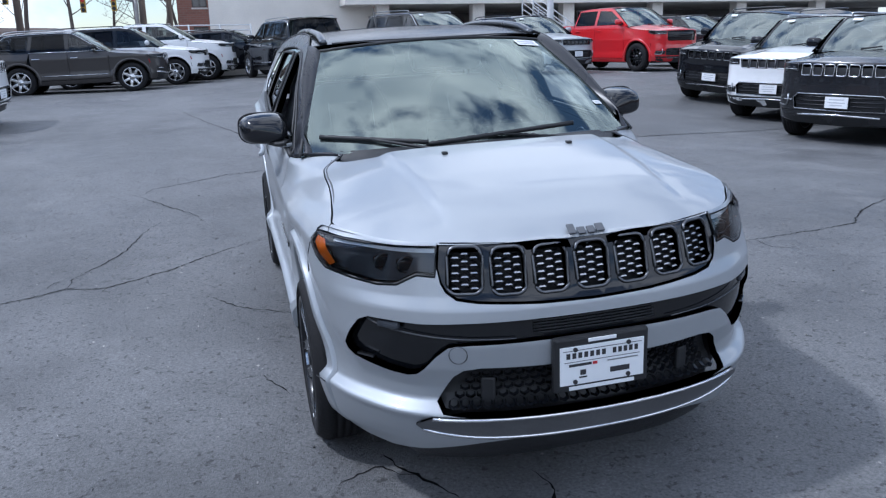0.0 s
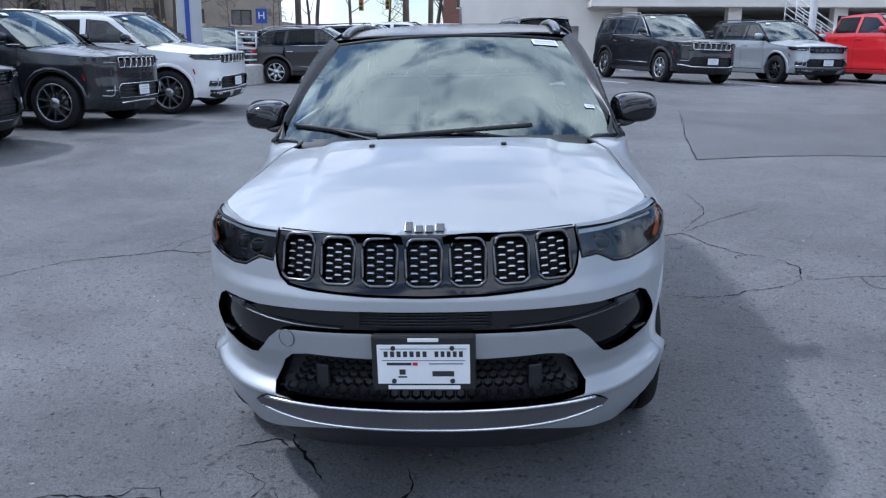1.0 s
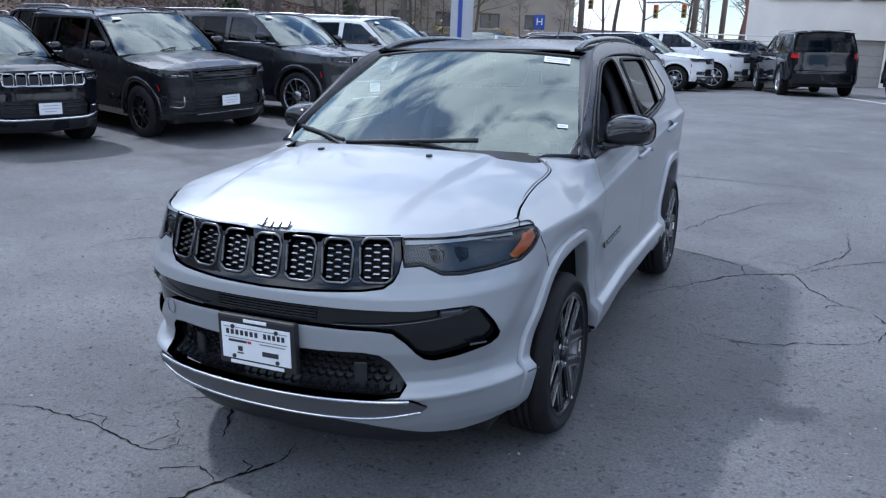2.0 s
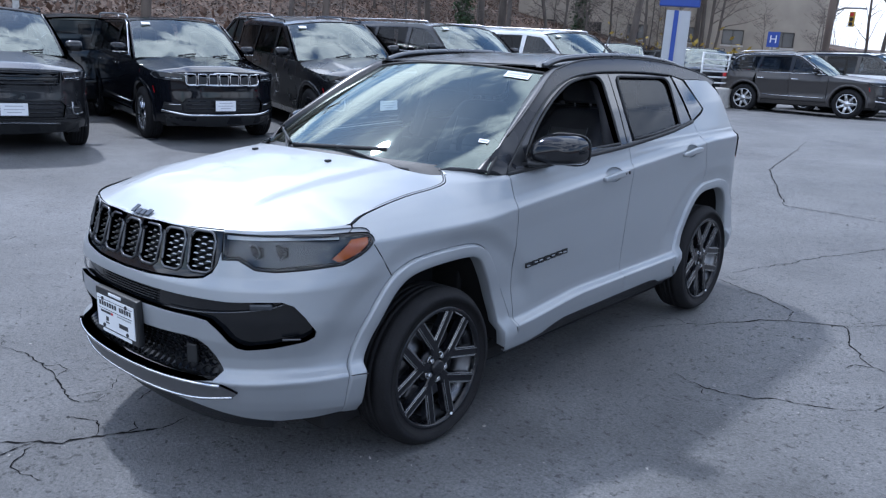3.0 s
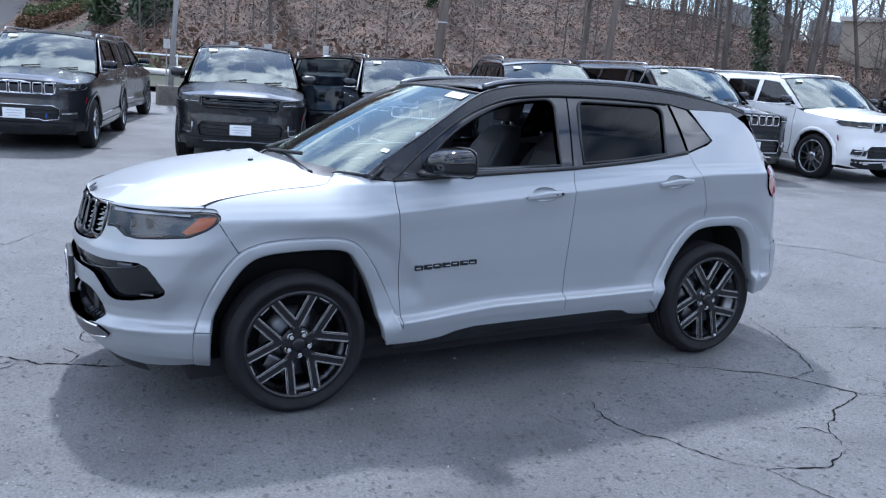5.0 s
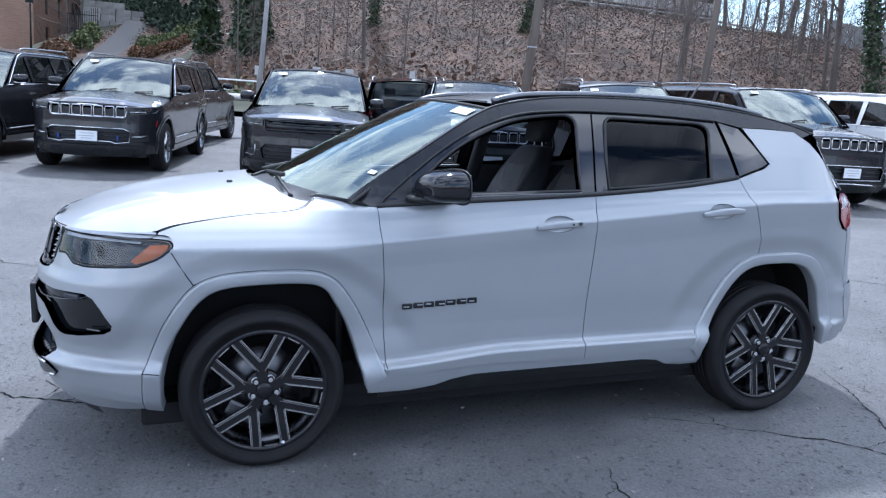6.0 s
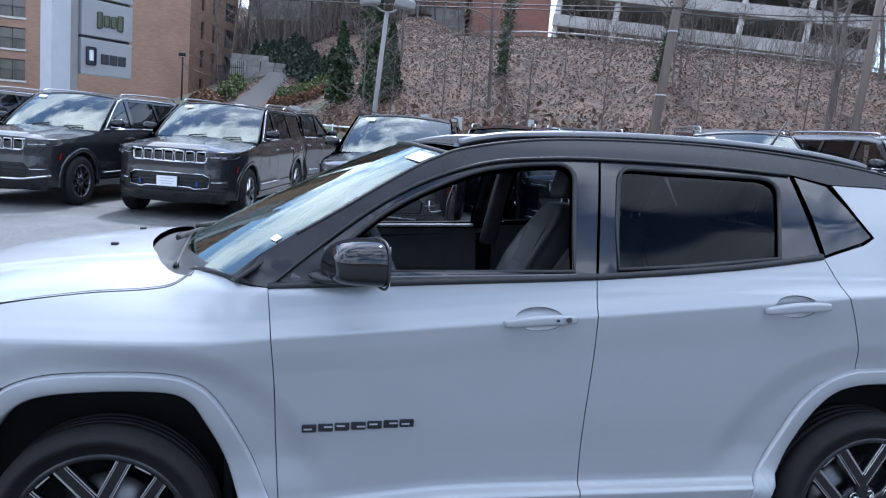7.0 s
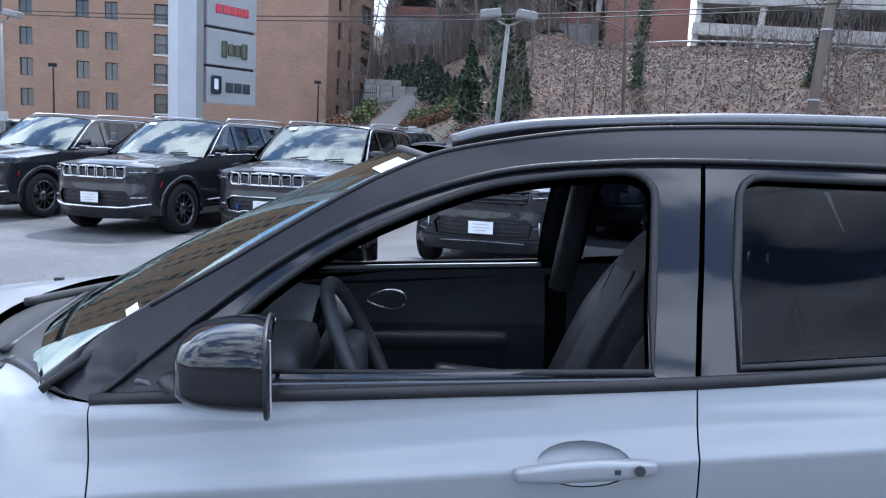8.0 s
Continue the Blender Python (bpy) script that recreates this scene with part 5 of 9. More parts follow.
# dark inner shell behind the gaps, their shade put into its colour; floor and bulkheads
for sd in (1, -1):
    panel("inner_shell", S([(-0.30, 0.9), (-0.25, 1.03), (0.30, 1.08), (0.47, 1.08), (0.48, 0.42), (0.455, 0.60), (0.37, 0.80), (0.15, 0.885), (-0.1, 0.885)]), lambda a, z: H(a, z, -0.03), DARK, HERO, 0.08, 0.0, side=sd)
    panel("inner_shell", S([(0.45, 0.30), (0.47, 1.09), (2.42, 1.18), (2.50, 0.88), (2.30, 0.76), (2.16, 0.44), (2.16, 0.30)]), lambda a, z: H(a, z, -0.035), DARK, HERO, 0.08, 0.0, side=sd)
part("floor_pan", box_bm(1.50, 3.1, 0.05, (0, 1.30, 0.27), 0.01), DARK, HERO)
# low box added to block light leaking beneath the car
part("underbody", box_bm(1.42, 3.5, 0.10, (0, 1.25, 0.215), 0.02), DARK, HERO)
part("bulkhead", box_bm(1.36, 0.03, 0.78, (0, 0.36, 0.68), 0.01), DARK, HERO)
part("rear_bulkhead", box_bm(1.10, 0.03, 0.78, (0, 3.05, 0.70), 0.01), DARK, HERO)
part("headliner", pydata("headliner", [(x, y, roof(x, y)[2] - 0.045) for y in np.linspace(1.10, 2.9, 9) for x in np.linspace(-0.54, 0.54, 7)], [(i * 7 + k, i * 7 + k + 1, i * 7 + k + 8, i * 7 + k + 7) for i in range(8) for k in range(6)]), mat("headliner_cloth", (0.06, 0.06, 0.065), 0.9, var=0.1), HERO)

# plate and its holder
py_ = -0.972
PL = part("plate_holder", box_bm(0.338, 0.030, 0.192, (-0.003, py_ + 0.012, 0.600), 0.010), PLASTIC, HERO, "black plate frame")
PLT = part("plate", box_bm(0.300, 0.004, 0.135, (-0.003, py_ - 0.005, 0.598), 0.001), PAPER, PL, "white dealer plate")
for nm, x0, z0, w_, h_, m_ in (("bar", -0.003, 0.681, 0.10, 0.012, PAPER), ("bar", -0.003, 0.517, 0.235, 0.013, PAPER)):
    part(nm, box_bm(w_, 0.003, h_, (x0, py_ - 0.0045, z0), 0.001), m_, PL)
for nm, x0, z0, w_, h_, m_ in (("line", -0.003, 0.612, 0.27, 0.0015, INK), ("line", -0.003, 0.652, 0.28, 0.0015, INK),
                               ("bar", -0.082, 0.600, 0.080, 0.009, INK), ("bar", -0.030, 0.600, 0.016, 0.010, RED_INK), ("bar", 0.070, 0.601, 0.11, 0.004, SATIN), ("bar", -0.072, 0.572, 0.020, 0.018, INK), ("bar", -0.072, 0.555, 0.028, 0.005, INK), ("bar", 0.060, 0.566, 0.070, 0.018, INK)):
    part(nm, box_bm(w_, 0.002, h_, (x0, py_ - 0.0075, z0), 0.0), m_, PLT)
for n_b, xa, xb in ((7, -0.135, 0.012), (5, 0.030, 0.128)):
    for k in range(n_b):
        pw = (xb - xa) / n_b
        part("bar", box_bm(pw * 0.62, 0.002, 0.019, (xa + (k + 0.5) * pw, py_ - 0.0075, 0.634)), INK, PLT)
for x0, z0 in ((-0.10, 0.655), (0.09, 0.655), (-0.10, 0.541), (0.09, 0.541)):
    part("plate_screw", cyl_bm(0.008, 0.006, (x0, py_ - 0.008, z0), "y", 12), INK, PLT)
q = H(AX(-0.47), 0.655, 0.001)
o = part("tow_eye_cover", tube("tow_eye_cover", [(0.030 * math.cos(t), 0, 0.030 * math.sin(t)) for t in np.linspace(0, 2 * math.pi, 28, endpoint=False)], 0.0016, 5, True), GUNMETAL, HERO)
o.matrix_basis = Matrix.Translation(q) @ Matrix.Rotation(radians(-22), 4, "Z")


# stickers on the windscreen
def sticker(s, t, w, h, bars):
    p = Vector(ws(s, t))
    dx = (Vector(ws(s + 0.01, t)) - Vector(ws(s - 0.01, t))).normalized()
    dy = (Vector(ws(s, t + 0.01)) - Vector(ws(s, t - 0.01))).normalized()
    n = dx.cross(dy)
    m = Matrix.Identity(4)
    for i, v in enumerate((dx, dy, n)):
        m.col[i][:3] = v
    m.translation = p + n * 0.004
    st = part("sticker", box_bm(w, h, 0.001, (0, 0, 0)), PAPER, HERO, "small white paper sticker")
    st.matrix_basis = m
    for x, y, a, b in bars:
        part("bar", box_bm(a, b, 0.001, (x, y, 0.001)), mat("grey_print", (0.45, 0.46, 0.5), 0.7) if "grey_print" not in bpy.data.materials else bpy.data.materials["grey_print"], st)


sticker(0.89, 0.245, 0.048, 0.026, [(0, 0.0, 0.036, 0.010)])
sticker(0.80, 0.925, 0.135, 0.062, [(0, 0.01, 0.11, 0.02), (0, -0.015, 0.11, 0.012)])

# inside
for sx in (1, -1):
    seat(Matrix.Translation((sx * 0.37, 1.34, 0.50)), label="black leather front seat with pale stitching")
seat(Matrix.Translation((0, 2.22, 0.44)), 1.2, "black leather rear bench seat", True)
dash = part("dashboard", tube("dashboard", [(x, 0.50 + 0.05 * (x / 0.7) ** 2, 0.99) for x in np.linspace(-0.72, 0.72, 15)], 0.25, 12, flat=0.5), TRIM_IN, HERO, "black dashboard")
part("instrument_hood", box_bm(0.36, 0.16, 0.10, (0.37, 0.72, 1.105), 0.04), TRIM_IN, dash, smooth=True)
part("screen", box_bm(0.25, 0.02, 0.15, (0.0, 0.77, 1.12), 0.008, rot=(-14, 0, 0)), BLACK_GLOSS, dash)
part("centre_console", box_bm(0.24, 0.95, 0.34, (0, 1.25, 0.50), 0.05), TRIM_IN, HERO)
SW = part("steering_wheel", tube("steering_wheel", [(0.37 + 0.185 * math.cos(t), 0.92 - 0.185 * 0.42 * math.sin(t), 1.10 + 0.185 * 0.907 * math.sin(t)) for t in np.linspace(0, 2 * math.pi, 40, endpoint=False)], 0.017, 10, True), LEATHER, HERO, "leather steering wheel")
part("wheel_boss", box_bm(0.13, 0.07, 0.13, (0.37, 0.895, 1.09), 0.03), TRIM_IN, SW, smooth=True)
for dx, dz in ((-0.115, 0.02), (0.115, 0.02), (0, -0.11)):
    part("wheel_spoke", box_bm(0.11 if dx else 0.04, 0.025, 0.03 if dx else 0.11, (0.37 + dx, 0.905 - 0.42 * dz, 1.09 + dz), 0.008), SATIN, SW)
part("steering_column", cyl_bm(0.045, 0.30, (0.37, 0.76, 1.02), "y", 16), TRIM_IN, HERO)
for sx in (1, -1):
    dt = part("door_trim", pydata("door_trim", [(sx * (0.80 if z < 1.1 else 0.83), y, z) for z in (0.42, 0.75, 0.95, 1.10, 1.150) for y in (0.56, 1.0, 1.5)] + [(sx * 0.80, y, z + 0.03) for z in (0.42, 0.75, 0.95, 1.10, 1.155) for y in (1.58, 1.9, 2.3)],
         [(i * 3 + k, i * 3 + k + 1, i * 3 + k + 4, i * 3 + k + 3) for i in range(4) for k in range(2)] + [(15 + i * 3 + k, 15 + i * 3 + k + 1, 15 + i * 3 + k + 4, 15 + i * 3 + k + 3) for i in range(4) for k in range(2)]), TRIM_IN, HERO, "black door lining")
    part("inner_handle", tube("inner_handle", [(sx * 0.785, 0.90 + 0.075 * math.cos(t), 1.04 + 0.028 * math.sin(t) * (1.2 + 0.4 * math.cos(t))) for t in np.linspace(0, 2 * math.pi, 20, endpoint=False)], 0.006, 6, True), CHROME, dt)
    part("armrest", box_bm(0.09, 0.55, 0.05, (sx * 0.755, 1.08, 0.90), 0.02), TRIM_IN, dt, smooth=True)
    part("window_ledge", box_bm(0.06, 0.86, 0.016, (sx * 0.832, 1.05, 1.166), 0.004, rot=(1.5, 0, 0)), GUNMETAL if sx > 0 else SILVER, dt)
    part("pillar_trim", tube("pillar_trim", [(sx * 0.76, 1.55, 1.10), (sx * 0.68, 1.58, 1.35), (sx * 0.58, 1.60, 1.54)], [0.05, 0.045, 0.04], 8, flat=0.8), TRIM_IN, HERO)
part("rear_view_mirror", box_bm(0.24, 0.04, 0.07, (0, 1.06, 1.47), 0.02), TRIM_IN, HERO)
part("sensor_housing", box_bm(0.16, 0.14, 0.05, (0, 0.97, 1.53), 0.02, rot=(30, 0, 0)), TRIM_IN, HERO)


# ---- the parked cars ----
def vehicle(name, m, paint, label, L=4.95, W=0.975, Hh=1.78, wb=2.96, fo=0.93, hood_z=1.06, belt=1.17, wr=0.385, rim_r=0.255, kind="suv", grille="chrome", rim_mat=None, edge=None, roof_mat=None, spokes=5, box=0.0, plate=True, rails=True, group="parked cars", clad=None, blue=False, hole=None, ws_y=0.36):
    """A parked car with its front axle over the origin, facing -y."""
    V = thing(name, m, label, "car", group)
    roof_mat = roof_mat or paint
    yf, yr = -fo, L - fo
    cab_end = yr - 0.10 if kind != "pickup" else wb - 0.75
    ds = soft_table([(0.15, 0.10), (0.30, 0.03), (0.40, 0.0), (0.50, 0.006), (0.53, 0.020), (0.62, 0.024), (0.85, 0.008), (0.95, -0.002), (0.975, 0.006), (belt - 0.04, 0.030), (belt, 0.042), (belt + 0.06, 0.055), (Hh - 0.10, 0.20 - 0.06 * box), (Hh, 0.28 - 0.06 * box), (Hh + 0.1, 0.5)])
    df = soft_table([(0.15, 0.22), (0.30, 0.09), (0.42, 0.02), (0.60, 0.0), (0.72, 0.01), (0.80, 0.018), (hood_z - 0.22, 0.018), (hood_z - 0.06, 0.030), (hood_z - 0.02, 0.055), (hood_z, 0.10), (hood_z + 0.1, 0.3), (Hh + 0.1, 1.2)])
    dr = soft_table([(0.15, 0.15), (0.35, 0.02), (0.60, 0.0), (0.80, 0.04), (belt, 0.08), (belt + 0.3, 0.16 - 0.06 * box), (Hh - 0.05, 0.32 - 0.15 * box), (Hh + 0.1, 0.5)])
    c = 0.12 * box
    sh = Shape([(0, yf), (0.45 * W, yf + 0.03), (0.70 * W + 0.4 * c, yf + 0.12 - 0.4 * c), (0.86 * W + 0.3 * c, yf + 0.28 - 0.8 * c), (0.95 * W, yf + 0.48 - c), (W, yf + 0.85), (W, 0.5), (W, wb * 0.5), (W, wb), (0.97 * W, yr - 0.55), (0.90 * W, yr - 0.25), (0.68 * W, yr - 0.06), (0, yr)],
               0, ds, df, dr, (yf + 0.12, yf + 0.5), (yr - 0.5, yr - 0.15))
    A, X = sh.A, sh.AX
    st = 0.09

    def sd_pts(pts):
        return [(A(y), z) for y, z in pts]

    def arch(yc, r, n=12, z0=0.32):
        t0 = math.asin(min(1, max(-1, (z0 - wr) / r)))
        return [(yc - r * math.cos(t), wr + r * math.sin(t)) for t in np.linspace(t0, math.pi - t0, n)]

    ra = wr + 0.075
    a1, a2 = arch(0, ra), arch(wb, ra)
    hl = hood_z - 0.05
    dF, dB, dR = 0.55, 0.55 + 0.36 * wb, min(wb - 0.30, 0.55 + 0.70 * wb)
    if kind == "pickup":
        dR = cab_end - 0.05
    bz = belt
    for s in (1, -1):
        fen = sd_pts([(yf + 0.45, 0.70), (-ra - 0.02, 0.45)] + a1 + [(dF, 0.36), (dF - 0.02, bz - 0.02), (0.30, hl + 0.065), (0, hl + 0.04), (yf + 0.45, hl - 0.02)])
        panel("front_fender", fen, sh, paint, V, st, 0.02, side=s)
        panel("front_door", sd_pts([(dF + 0.01, 0.40), (dB, 0.40), (dB, bz), (dF - 0.01, bz - 0.02)]), sh, paint, V, st, 0.02, side=s)
        r_arch = [p for p in a2 if p[0] < dR]
        panel("rear_door", sd_pts([(dB + 0.01, 0.40), (wb - ra - 0.02, 0.40)] + r_arch + [(dR, bz + 0.01), (dB + 0.01, bz)]), sh, paint, V, st, 0.02, side=s)
        quarter = [p for p in a2 if p[0] >= dR] + [(wb + ra + 0.02, 0.45), (yr - 0.30, 0.45), (yr - 0.20, 0.75), (yr - 0.20, bz + 0.02), (dR + 0.01, bz + 0.01)]
        if kind == "pickup":
            quarter = [p for p in a2 if p[0] >= dR] + [(wb + ra + 0.02, 0.50), (yr - 0.12, 0.50), (yr - 0.10, bz + 0.05), (cab_end + 0.02, bz + 0.05), (cab_end, bz), (dR + 0.01, bz)]
        panel("quarter_panel", sd_pts(quarter), sh, paint, V, st, 0.02, side=s)
        panel("sill", sd_pts([(ra * 0.95, 0.28), (ra * 0.95, 0.385), (wb - ra * 0.95, 0.385), (wb - ra * 0.95, 0.28)]), sh, clad or paint, V, 0.15, 0.02, side=s)
        cl = clad or PLASTIC
        for pa in (a1, a2):
            yc = 0 if pa is a1 else wb
            outp = [(yc + (y - yc) * 1.13, wr + (z - wr) * 1.13) for y, z in pa]
            ring("wheel_arch_flare", sd_pts(pa), sd_pts(outp), sh, [(0, 0.003), (0.3, 0.016), (1.0, 0.022)], cl if clad else paint, V, s, lip=0.08)
            v = []
            for y, z in pa:
                x = sh(A(y), z)[0]
                v += [(s * (x - 0.02), y, z), (s * W * 0.55, y, z)]
            v.append((s * W * 0.55, yc, 0.3))
            k = len(pa)
            part("wheel_housing", pydata("wheel_housing", v, [(2 * i, 2 * i + 2, 2 * i + 3, 2 * i + 1) for i in range(k - 1)] + [(2 * i + 1, 2 * i + 3, 2 * k) for i in range(k - 1)]), DARK, V)
        # greenhouse
        zt = Hh - 0.10
        ay = ws_y + 0.02
        top0 = ws_y + 0.82 - 0.18 * box
        ce = cab_end - (0.06 if kind == "pickup" else 0.28 - 0.08 * box)
        outl = [(ay, bz - 0.02), (top0, zt), (top0 + 0.3, zt + 0.055), (ce - 0.6, zt + 0.05), (ce - 0.1, zt - 0.0), (cab_end - 0.02 if kind == "pickup" else yr - 0.30, bz + 0.02), (dB, bz)]
        w1 = [(ay + 0.18, bz + 0.03), (top0 + 0.10, zt - 0.05), (dB - 0.07, zt - 0.02), (dB - 0.05, bz + 0.03)]
        w2 = [(dB + 0.05, bz + 0.035), (dB + 0.05, zt - 0.02), (dR - 0.12, zt - 0.03), (dR - 0.04, bz + 0.035)]
        holes = [w1, w2]
        if kind != "pickup":
            holes.append([(dR + 0.05, bz + 0.045), (dR - 0.03, zt - 0.04), (ce - 0.16, zt - 0.06), (yr - 0.50, bz + 0.07)])
        panel("window_frame", [sd_pts(q) for q in [outl] + holes], sh, paint if box or kind == "pickup" else BLACK_GLOSS, V, st, 0.03, side=s)
        for q in holes:
            panel("side_window", sd_pts(q), lambda a, z: sh(a, z, -0.012), GLASS_DARK if q is not w1 else GLASS_SIDE, V, 0.2, 0.0, side=s)
        if grille == "chrome":
            part("window_trim", tube("window_trim", [(s * p[0], p[1], p[2]) for p in (sh(A(y), z, 0.004) for y, z in [(ay + 0.1, bz + 0.012), (dB, bz + 0.018), (dR, bz + 0.025)])], 0.008, 5), CHROME, V)
            if not box:
                part("window_trim", tube("window_trim", [(s * p[0], p[1], p[2]) for p in (sh(A(y), z, 0.006) for y, z in spl([(ay + 0.16, bz + 0.03), (top0 - 0.12, zt - 0.10), (top0 + 0.08, zt + 0.0), (top0 + 0.40, zt + 0.028), (dR, zt + 0.018), (ce - 0.32, zt - 0.02), (ce - 0.10, zt - 0.15)], 5))], 0.010, 5), CHROME, V)
                part("door_strip", tube("door_strip", [(s * p[0], p[1], p[2]) for p in (sh(A(y), z, 0.008) for y, z in [(dF + 0.06, 0.50), (dB, 0.505), (dR - 0.25, 0.515)])], 0.009, 5), CHROME, V)
        mw, my_ = W + 0.075, ws_y + 0.36
        mv = [(s * (mw + q), my_ - 0.02 * e + e * 0.065 * math.cos(u), bz + 0.115 + e * (0.078 + 0.06 * q) * math.sin(u)) for q, e in ((-0.115, 0.0), (-0.112, 0.6), (-0.10, 0.88), (-0.05, 1.0), (0.05, 0.98), (0.095, 0.84), (0.112, 0.5), (0.115, 0.0)) for u in np.linspace(0, 2 * math.pi, 14, endpoint=False)]
        mi = part("wing_mirror", pydata("wing_mirror", mv, [(14 * a_ + b_, 14 * a_ + (b_ + 1) % 14, 14 * a_ + 14 + (b_ + 1) % 14, 14 * a_ + 14 + b_) for a_ in range(7) for b_ in range(14)], True), paint if grille != "chrome" else BLACK_PAINT, V)
        part("mirror_arm", box_bm(0.12, 0.06, 0.04, (s * (W - 0.02), my_, bz + 0.03), 0.012), PLASTIC, mi)
        if grille == "chrome":
            part("mirror_strip", box_bm(0.20, 0.10, 0.018, (s * mw, my_ - 0.012, bz + 0.052), 0.006), CHROME, mi)
        for yy in (dB - 0.16, dR - 0.16):
            p = sh(A(yy), bz - 0.14, 0.02)
            part("door_handle", box_bm(0.025, 0.19, 0.028, (s * p[0], p[1], p[2]), 0.009), paint if grille != "chrome" else CHROME, V)
        if rails and kind != "pickup":
            part("roof_rail", tube("roof_rail", spl([(s * (W - 0.25), top0 + 0.20, Hh - 0.045), (s * (W - 0.25), top0 + 0.40, Hh + 0.008), (s * (W - 0.25), ce - 0.5, Hh + 0.004), (s * (W - 0.26), ce - 0.2, Hh - 0.06)], 4), 0.015, 6), SATIN if grille == "chrome" else BLACK_GLOSS, V)
        # lamps
        zl = hood_z - 0.115
        hl_ = [(X(0.60 * W), zl + 0.040), (X(0.75 * W), zl + 0.046), (A(yf + 0.44), zl + 0.05), (A(yf + 0.50), zl + 0.018), (A(yf + 0.40), zl - 0.032), (X(0.80 * W), zl - 0.050), (X(0.60 * W), zl - 0.052)]
        lamp = panel("headlamp", hl_, lambda a, z: sh(a, z, 0.012), BLACK_GLOSS, V, 0.08, 0.03, side=s)
        part("lamp_rim", tube("lamp_rim", [(s * p[0], p[1], p[2]) for p in (sh(a, z, 0.014) for a, z in hl_)], 0.006, 5, True), GUNMETAL, lamp)
        part("lamp_blade", tube("lamp_blade", [(s * p[0], p[1], p[2]) for p in (sh(a, z, 0.012) for a, z in ((X(0.62 * W), zl - 0.03), (X(0.72 * W), zl - 0.028), (X(0.82 * W), zl - 0.024)))], 0.006, 5), WHITE_LENS, lamp)
        for q in (0.66, 0.75):
            p = sh(X(q * W), zl - 0.01, 0.014)
            o = part("lamp_lens", box_bm(0.05, 0.02, 0.03, (0, 0, 0), 0.010), LAMP_GREY, lamp)
            o.matrix_basis = Matrix.Translation((s * p[0], p[1], p[2])) @ Matrix.Rotation(radians(s * 20), 4, "Z")
        panel("side_marker", sd_pts([(-ra - 0.055, 0.74), (-ra - 0.03, 0.83), (-ra - 0.01, 0.83), (-ra - 0.035, 0.73)]), lambda a, z: sh(a, z, 0.02), RED_LENS, V, 0.08, 0.005, side=s)
        panel("tail_lamp", [(A(yr - 0.32), bz - 0.03), (A(yr - 0.10), bz - 0.04), (A(yr - 0.10), bz - 0.17), (A(yr - 0.32), bz - 0.14)], lambda a, z: sh(a, z, 0.012), RED_LENS, V, 0.08, 0.02, side=s)
        fogp = [(X(0.62 * W), 0.60), (X(0.84 * W), 0.615), (X(0.86 * W), 0.52), (X(0.64 * W), 0.50)]
        panel("fog_pocket", fogp, lambda a, z: sh(a, z, 0.004), PLASTIC, V, 0.08, 0.01, side=s)
        part("fog_strip", tube("fog_strip", [(s * p[0], p[1], p[2]) for p in (sh(X(q * W), 0.585, 0.012) for q in (0.64, 0.73, 0.82))], 0.007, 5), CHROME if grille == "chrome" else GUNMETAL, V)
        for yc in (0, wb):
            wheel(V, (s * (W - 0.125), yc, wr), wr, rim_r, 0.25, s, spokes, rim_mat or ALLOY, edge, True, style="one" if spokes > 5 else "pair")
    # front
    A45 = A(yf + 0.45)
    fr = [(A45, hl - 0.035), (A45, 0.70), (A(-ra - 0.05), 0.45), (A(-ra - 0.05), 0.32), (X(0.6 * W), 0.27), (0, 0.26)]
    fr = [(0, hl + 0.02), (X(0.5 * W), hl + 0.01)] + fr
    intake = [(0, 0.70), (0.52 * W, 0.70), (0.62 * W, 0.655), (0.60 * W, 0.50), (0.40 * W, 0.475), (0.34 * W, 0.50), (0, 0.505)] if blue else [(0, 0.68), (0.56 * W, 0.68), (0.62 * W, 0.62), (0.60 * W, 0.47), (0, 0.46)]
    gw = 0.58 * W
    zg1, zg0 = hood_z - 0.060, hood_z - 0.235
    if kind == "pickup":
        zg0 = hood_z - 0.36
    gl = [(0, zg1), (gw, zg1 - 0.01), (gw - 0.02, zg0 + 0.02), (gw - 0.06, zg0), (0, zg0)]
    panel("front_bumper", [fr + [(-a, z) for a, z in reversed(fr) if a > 1e-6], [(X(x), z) for x, z in both(intake)], [(X(x), z) for x, z in both(gl)]], sh, paint, V, st, 0.03)
    panel("lower_intake", [(X(x), z) for x, z in both(intake)], lambda a, z: sh(a, z, -0.03), PLASTIC, V, 0.12, 0.0)
    panel("grille_back", [(X(x), z) for x, z in both(gl)], lambda a, z: sh(a, z, -0.02), BLACK_GLOSS if grille != "chrome" else PLASTIC, V, 0.12, 0.0)
    if grille in ("chrome", "black"):
        for i in range(7):
            cx = (i - 3) * gw * 2 / 7.15
            lp = [(X(x), z) for x, z in rrect(cx, (zg0 + zg1) / 2 - 0.002, gw * 0.225, (zg1 - zg0) * 0.86, 0.022, 3)]
            part("grille_slot_ring", tube("grille_slot_ring", [sh(a, z, -0.004) for a, z in lp], 0.009, 5, True), CHROME if grille == "chrome" else GUNMETAL, V)
    else:
        for i in range(4):
            zz = zg0 + (i + 0.5) * (zg1 - zg0) / 4
            part("grille_bar", tube("grille_bar", [sh(X(x), zz, -0.006) for x in np.linspace(-gw * 0.95, gw * 0.95, 9)], 0.012, 5), BLACK_GLOSS, V)
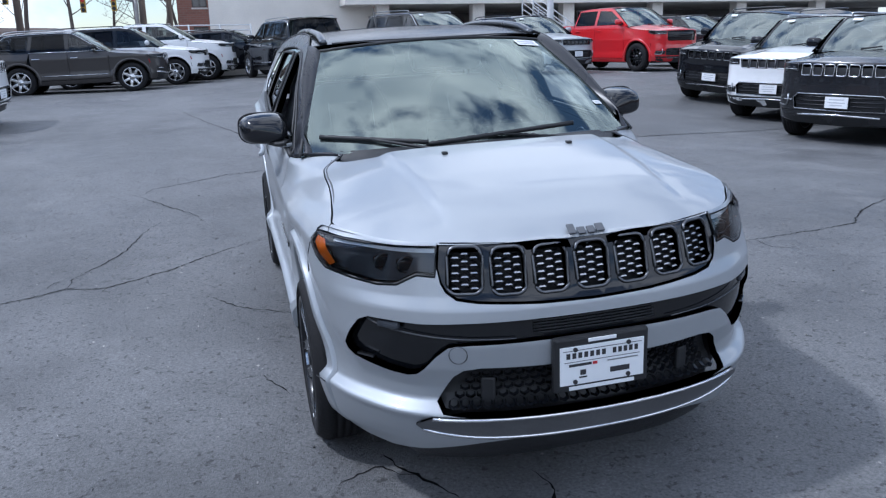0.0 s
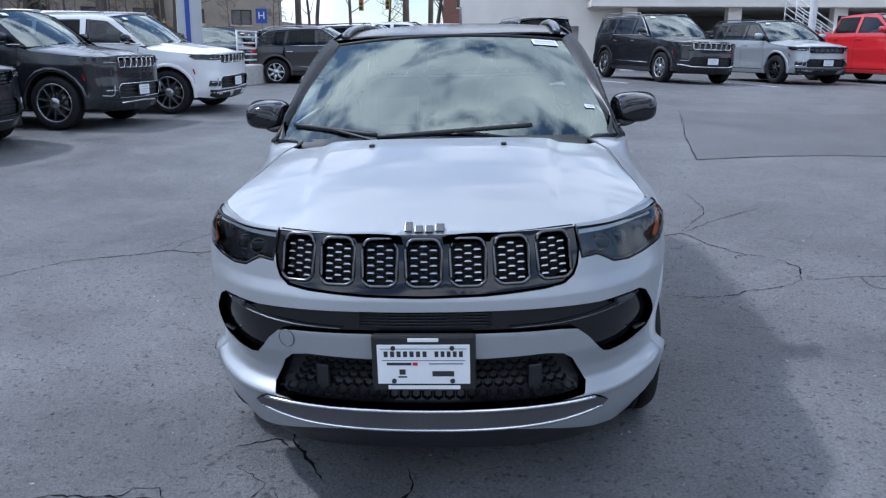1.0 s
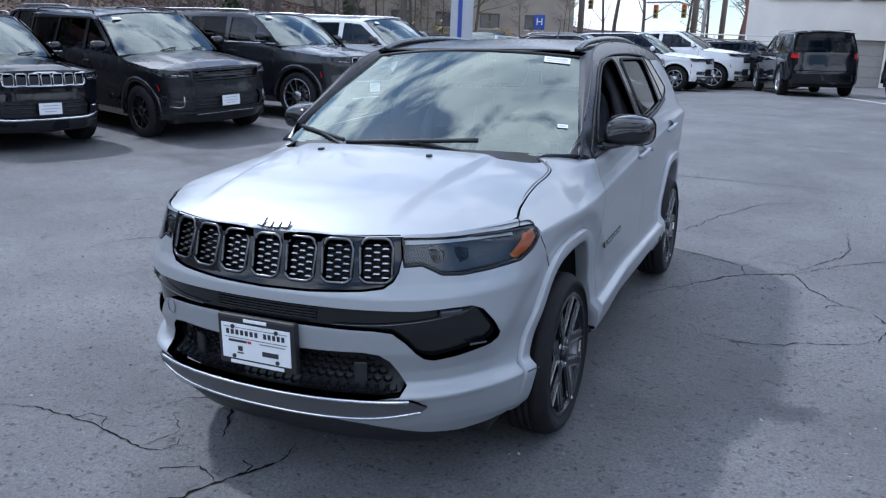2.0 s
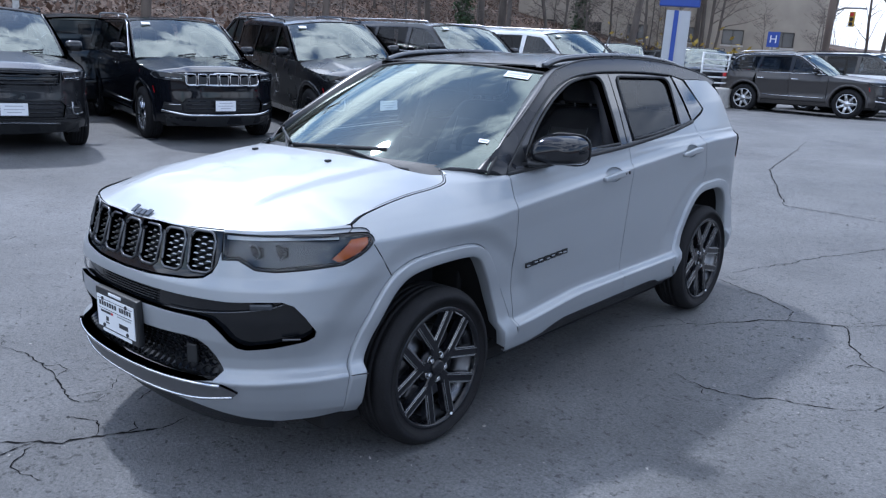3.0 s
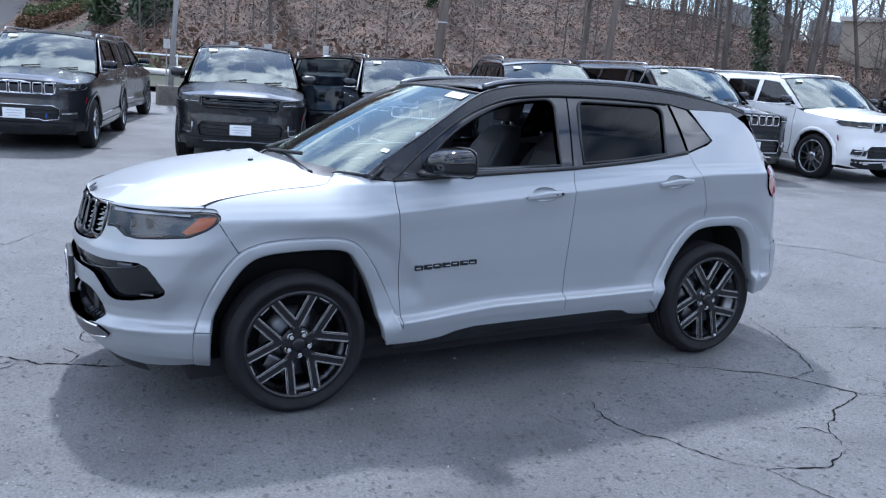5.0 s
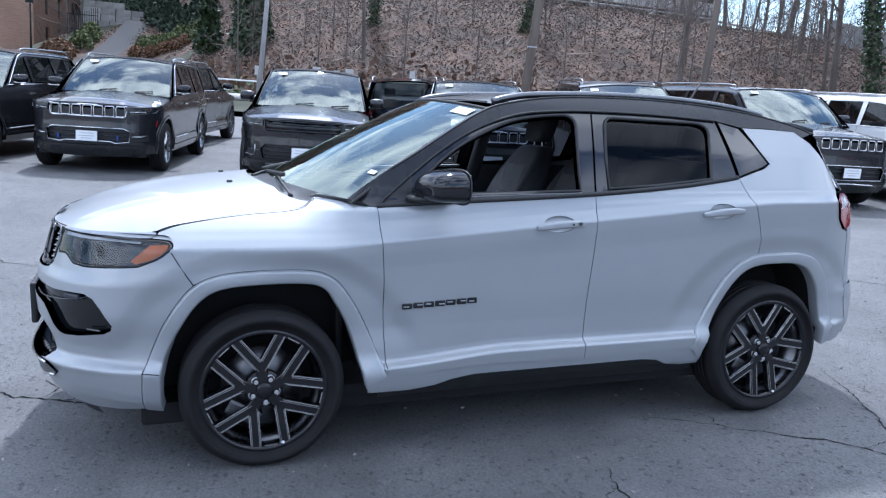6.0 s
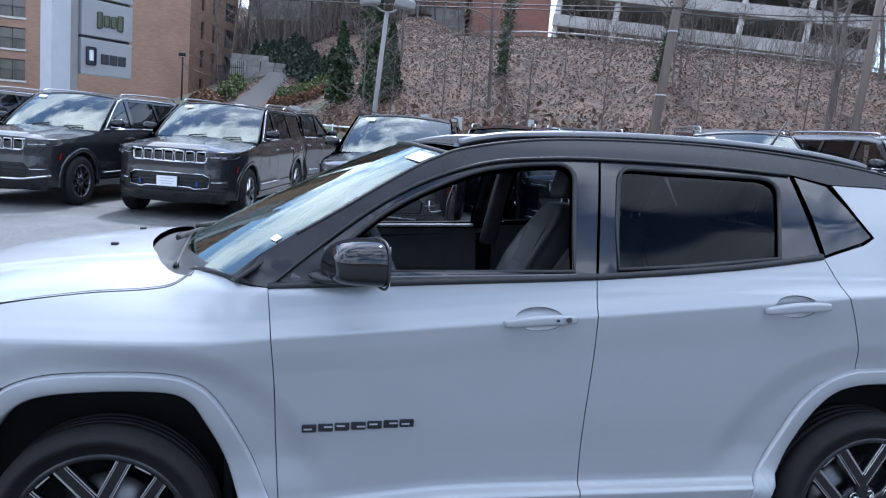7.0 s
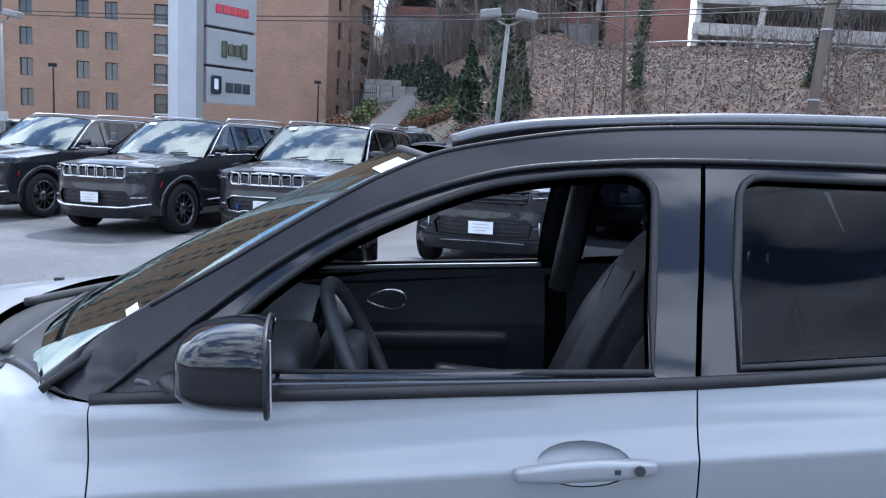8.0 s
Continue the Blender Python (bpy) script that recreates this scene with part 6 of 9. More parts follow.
    for i in range(3):
        zz = 0.53 + 0.055 * i
        part("intake_bar", tube("intake_bar", [sh(X(x), zz, -0.018) for x in np.linspace(-0.57 * W, 0.57 * W, 9)], 0.009, 5), PILLAR_SATIN, V)
    if grille == "chrome" and not box:
        part("grille_frame", tube("grille_frame", [sh(X(x), z, 0.004) for x, z in both(gl)], 0.011, 5, True), CHROME, V)
    if grille != "chrome" or box:
        part("bumper_strip", tube("bumper_strip", [sh(X(x), 0.405 - 0.03 * abs(x), 0.012) for x in np.linspace(-0.55 * W, 0.55 * W, 11)], 0.014, 6), CHROME if grille == "chrome" else GUNMETAL, V)
        for s in (1, -1):
            part("bumper_blade", tube("bumper_blade", [(s * p[0], p[1], p[2]) for p in (sh(X(q * W), z, 0.012) for q, z in ((0.70, 0.66), (0.70, 0.56), (0.715, 0.515), (0.76, 0.50), (0.86, 0.515)))], 0.011, 5), SATIN, V)
    elif not blue:
        part("bumper_strip", tube("bumper_strip", [sh(X(x), 0.435 + 0.05 * smooth01(abs(x), 0.5 * W, 0.86 * W), 0.014) for x in np.linspace(-0.86 * W, 0.86 * W, 19)], 0.018, 6), CHROME, V)
    panel("skid_plate", [(X(x), z) for x, z in both([(0, 0.435), (0.72 * W, 0.44), (0.84 * W, 0.45), (0.84 * W, 0.33), (0.62 * W, 0.27), (0, 0.25)])], lambda a, z: sh(a, z, 0.006), PLASTIC, V, 0.12, 0.01)
    if grille == "chrome" and box:
        part("intake_trim", tube("intake_trim", [sh(X(x), z, 0.006) for x, z in both(intake)], 0.008, 5, True), CHROME, V)
    if blue:
        for s in (1, -1):
            p = sh(X(s * 0.44 * W), 0.55, -0.02)
            part("tow_hook", box_bm(0.028, 0.05, 0.07, p, 0.010), mat("blue_hook", (0.015, 0.06, 0.28), 0.35) if "blue_hook" not in bpy.data.materials else bpy.data.materials["blue_hook"], V, "blue tow hook")
        part("intake_trim", tube("intake_trim", [sh(X(x), z, 0.006) for x, z in both(intake)], 0.010, 5, True), CHROME, V)
    if plate:
        p = sh(0, 0.575, 0.0)
        pb = part("plate_holder", box_bm(0.31, 0.03, 0.165, (0, p[1] - 0.012, 0.575), 0.006), PLASTIC, V)
        pl = part("plate", box_bm(0.305, 0.006, 0.15, (0, p[1] - 0.029, 0.575), 0.001), PAPER, pb)
        for zz, ww in ((0.615, 0.20), (0.575, 0.23), (0.54, 0.16)):
            part("bar", box_bm(ww, 0.002, 0.010, (0, p[1] - 0.033, zz)), bpy.data.materials["grey_print"], pl)

    # bonnet, screens, roof
    def bon(x, y):
        k = abs(x) / W
        t = smooth01(y, yf, yf + 0.45)
        return (x, y, hood_z - 0.075 + 0.075 * t + (belt + 0.01 - hood_z) * smooth01(y, yf + 0.1, ws_y + 0.15) - 0.035 * k ** 2 - 0.06 * k ** 4 + 0.018 * (1 - smooth01(abs(x), 0.40 * W, 0.52 * W)) * t)
    hw = [(sh(X(q * W), hl, -0.004)) for q in (0.0, 0.3, 0.5, 0.65, 0.78)]
    hh = [(p[0], p[1]) for p in hw] + [(sh(A(y), hl + 0.02)[0] - 0.010, y) for y in (yf + 0.42, yf + 0.6, -0.1, 0.15, 0.35)] + [(0.84 * W, ws_y + 0.10), (0.5 * W, ws_y - 0.02), (0, ws_y - 0.06)]
    panel("bonnet", both(hh), bon, paint, V, st, 0.04)
    panel("bonnet_badge", [(-0.10, yf + 0.10), (0.10, yf + 0.10), (0.10, yf + 0.125), (-0.10, yf + 0.125)], lambda x, y: (x, y, bon(x, y)[2] + 0.006), SATIN, V, 0.1, 0.01)
    bw = W - 0.05
    tw = W - 0.25 + 0.05 * box
    ty = ws_y + 0.82 - 0.18 * box

    def scr(s, t):
        b = Vector((bw * 0.94 * s, ws_y - 0.05 + 0.17 * s * s, bz + 0.005 - 0.03 * s * s))
        u = Vector((tw * s, ty + 0.07 * s * s, Hh - 0.035 - 0.05 * s * s))
        p = b.lerp(u, t)
        k = 0.03 * 4 * t * (1 - t)
        return (p.x, p.y - 0.6 * k, p.z + 0.8 * k)
    panel("windscreen", [(-1, 0), (1, 0), (1, 1), (-1, 1)], scr, GLASS_CAR, V, 0.2, 0.0)
    part("windscreen_seal", tube("windscreen_seal", [scr(-1, t) for t in np.linspace(0, 1, 6)] + [scr(q, 1.0) for q in np.linspace(-1, 1, 9)] + [scr(1, t) for t in np.linspace(1, 0, 6)], 0.016, 6), PILLAR, V)
    for x0 in (-0.25, 0.35):
        p0, p1 = scr(x0 / bw, 0.02), scr((x0 + 0.30) / bw, 0.07)
        part("wiper", tube("wiper", [(p0[0], p0[1] - 0.02, p0[2] + 0.015), (p1[0], p1[1] - 0.02, p1[2] + 0.015)], 0.012, 5), PLASTIC, V)
    p = Vector(scr(-0.70, 0.86))
    part("sticker", box_bm(0.14, 0.07, 0.002, p + Vector((0, -0.02, 0.015)), rot=(32, 0, 0)), PAPER, V)
    ce = cab_end - (0.06 if kind == "pickup" else 0.28 - 0.08 * box)

    def rf(x, y):
        k = abs(x) / tw
        e = smooth01(y, ty - 0.02, ty + 0.45) * 0.035 + 0.0
        return (x, y, Hh - 0.035 + e - 0.05 * k * k - 0.05 * smooth01(y, ce - 0.7, ce))
    rh = [(0, ty), (tw * 0.6, ty + 0.03), (tw, ty + 0.07), (tw + 0.015, ty + 0.35), (tw + 0.015, ce - 0.4), (tw, ce), (0, ce + 0.05)]
    panel("roof", both(rh), rf, roof_mat, V, 0.12, 0.03)
    if hole:
        panel("writing_board", [(-0.1, 0.1), (0.1, 0.1), (0.1, 0.2), (-0.1, 0.2)], lambda x, y: scr(x * 3, y * 3), PAPER, V, 0.1, 0.004)
    # rear
    E_ = sh.S[-1]
    if kind == "pickup":
        for s in (1, -1):
            panel("tailgate_half", [(A(yr - 0.12), 0.5), (E_, 0.5), (E_, bz + 0.05), (A(yr - 0.10), bz + 0.05)], sh, paint, V, 0.15, 0.04, side=s)
        part("cab_back", box_bm(2 * tw + 0.15, 0.04, Hh - bz - 0.05, (0, cab_end - 0.02, (Hh + bz) / 2 - 0.03), 0.01), BLACK_GLOSS, V)
        part("bed_floor", box_bm(1.7, yr - cab_end - 0.1, 0.05, (0, (yr + cab_end) / 2, 0.75)), PLASTIC, V)
    else:
        for s in (1, -1):
            panel("rear_bumper", [(A(yr - 0.30), 0.35), (E_, 0.35), (E_, 0.68), (A(yr - 0.21), 0.70)], sh, clad or paint, V, 0.15, 0.03, side=s)
            panel("tailgate_half", [(A(yr - 0.20), 0.72), (E_, 0.70), (E_, bz), (A(yr - 0.20), bz)], sh, paint, V, 0.15, 0.03, side=s)
            panel("rear_window", [(A(yr - 0.22), bz + 0.02), (E_, bz + 0.02), (E_, Hh - 0.10), (A(yr - 0.26), Hh - 0.10)], sh, GLASS_DARK, V, 0.15, 0.03, side=s)
    part("underbody", box_bm(W * 1.6, L * 0.9, 0.25, (0, L / 2 - fo, 0.38), 0.02), DARK, V)
    part("rear_bench", box_bm(W * 1.45, 0.45, 0.55, (0, 1.40, bz - 0.12), 0.1, rot=(-15, 0, 0)), LEATHER, V, smooth=True)
    part("dashboard", box_bm(W * 1.6, 0.5, 0.2, (0, ws_y + 0.35, bz - 0.13), 0.08), TRIM_IN, V, smooth=True)
    for x0 in (-0.42, 0.42):
        part("headrest", box_bm(0.26, 0.12, 0.22, (x0, 1.55, bz + 0.28), 0.05), LEATHER, V, smooth=True)
    return V


def park(px_, py_, yaw, fo=0.93):
    """The pose of a car whose front plate stands over (px_, py_) and which faces the compass angle yaw (0 is -y, 90 is +x)."""
    f = Vector((math.sin(radians(yaw)), -math.cos(radians(yaw)), 0))
    o = Vector((px_, py_, 0)) - f * fo
    n = Vector((-(gz(o.x + 0.5, o.y) - gz(o.x - 0.5, o.y)), -(gz(o.x, o.y + 0.5) - gz(o.x, o.y - 0.5)), 1)).normalized()
    t = Vector((0, 0, 1)).rotation_difference(n).to_matrix().to_4x4()
    return Matrix.Translation((o.x, o.y, gz(o.x, o.y))) @ t @ Matrix.Rotation(radians(yaw), 4, "Z")


GCL = dict(L=5.20, W=0.98, Hh=1.80, wb=3.09, hood_z=1.10, belt=1.19, wr=0.39, ws_y=0.56)
WAG = dict(L=5.30, W=1.01, Hh=1.82, wb=3.02, hood_z=1.15, belt=1.25, wr=0.40, rim_r=0.29, box=0.7)
Y1 = 73
vehicle("dark_suv", park(-7.60, 1.57, 76), DKGREY_PAINT, "dark grey SUV with blacked-out grille and roof rails", **GCL, grille="bars", rim_mat=RIM_BLACK)
vehicle("dark_suv", park(-7.50, 4.52, 76), BLACK_PAINT, "black SUV with chrome grille and white plate", **GCL, rim_mat=GUNMETAL, edge=CHROME)
vehicle("dark_suv", park(-6.3, 6.75, Y1), DKGREY_PAINT, "dark grey SUV with black wheels", **GCL, grille="bars", rim_mat=RIM_BLACK)
vehicle("large_suv", park(-5.45, 9.6, 85), GREY_PAINT, "dark grey boxy SUV with chrome trim", **WAG, rim_mat=SATIN, edge=CHROME)
vehicle("large_suv", park(-4.75, 12.35, 85), WHITE_PAINT, "white boxy SUV with chrome grille", **WAG, rim_mat=SATIN, edge=CHROME)
vehicle("dark_suv", park(-9.15, -1.40, 77), GREY_PAINT, "dark grey SUV with blue tow hooks", **GCL, rim_mat=GUNMETAL, edge=CHROME, blue=True)
vehicle("dark_suv", park(-9.75, -4.08, 73), GREY_PAINT, "dark grey SUV with chrome lower bumper trim", **GCL, rim_mat=GUNMETAL, edge=CHROME)
vehicle("dark_suv", park(-11.2, -6.95, 73), GREY_PAINT, "grey SUV in the parked row", **GCL, rim_mat=GUNMETAL, edge=CHROME)
# far row
vehicle("brown_suv", park(-2.45, 21.6, 89), BROWN_PAINT, "brown grey SUV seen from its side", L=4.65, W=0.94, Hh=1.68, wb=2.80, hood_z=1.02, belt=1.10, wr=0.38, spokes=7, ws_y=0.52)
vehicle("white_suv", park(-1.35, 24.0, 84), WHITE_PAINT, "white SUV behind a brown one", L=5.1, W=0.96, Hh=1.80, wb=3.04, grille="bars", spokes=7)
vehicle("white_pickup", park(-0.45, 26.4, 84), WHITE_PAINT, "white pickup truck with dark cab glass", L=5.9, W=1.02, Hh=1.94, wb=3.67, hood_z=1.23, belt=1.34, wr=0.42, rim_r=0.28, kind="pickup", grille="bars", spokes=7, roof_mat=GREY_PAINT)
vehicle("dark_suv", park(1.7, 28.0, 80), BLACK_PAINT, "black compact SUV by the garage door", L=4.4, W=0.94, Hh=1.66, wb=2.64, rim_mat=RIM_BLACK, grille="bars")
vehicle("dark_suv", park(5.75, 18.1, 20), GREY_PAINT, "dark grey SUV with chrome grille and bright wheels", **GCL, spokes=7)
vehicle("dark_suv", park(0.55, 26.5, -165), BLACK_PAINT, "black SUV parked tail out beside the building", **GCL, spokes=7)
vehicle("silver_parked_suv", park(9.1, 19.3, 18), LTSILVER_PAINT, "light silver SUV with black grille", L=4.82, W=0.97, Hh=1.74, wb=2.92, grille="black", rim_mat=RIM_BLACK, edge=ALLOY)
vehicle("red_pickup", park(12.3, 18.9, 16), RED_PAINT, "red crew cab pickup truck with black grille", L=5.9, W=1.02, Hh=1.96, wb=3.67, hood_z=1.25, belt=1.36, wr=0.42, rim_r=0.28, kind="pickup", grille="bars", rim_mat=RIM_BLACK, edge=ALLOY)
vehicle("grey_suv", park(15.3, 20.2, 14), GREY_PAINT, "grey SUV beside the red pickup", L=4.9, W=0.97, Hh=1.72, wb=2.95, grille="bars")
vehicle("grey_suv", park(18.6, 22.0, 10), DKGREY_PAINT, "dark SUV in front of the beige building", L=4.9, W=0.97, Hh=1.72, wb=2.95, grille="bars")
# right-hand row
vehicle("large_suv", park(6.9, 6.1, -62), GREY_PAINT, "grey boxy SUV with chrome grille rings", **WAG, rim_mat=SATIN, edge=CHROME)
vehicle("large_suv", park(7.9, 8.9, -62), WHITE_PAINT, "white boxy SUV with dark lower bumper", **WAG, rim_mat=SATIN, edge=CHROME)
vehicle("large_suv", park(8.6, 11.8, -62), BLACK_PAINT, "black boxy SUV with black grille", **WAG, grille="black", rim_mat=RIM_BLACK)
# second row, tails towards the first
vehicle("dark_suv", park(-16.4, 5.85, Y1 - 180), BLACK_PAINT, "black SUV with red tail lamps behind the first row", **GCL, rim_mat=GUNMETAL)
vehicle("dark_suv", park(-18.4, 0.75, Y1 - 180), DKGREY_PAINT, "dark SUV standing tail to tail with the row", **GCL, rim_mat=GUNMETAL)
vehicle("white_suv", park(-14.6, 9.6, Y1 - 180), GREY_PAINT, "grey SUV behind the first row", **GCL, rim_mat=GUNMETAL)
# beyond the low fence
vehicle("dark_suv", park(-8.2, 22.6, 30), DKGREY_PAINT, "dark SUV with a yellow windscreen note beyond the fence", L=4.82, W=0.97, Hh=1.72, wb=2.92, grille="bars", rim_mat=RIM_BLACK)
vehicle("dark_suv", park(-11.2, 22.4, 30), GREY_PAINT, "dark grey SUV beyond the fence", L=4.82, W=0.97, Hh=1.72, wb=2.92, grille="bars", rim_mat=RIM_BLACK)


# ---- the far setting ----
LITTER = mat("leaf_litter", (0.084, 0.053, 0.038), 0.9, var=0.6, scale=0.5, bump=0.8, bscale=6, var2=0.55, scale2=5.0)
LEAF_A = mat("dead_leaf", (0.135, 0.084, 0.060), 0.85, var=0.5, scale=3.0)
LEAF_B = mat("dead_leaf_dark", (0.060, 0.042, 0.033), 0.9, var=0.4, scale=3.0)
BARK = mat("bark", (0.115, 0.098, 0.086), 0.9, var=0.35, scale=4.0, bump=0.6, bscale=25, stretch=(1, 1, 0.2))
TWIG = mat("twig", (0.125, 0.103, 0.090), 0.9, var=0.3, scale=2.0)
IVY = mat("ivy_leaf", (0.030, 0.055, 0.020), 0.6, var=0.5, scale=5.0)
CONIFER = mat("conifer_green", (0.030, 0.048, 0.028), 0.7, var=0.5, scale=4.0)
SHRUB = mat("shrub_green", (0.088, 0.105, 0.035), 0.7, var=0.5, scale=5.0)
RUSSET = mat("russet_shrub", (0.135, 0.072, 0.036), 0.75, var=0.4, scale=5.0)
GOLD = mat("yellow_bloom", (0.42, 0.30, 0.05), 0.75, var=0.4, scale=5.0)
GRASS = mat("lawn", (0.038, 0.043, 0.024), 0.9, var=0.35, scale=1.5, bump=0.5, bscale=40)
CONCRETE = mat("concrete", (0.58, 0.555, 0.52), 0.85, var=0.2, scale=0.8, bump=0.2, bscale=20, var2=0.1, scale2=9)
DARK_CONCRETE = mat("weathered_concrete", (0.13, 0.115, 0.10), 0.9, var=0.3, scale=3, bump=0.3, bscale=30, var2=0.2, scale2=14)
VERGE = mat("verge_grass", (0.052, 0.080, 0.030), 0.9, var=0.35, scale=1.5, bump=0.5, bscale=40, var2=0.3, scale2=20)
STUCCO = mat("beige_stucco", (0.79, 0.75, 0.69), 0.85, var=0.10, scale=0.6, bump=0.25, bscale=70, var2=0.06, scale2=25)
TAN = mat("tan_stucco", (0.40, 0.35, 0.29), 0.85, var=0.15, scale=0.6, bump=0.2, bscale=60)
GARAGE_GREY = mat("garage_concrete", (0.40, 0.385, 0.365), 0.85, var=0.2, scale=0.8, bump=0.2, bscale=20, var2=0.12, scale2=6)
STONE = mat("grey_stone", (0.19, 0.182, 0.17), 0.9, var=0.3, scale=2.0, bump=0.5, bscale=12, per_object=0.2)
WOODPOLE = mat("weathered_pole", (0.16, 0.13, 0.11), 0.85, var=0.3, scale=3.0, bump=0.4, bscale=30, stretch=(1, 1, 0.15))
STEEL_GREY = mat("painted_steel_grey", (0.24, 0.235, 0.23), 0.45, var=0.08, scale=2.0)
STEEL_LIGHT = mat("painted_steel_light", (0.44, 0.46, 0.49), 0.4, var=0.06, scale=2.0)
WHITE_STEEL = mat("white_painted_steel", (0.66, 0.67, 0.68), 0.5, var=0.08, scale=6.0)
SIGN_FACE = mat("sign_face_grey", (0.29, 0.30, 0.31), 0.35, var=0.06, scale=1.0)
SIGN_BLUE = mat("sign_blue", (0.02, 0.06, 0.32), 0.4, var=0.05)
SIGN_GREEN = mat("sign_green", (0.085, 0.095, 0.062), 0.5, var=0.05)
SIGN_RED = mat("sign_red", (0.50, 0.03, 0.05), 0.5, var=0.05)
SIGN_NAVY = mat("sign_navy", (0.020, 0.024, 0.036), 0.5, var=0.05)
WIN_DARK = mat("dark_window", (0.05, 0.05, 0.052), 0.08, coat=0.5, var=0.3, scale=0.7)
WIN_FRAME = mat("bronze_frame", (0.05, 0.042, 0.036), 0.5, var=0.1)
# grey with the shade of inner walls and door grooves put into its colour
SHADE_IN = mat("shade_grey", (0.26, 0.25, 0.24), 0.9, var=0.3, scale=0.5)
PATH_GREY = mat("path_grey", (0.040, 0.040, 0.043), 0.85, var=0.15, scale=1.0)
LINE_WHITE = mat("road_paint", (0.60, 0.61, 0.62), 0.7, var=0.25, scale=4.0, var2=0.15, scale2=30)
CRACK = mat("crack_dark", (0.007, 0.007, 0.008), 1.0, var=0.2, spec=0.1)
SIGNAL_YELLOW = mat("signal_yellow", (0.45, 0.28, 0.03), 0.5, var=0.1)
SIGNAL_RED = mat("signal_red", (0.5, 0.03, 0.02), 0.4, var=0.1)


def brick_mat(name, c1, c2, mortar):
    m = mat(name, c1, 0.85, var=0.12, scale=0.4)
    n, l = m.node_tree.nodes, m.node_tree.links
    co = n.new("ShaderNodeTexCoord")
    sp = n.new("ShaderNodeSeparateXYZ")
    ad = n.new("ShaderNodeMath")
    cb = n.new("ShaderNodeCombineXYZ")
    br = n.new("ShaderNodeTexBrick")
    br.inputs["Color1"].default_value, br.inputs["Color2"].default_value, br.inputs["Mortar"].default_value = (*c1, 1), (*c2, 1), (*mortar, 1)
    br.inputs["Scale"].default_value = 1.0
    br.inputs["Brick Width"].default_value, br.inputs["Row Height"].default_value, br.inputs["Mortar Size"].default_value = 0.42, 0.15, 0.016
    l.new(co.outputs["Object"], sp.inputs[0])
    l.new(sp.outputs[0], ad.inputs[0])
    l.new(sp.outputs[1], ad.inputs[1])
    l.new(ad.outputs[0], cb.inputs[0])
    l.new(sp.outputs[2], cb.inputs[1])
    l.new(cb.outputs[0], br.inputs["Vector"])
    hs = [q for q in n if q.type == "HUE_SAT"][0]
    l.new(br.outputs["Color"], hs.inputs["Color"])
    return m


BRICK = brick_mat("orange_brick", (0.355, 0.215, 0.148), (0.300, 0.178, 0.120), (0.33, 0.24, 0.185))
BRICK_RED = brick_mat("red_brick", (0.27, 0.115, 0.085), (0.22, 0.095, 0.07), (0.24, 0.16, 0.13))

HILL0, HDIR, HNOR = Vector((-36, 0, 0)), Vector((0.424, 0.905, 0)), Vector((-0.905, 0.424, 0))


def hill_h(q, s):
    """Height of the bank: q along its foot, s up the slope."""
    top = float(np.interp(q, [-70, -23.5, -20, -15, 10, 30, 45, 90], [0.0, 0.0, 4.5, 8.6, 9.0, 7.9, 6.0, 4.2]))
    cove = 22.0 * (1 - smooth01(q, -12, 1))
    lawn = 4.0 * smooth01(s, 4, 38) * (1 - smooth01(q, -9, 1)) * smooth01(q, -27, -19)
    lawn += 17.0 * smooth01(s, 37, 80) * (1 - smooth01(q, -16, -8))
    return 0.25 + lawn + top * smooth01(s - cove, -4, 31) + 0.35 * noise.noise(Vector((q * 0.15, s * 0.15, 3))) * smooth01(s, 0, 8)


def hill_pt(q, s, dz=0.0):
    p = HILL0 + HDIR * q + HNOR * s
    return Vector((p.x, p.y, hill_h(q, s) + dz))


hq_, hs_ = np.linspace(-70, 110, 91), np.concatenate([np.linspace(-2, 34, 25), np.linspace(40, 140, 6)])
tagged(part("hillside", pydata("hillside", [hill_pt(q, s) if s > -1.9 else hill_pt(q, s, -0.6) for q in hq_ for s in hs_], [(i * 31 + k, i * 31 + k + 1, (i + 1) * 31 + k + 1, (i + 1) * 31 + k) for i in range(90) for k in range(30)], True), LITTER), "steep bank covered with brown fallen leaves", "hillside", kind="structure")


def scatter(name, n, place, size, material, seed, label, category, flat=0.5):
    """Very many small leaf-like faces as one object."""
    r = random.Random(seed)
    v, f = [], []
    for _ in range(n):
        c = place(r)
        if c is None:
            continue
        s = size * r.uniform(0.5, 1.5)
        a = Vector((r.gauss(0, 1), r.gauss(0, 1), r.gauss(0, flat))).normalized()
        b = a.cross(Vector((r.gauss(0, 1), r.gauss(0, 1), r.gauss(0, 1)))).normalized()
        o = len(v)
        v += [c - a * s, c + b * s * 0.5, c + a * s, c - b * s * 0.5]
        f.append((o, o + 1, o + 2, o + 3))
    return tagged(part(name, pydata(name, v, f), material), label, category, kind="stuff")


def on_bank(q, s, dz):
    """A place on the leafy part of the bank, clear of the garden."""
    return hill_pt(q, s, dz) if s > 24 * (1 - smooth01(q, -12, 1)) - 1 else None


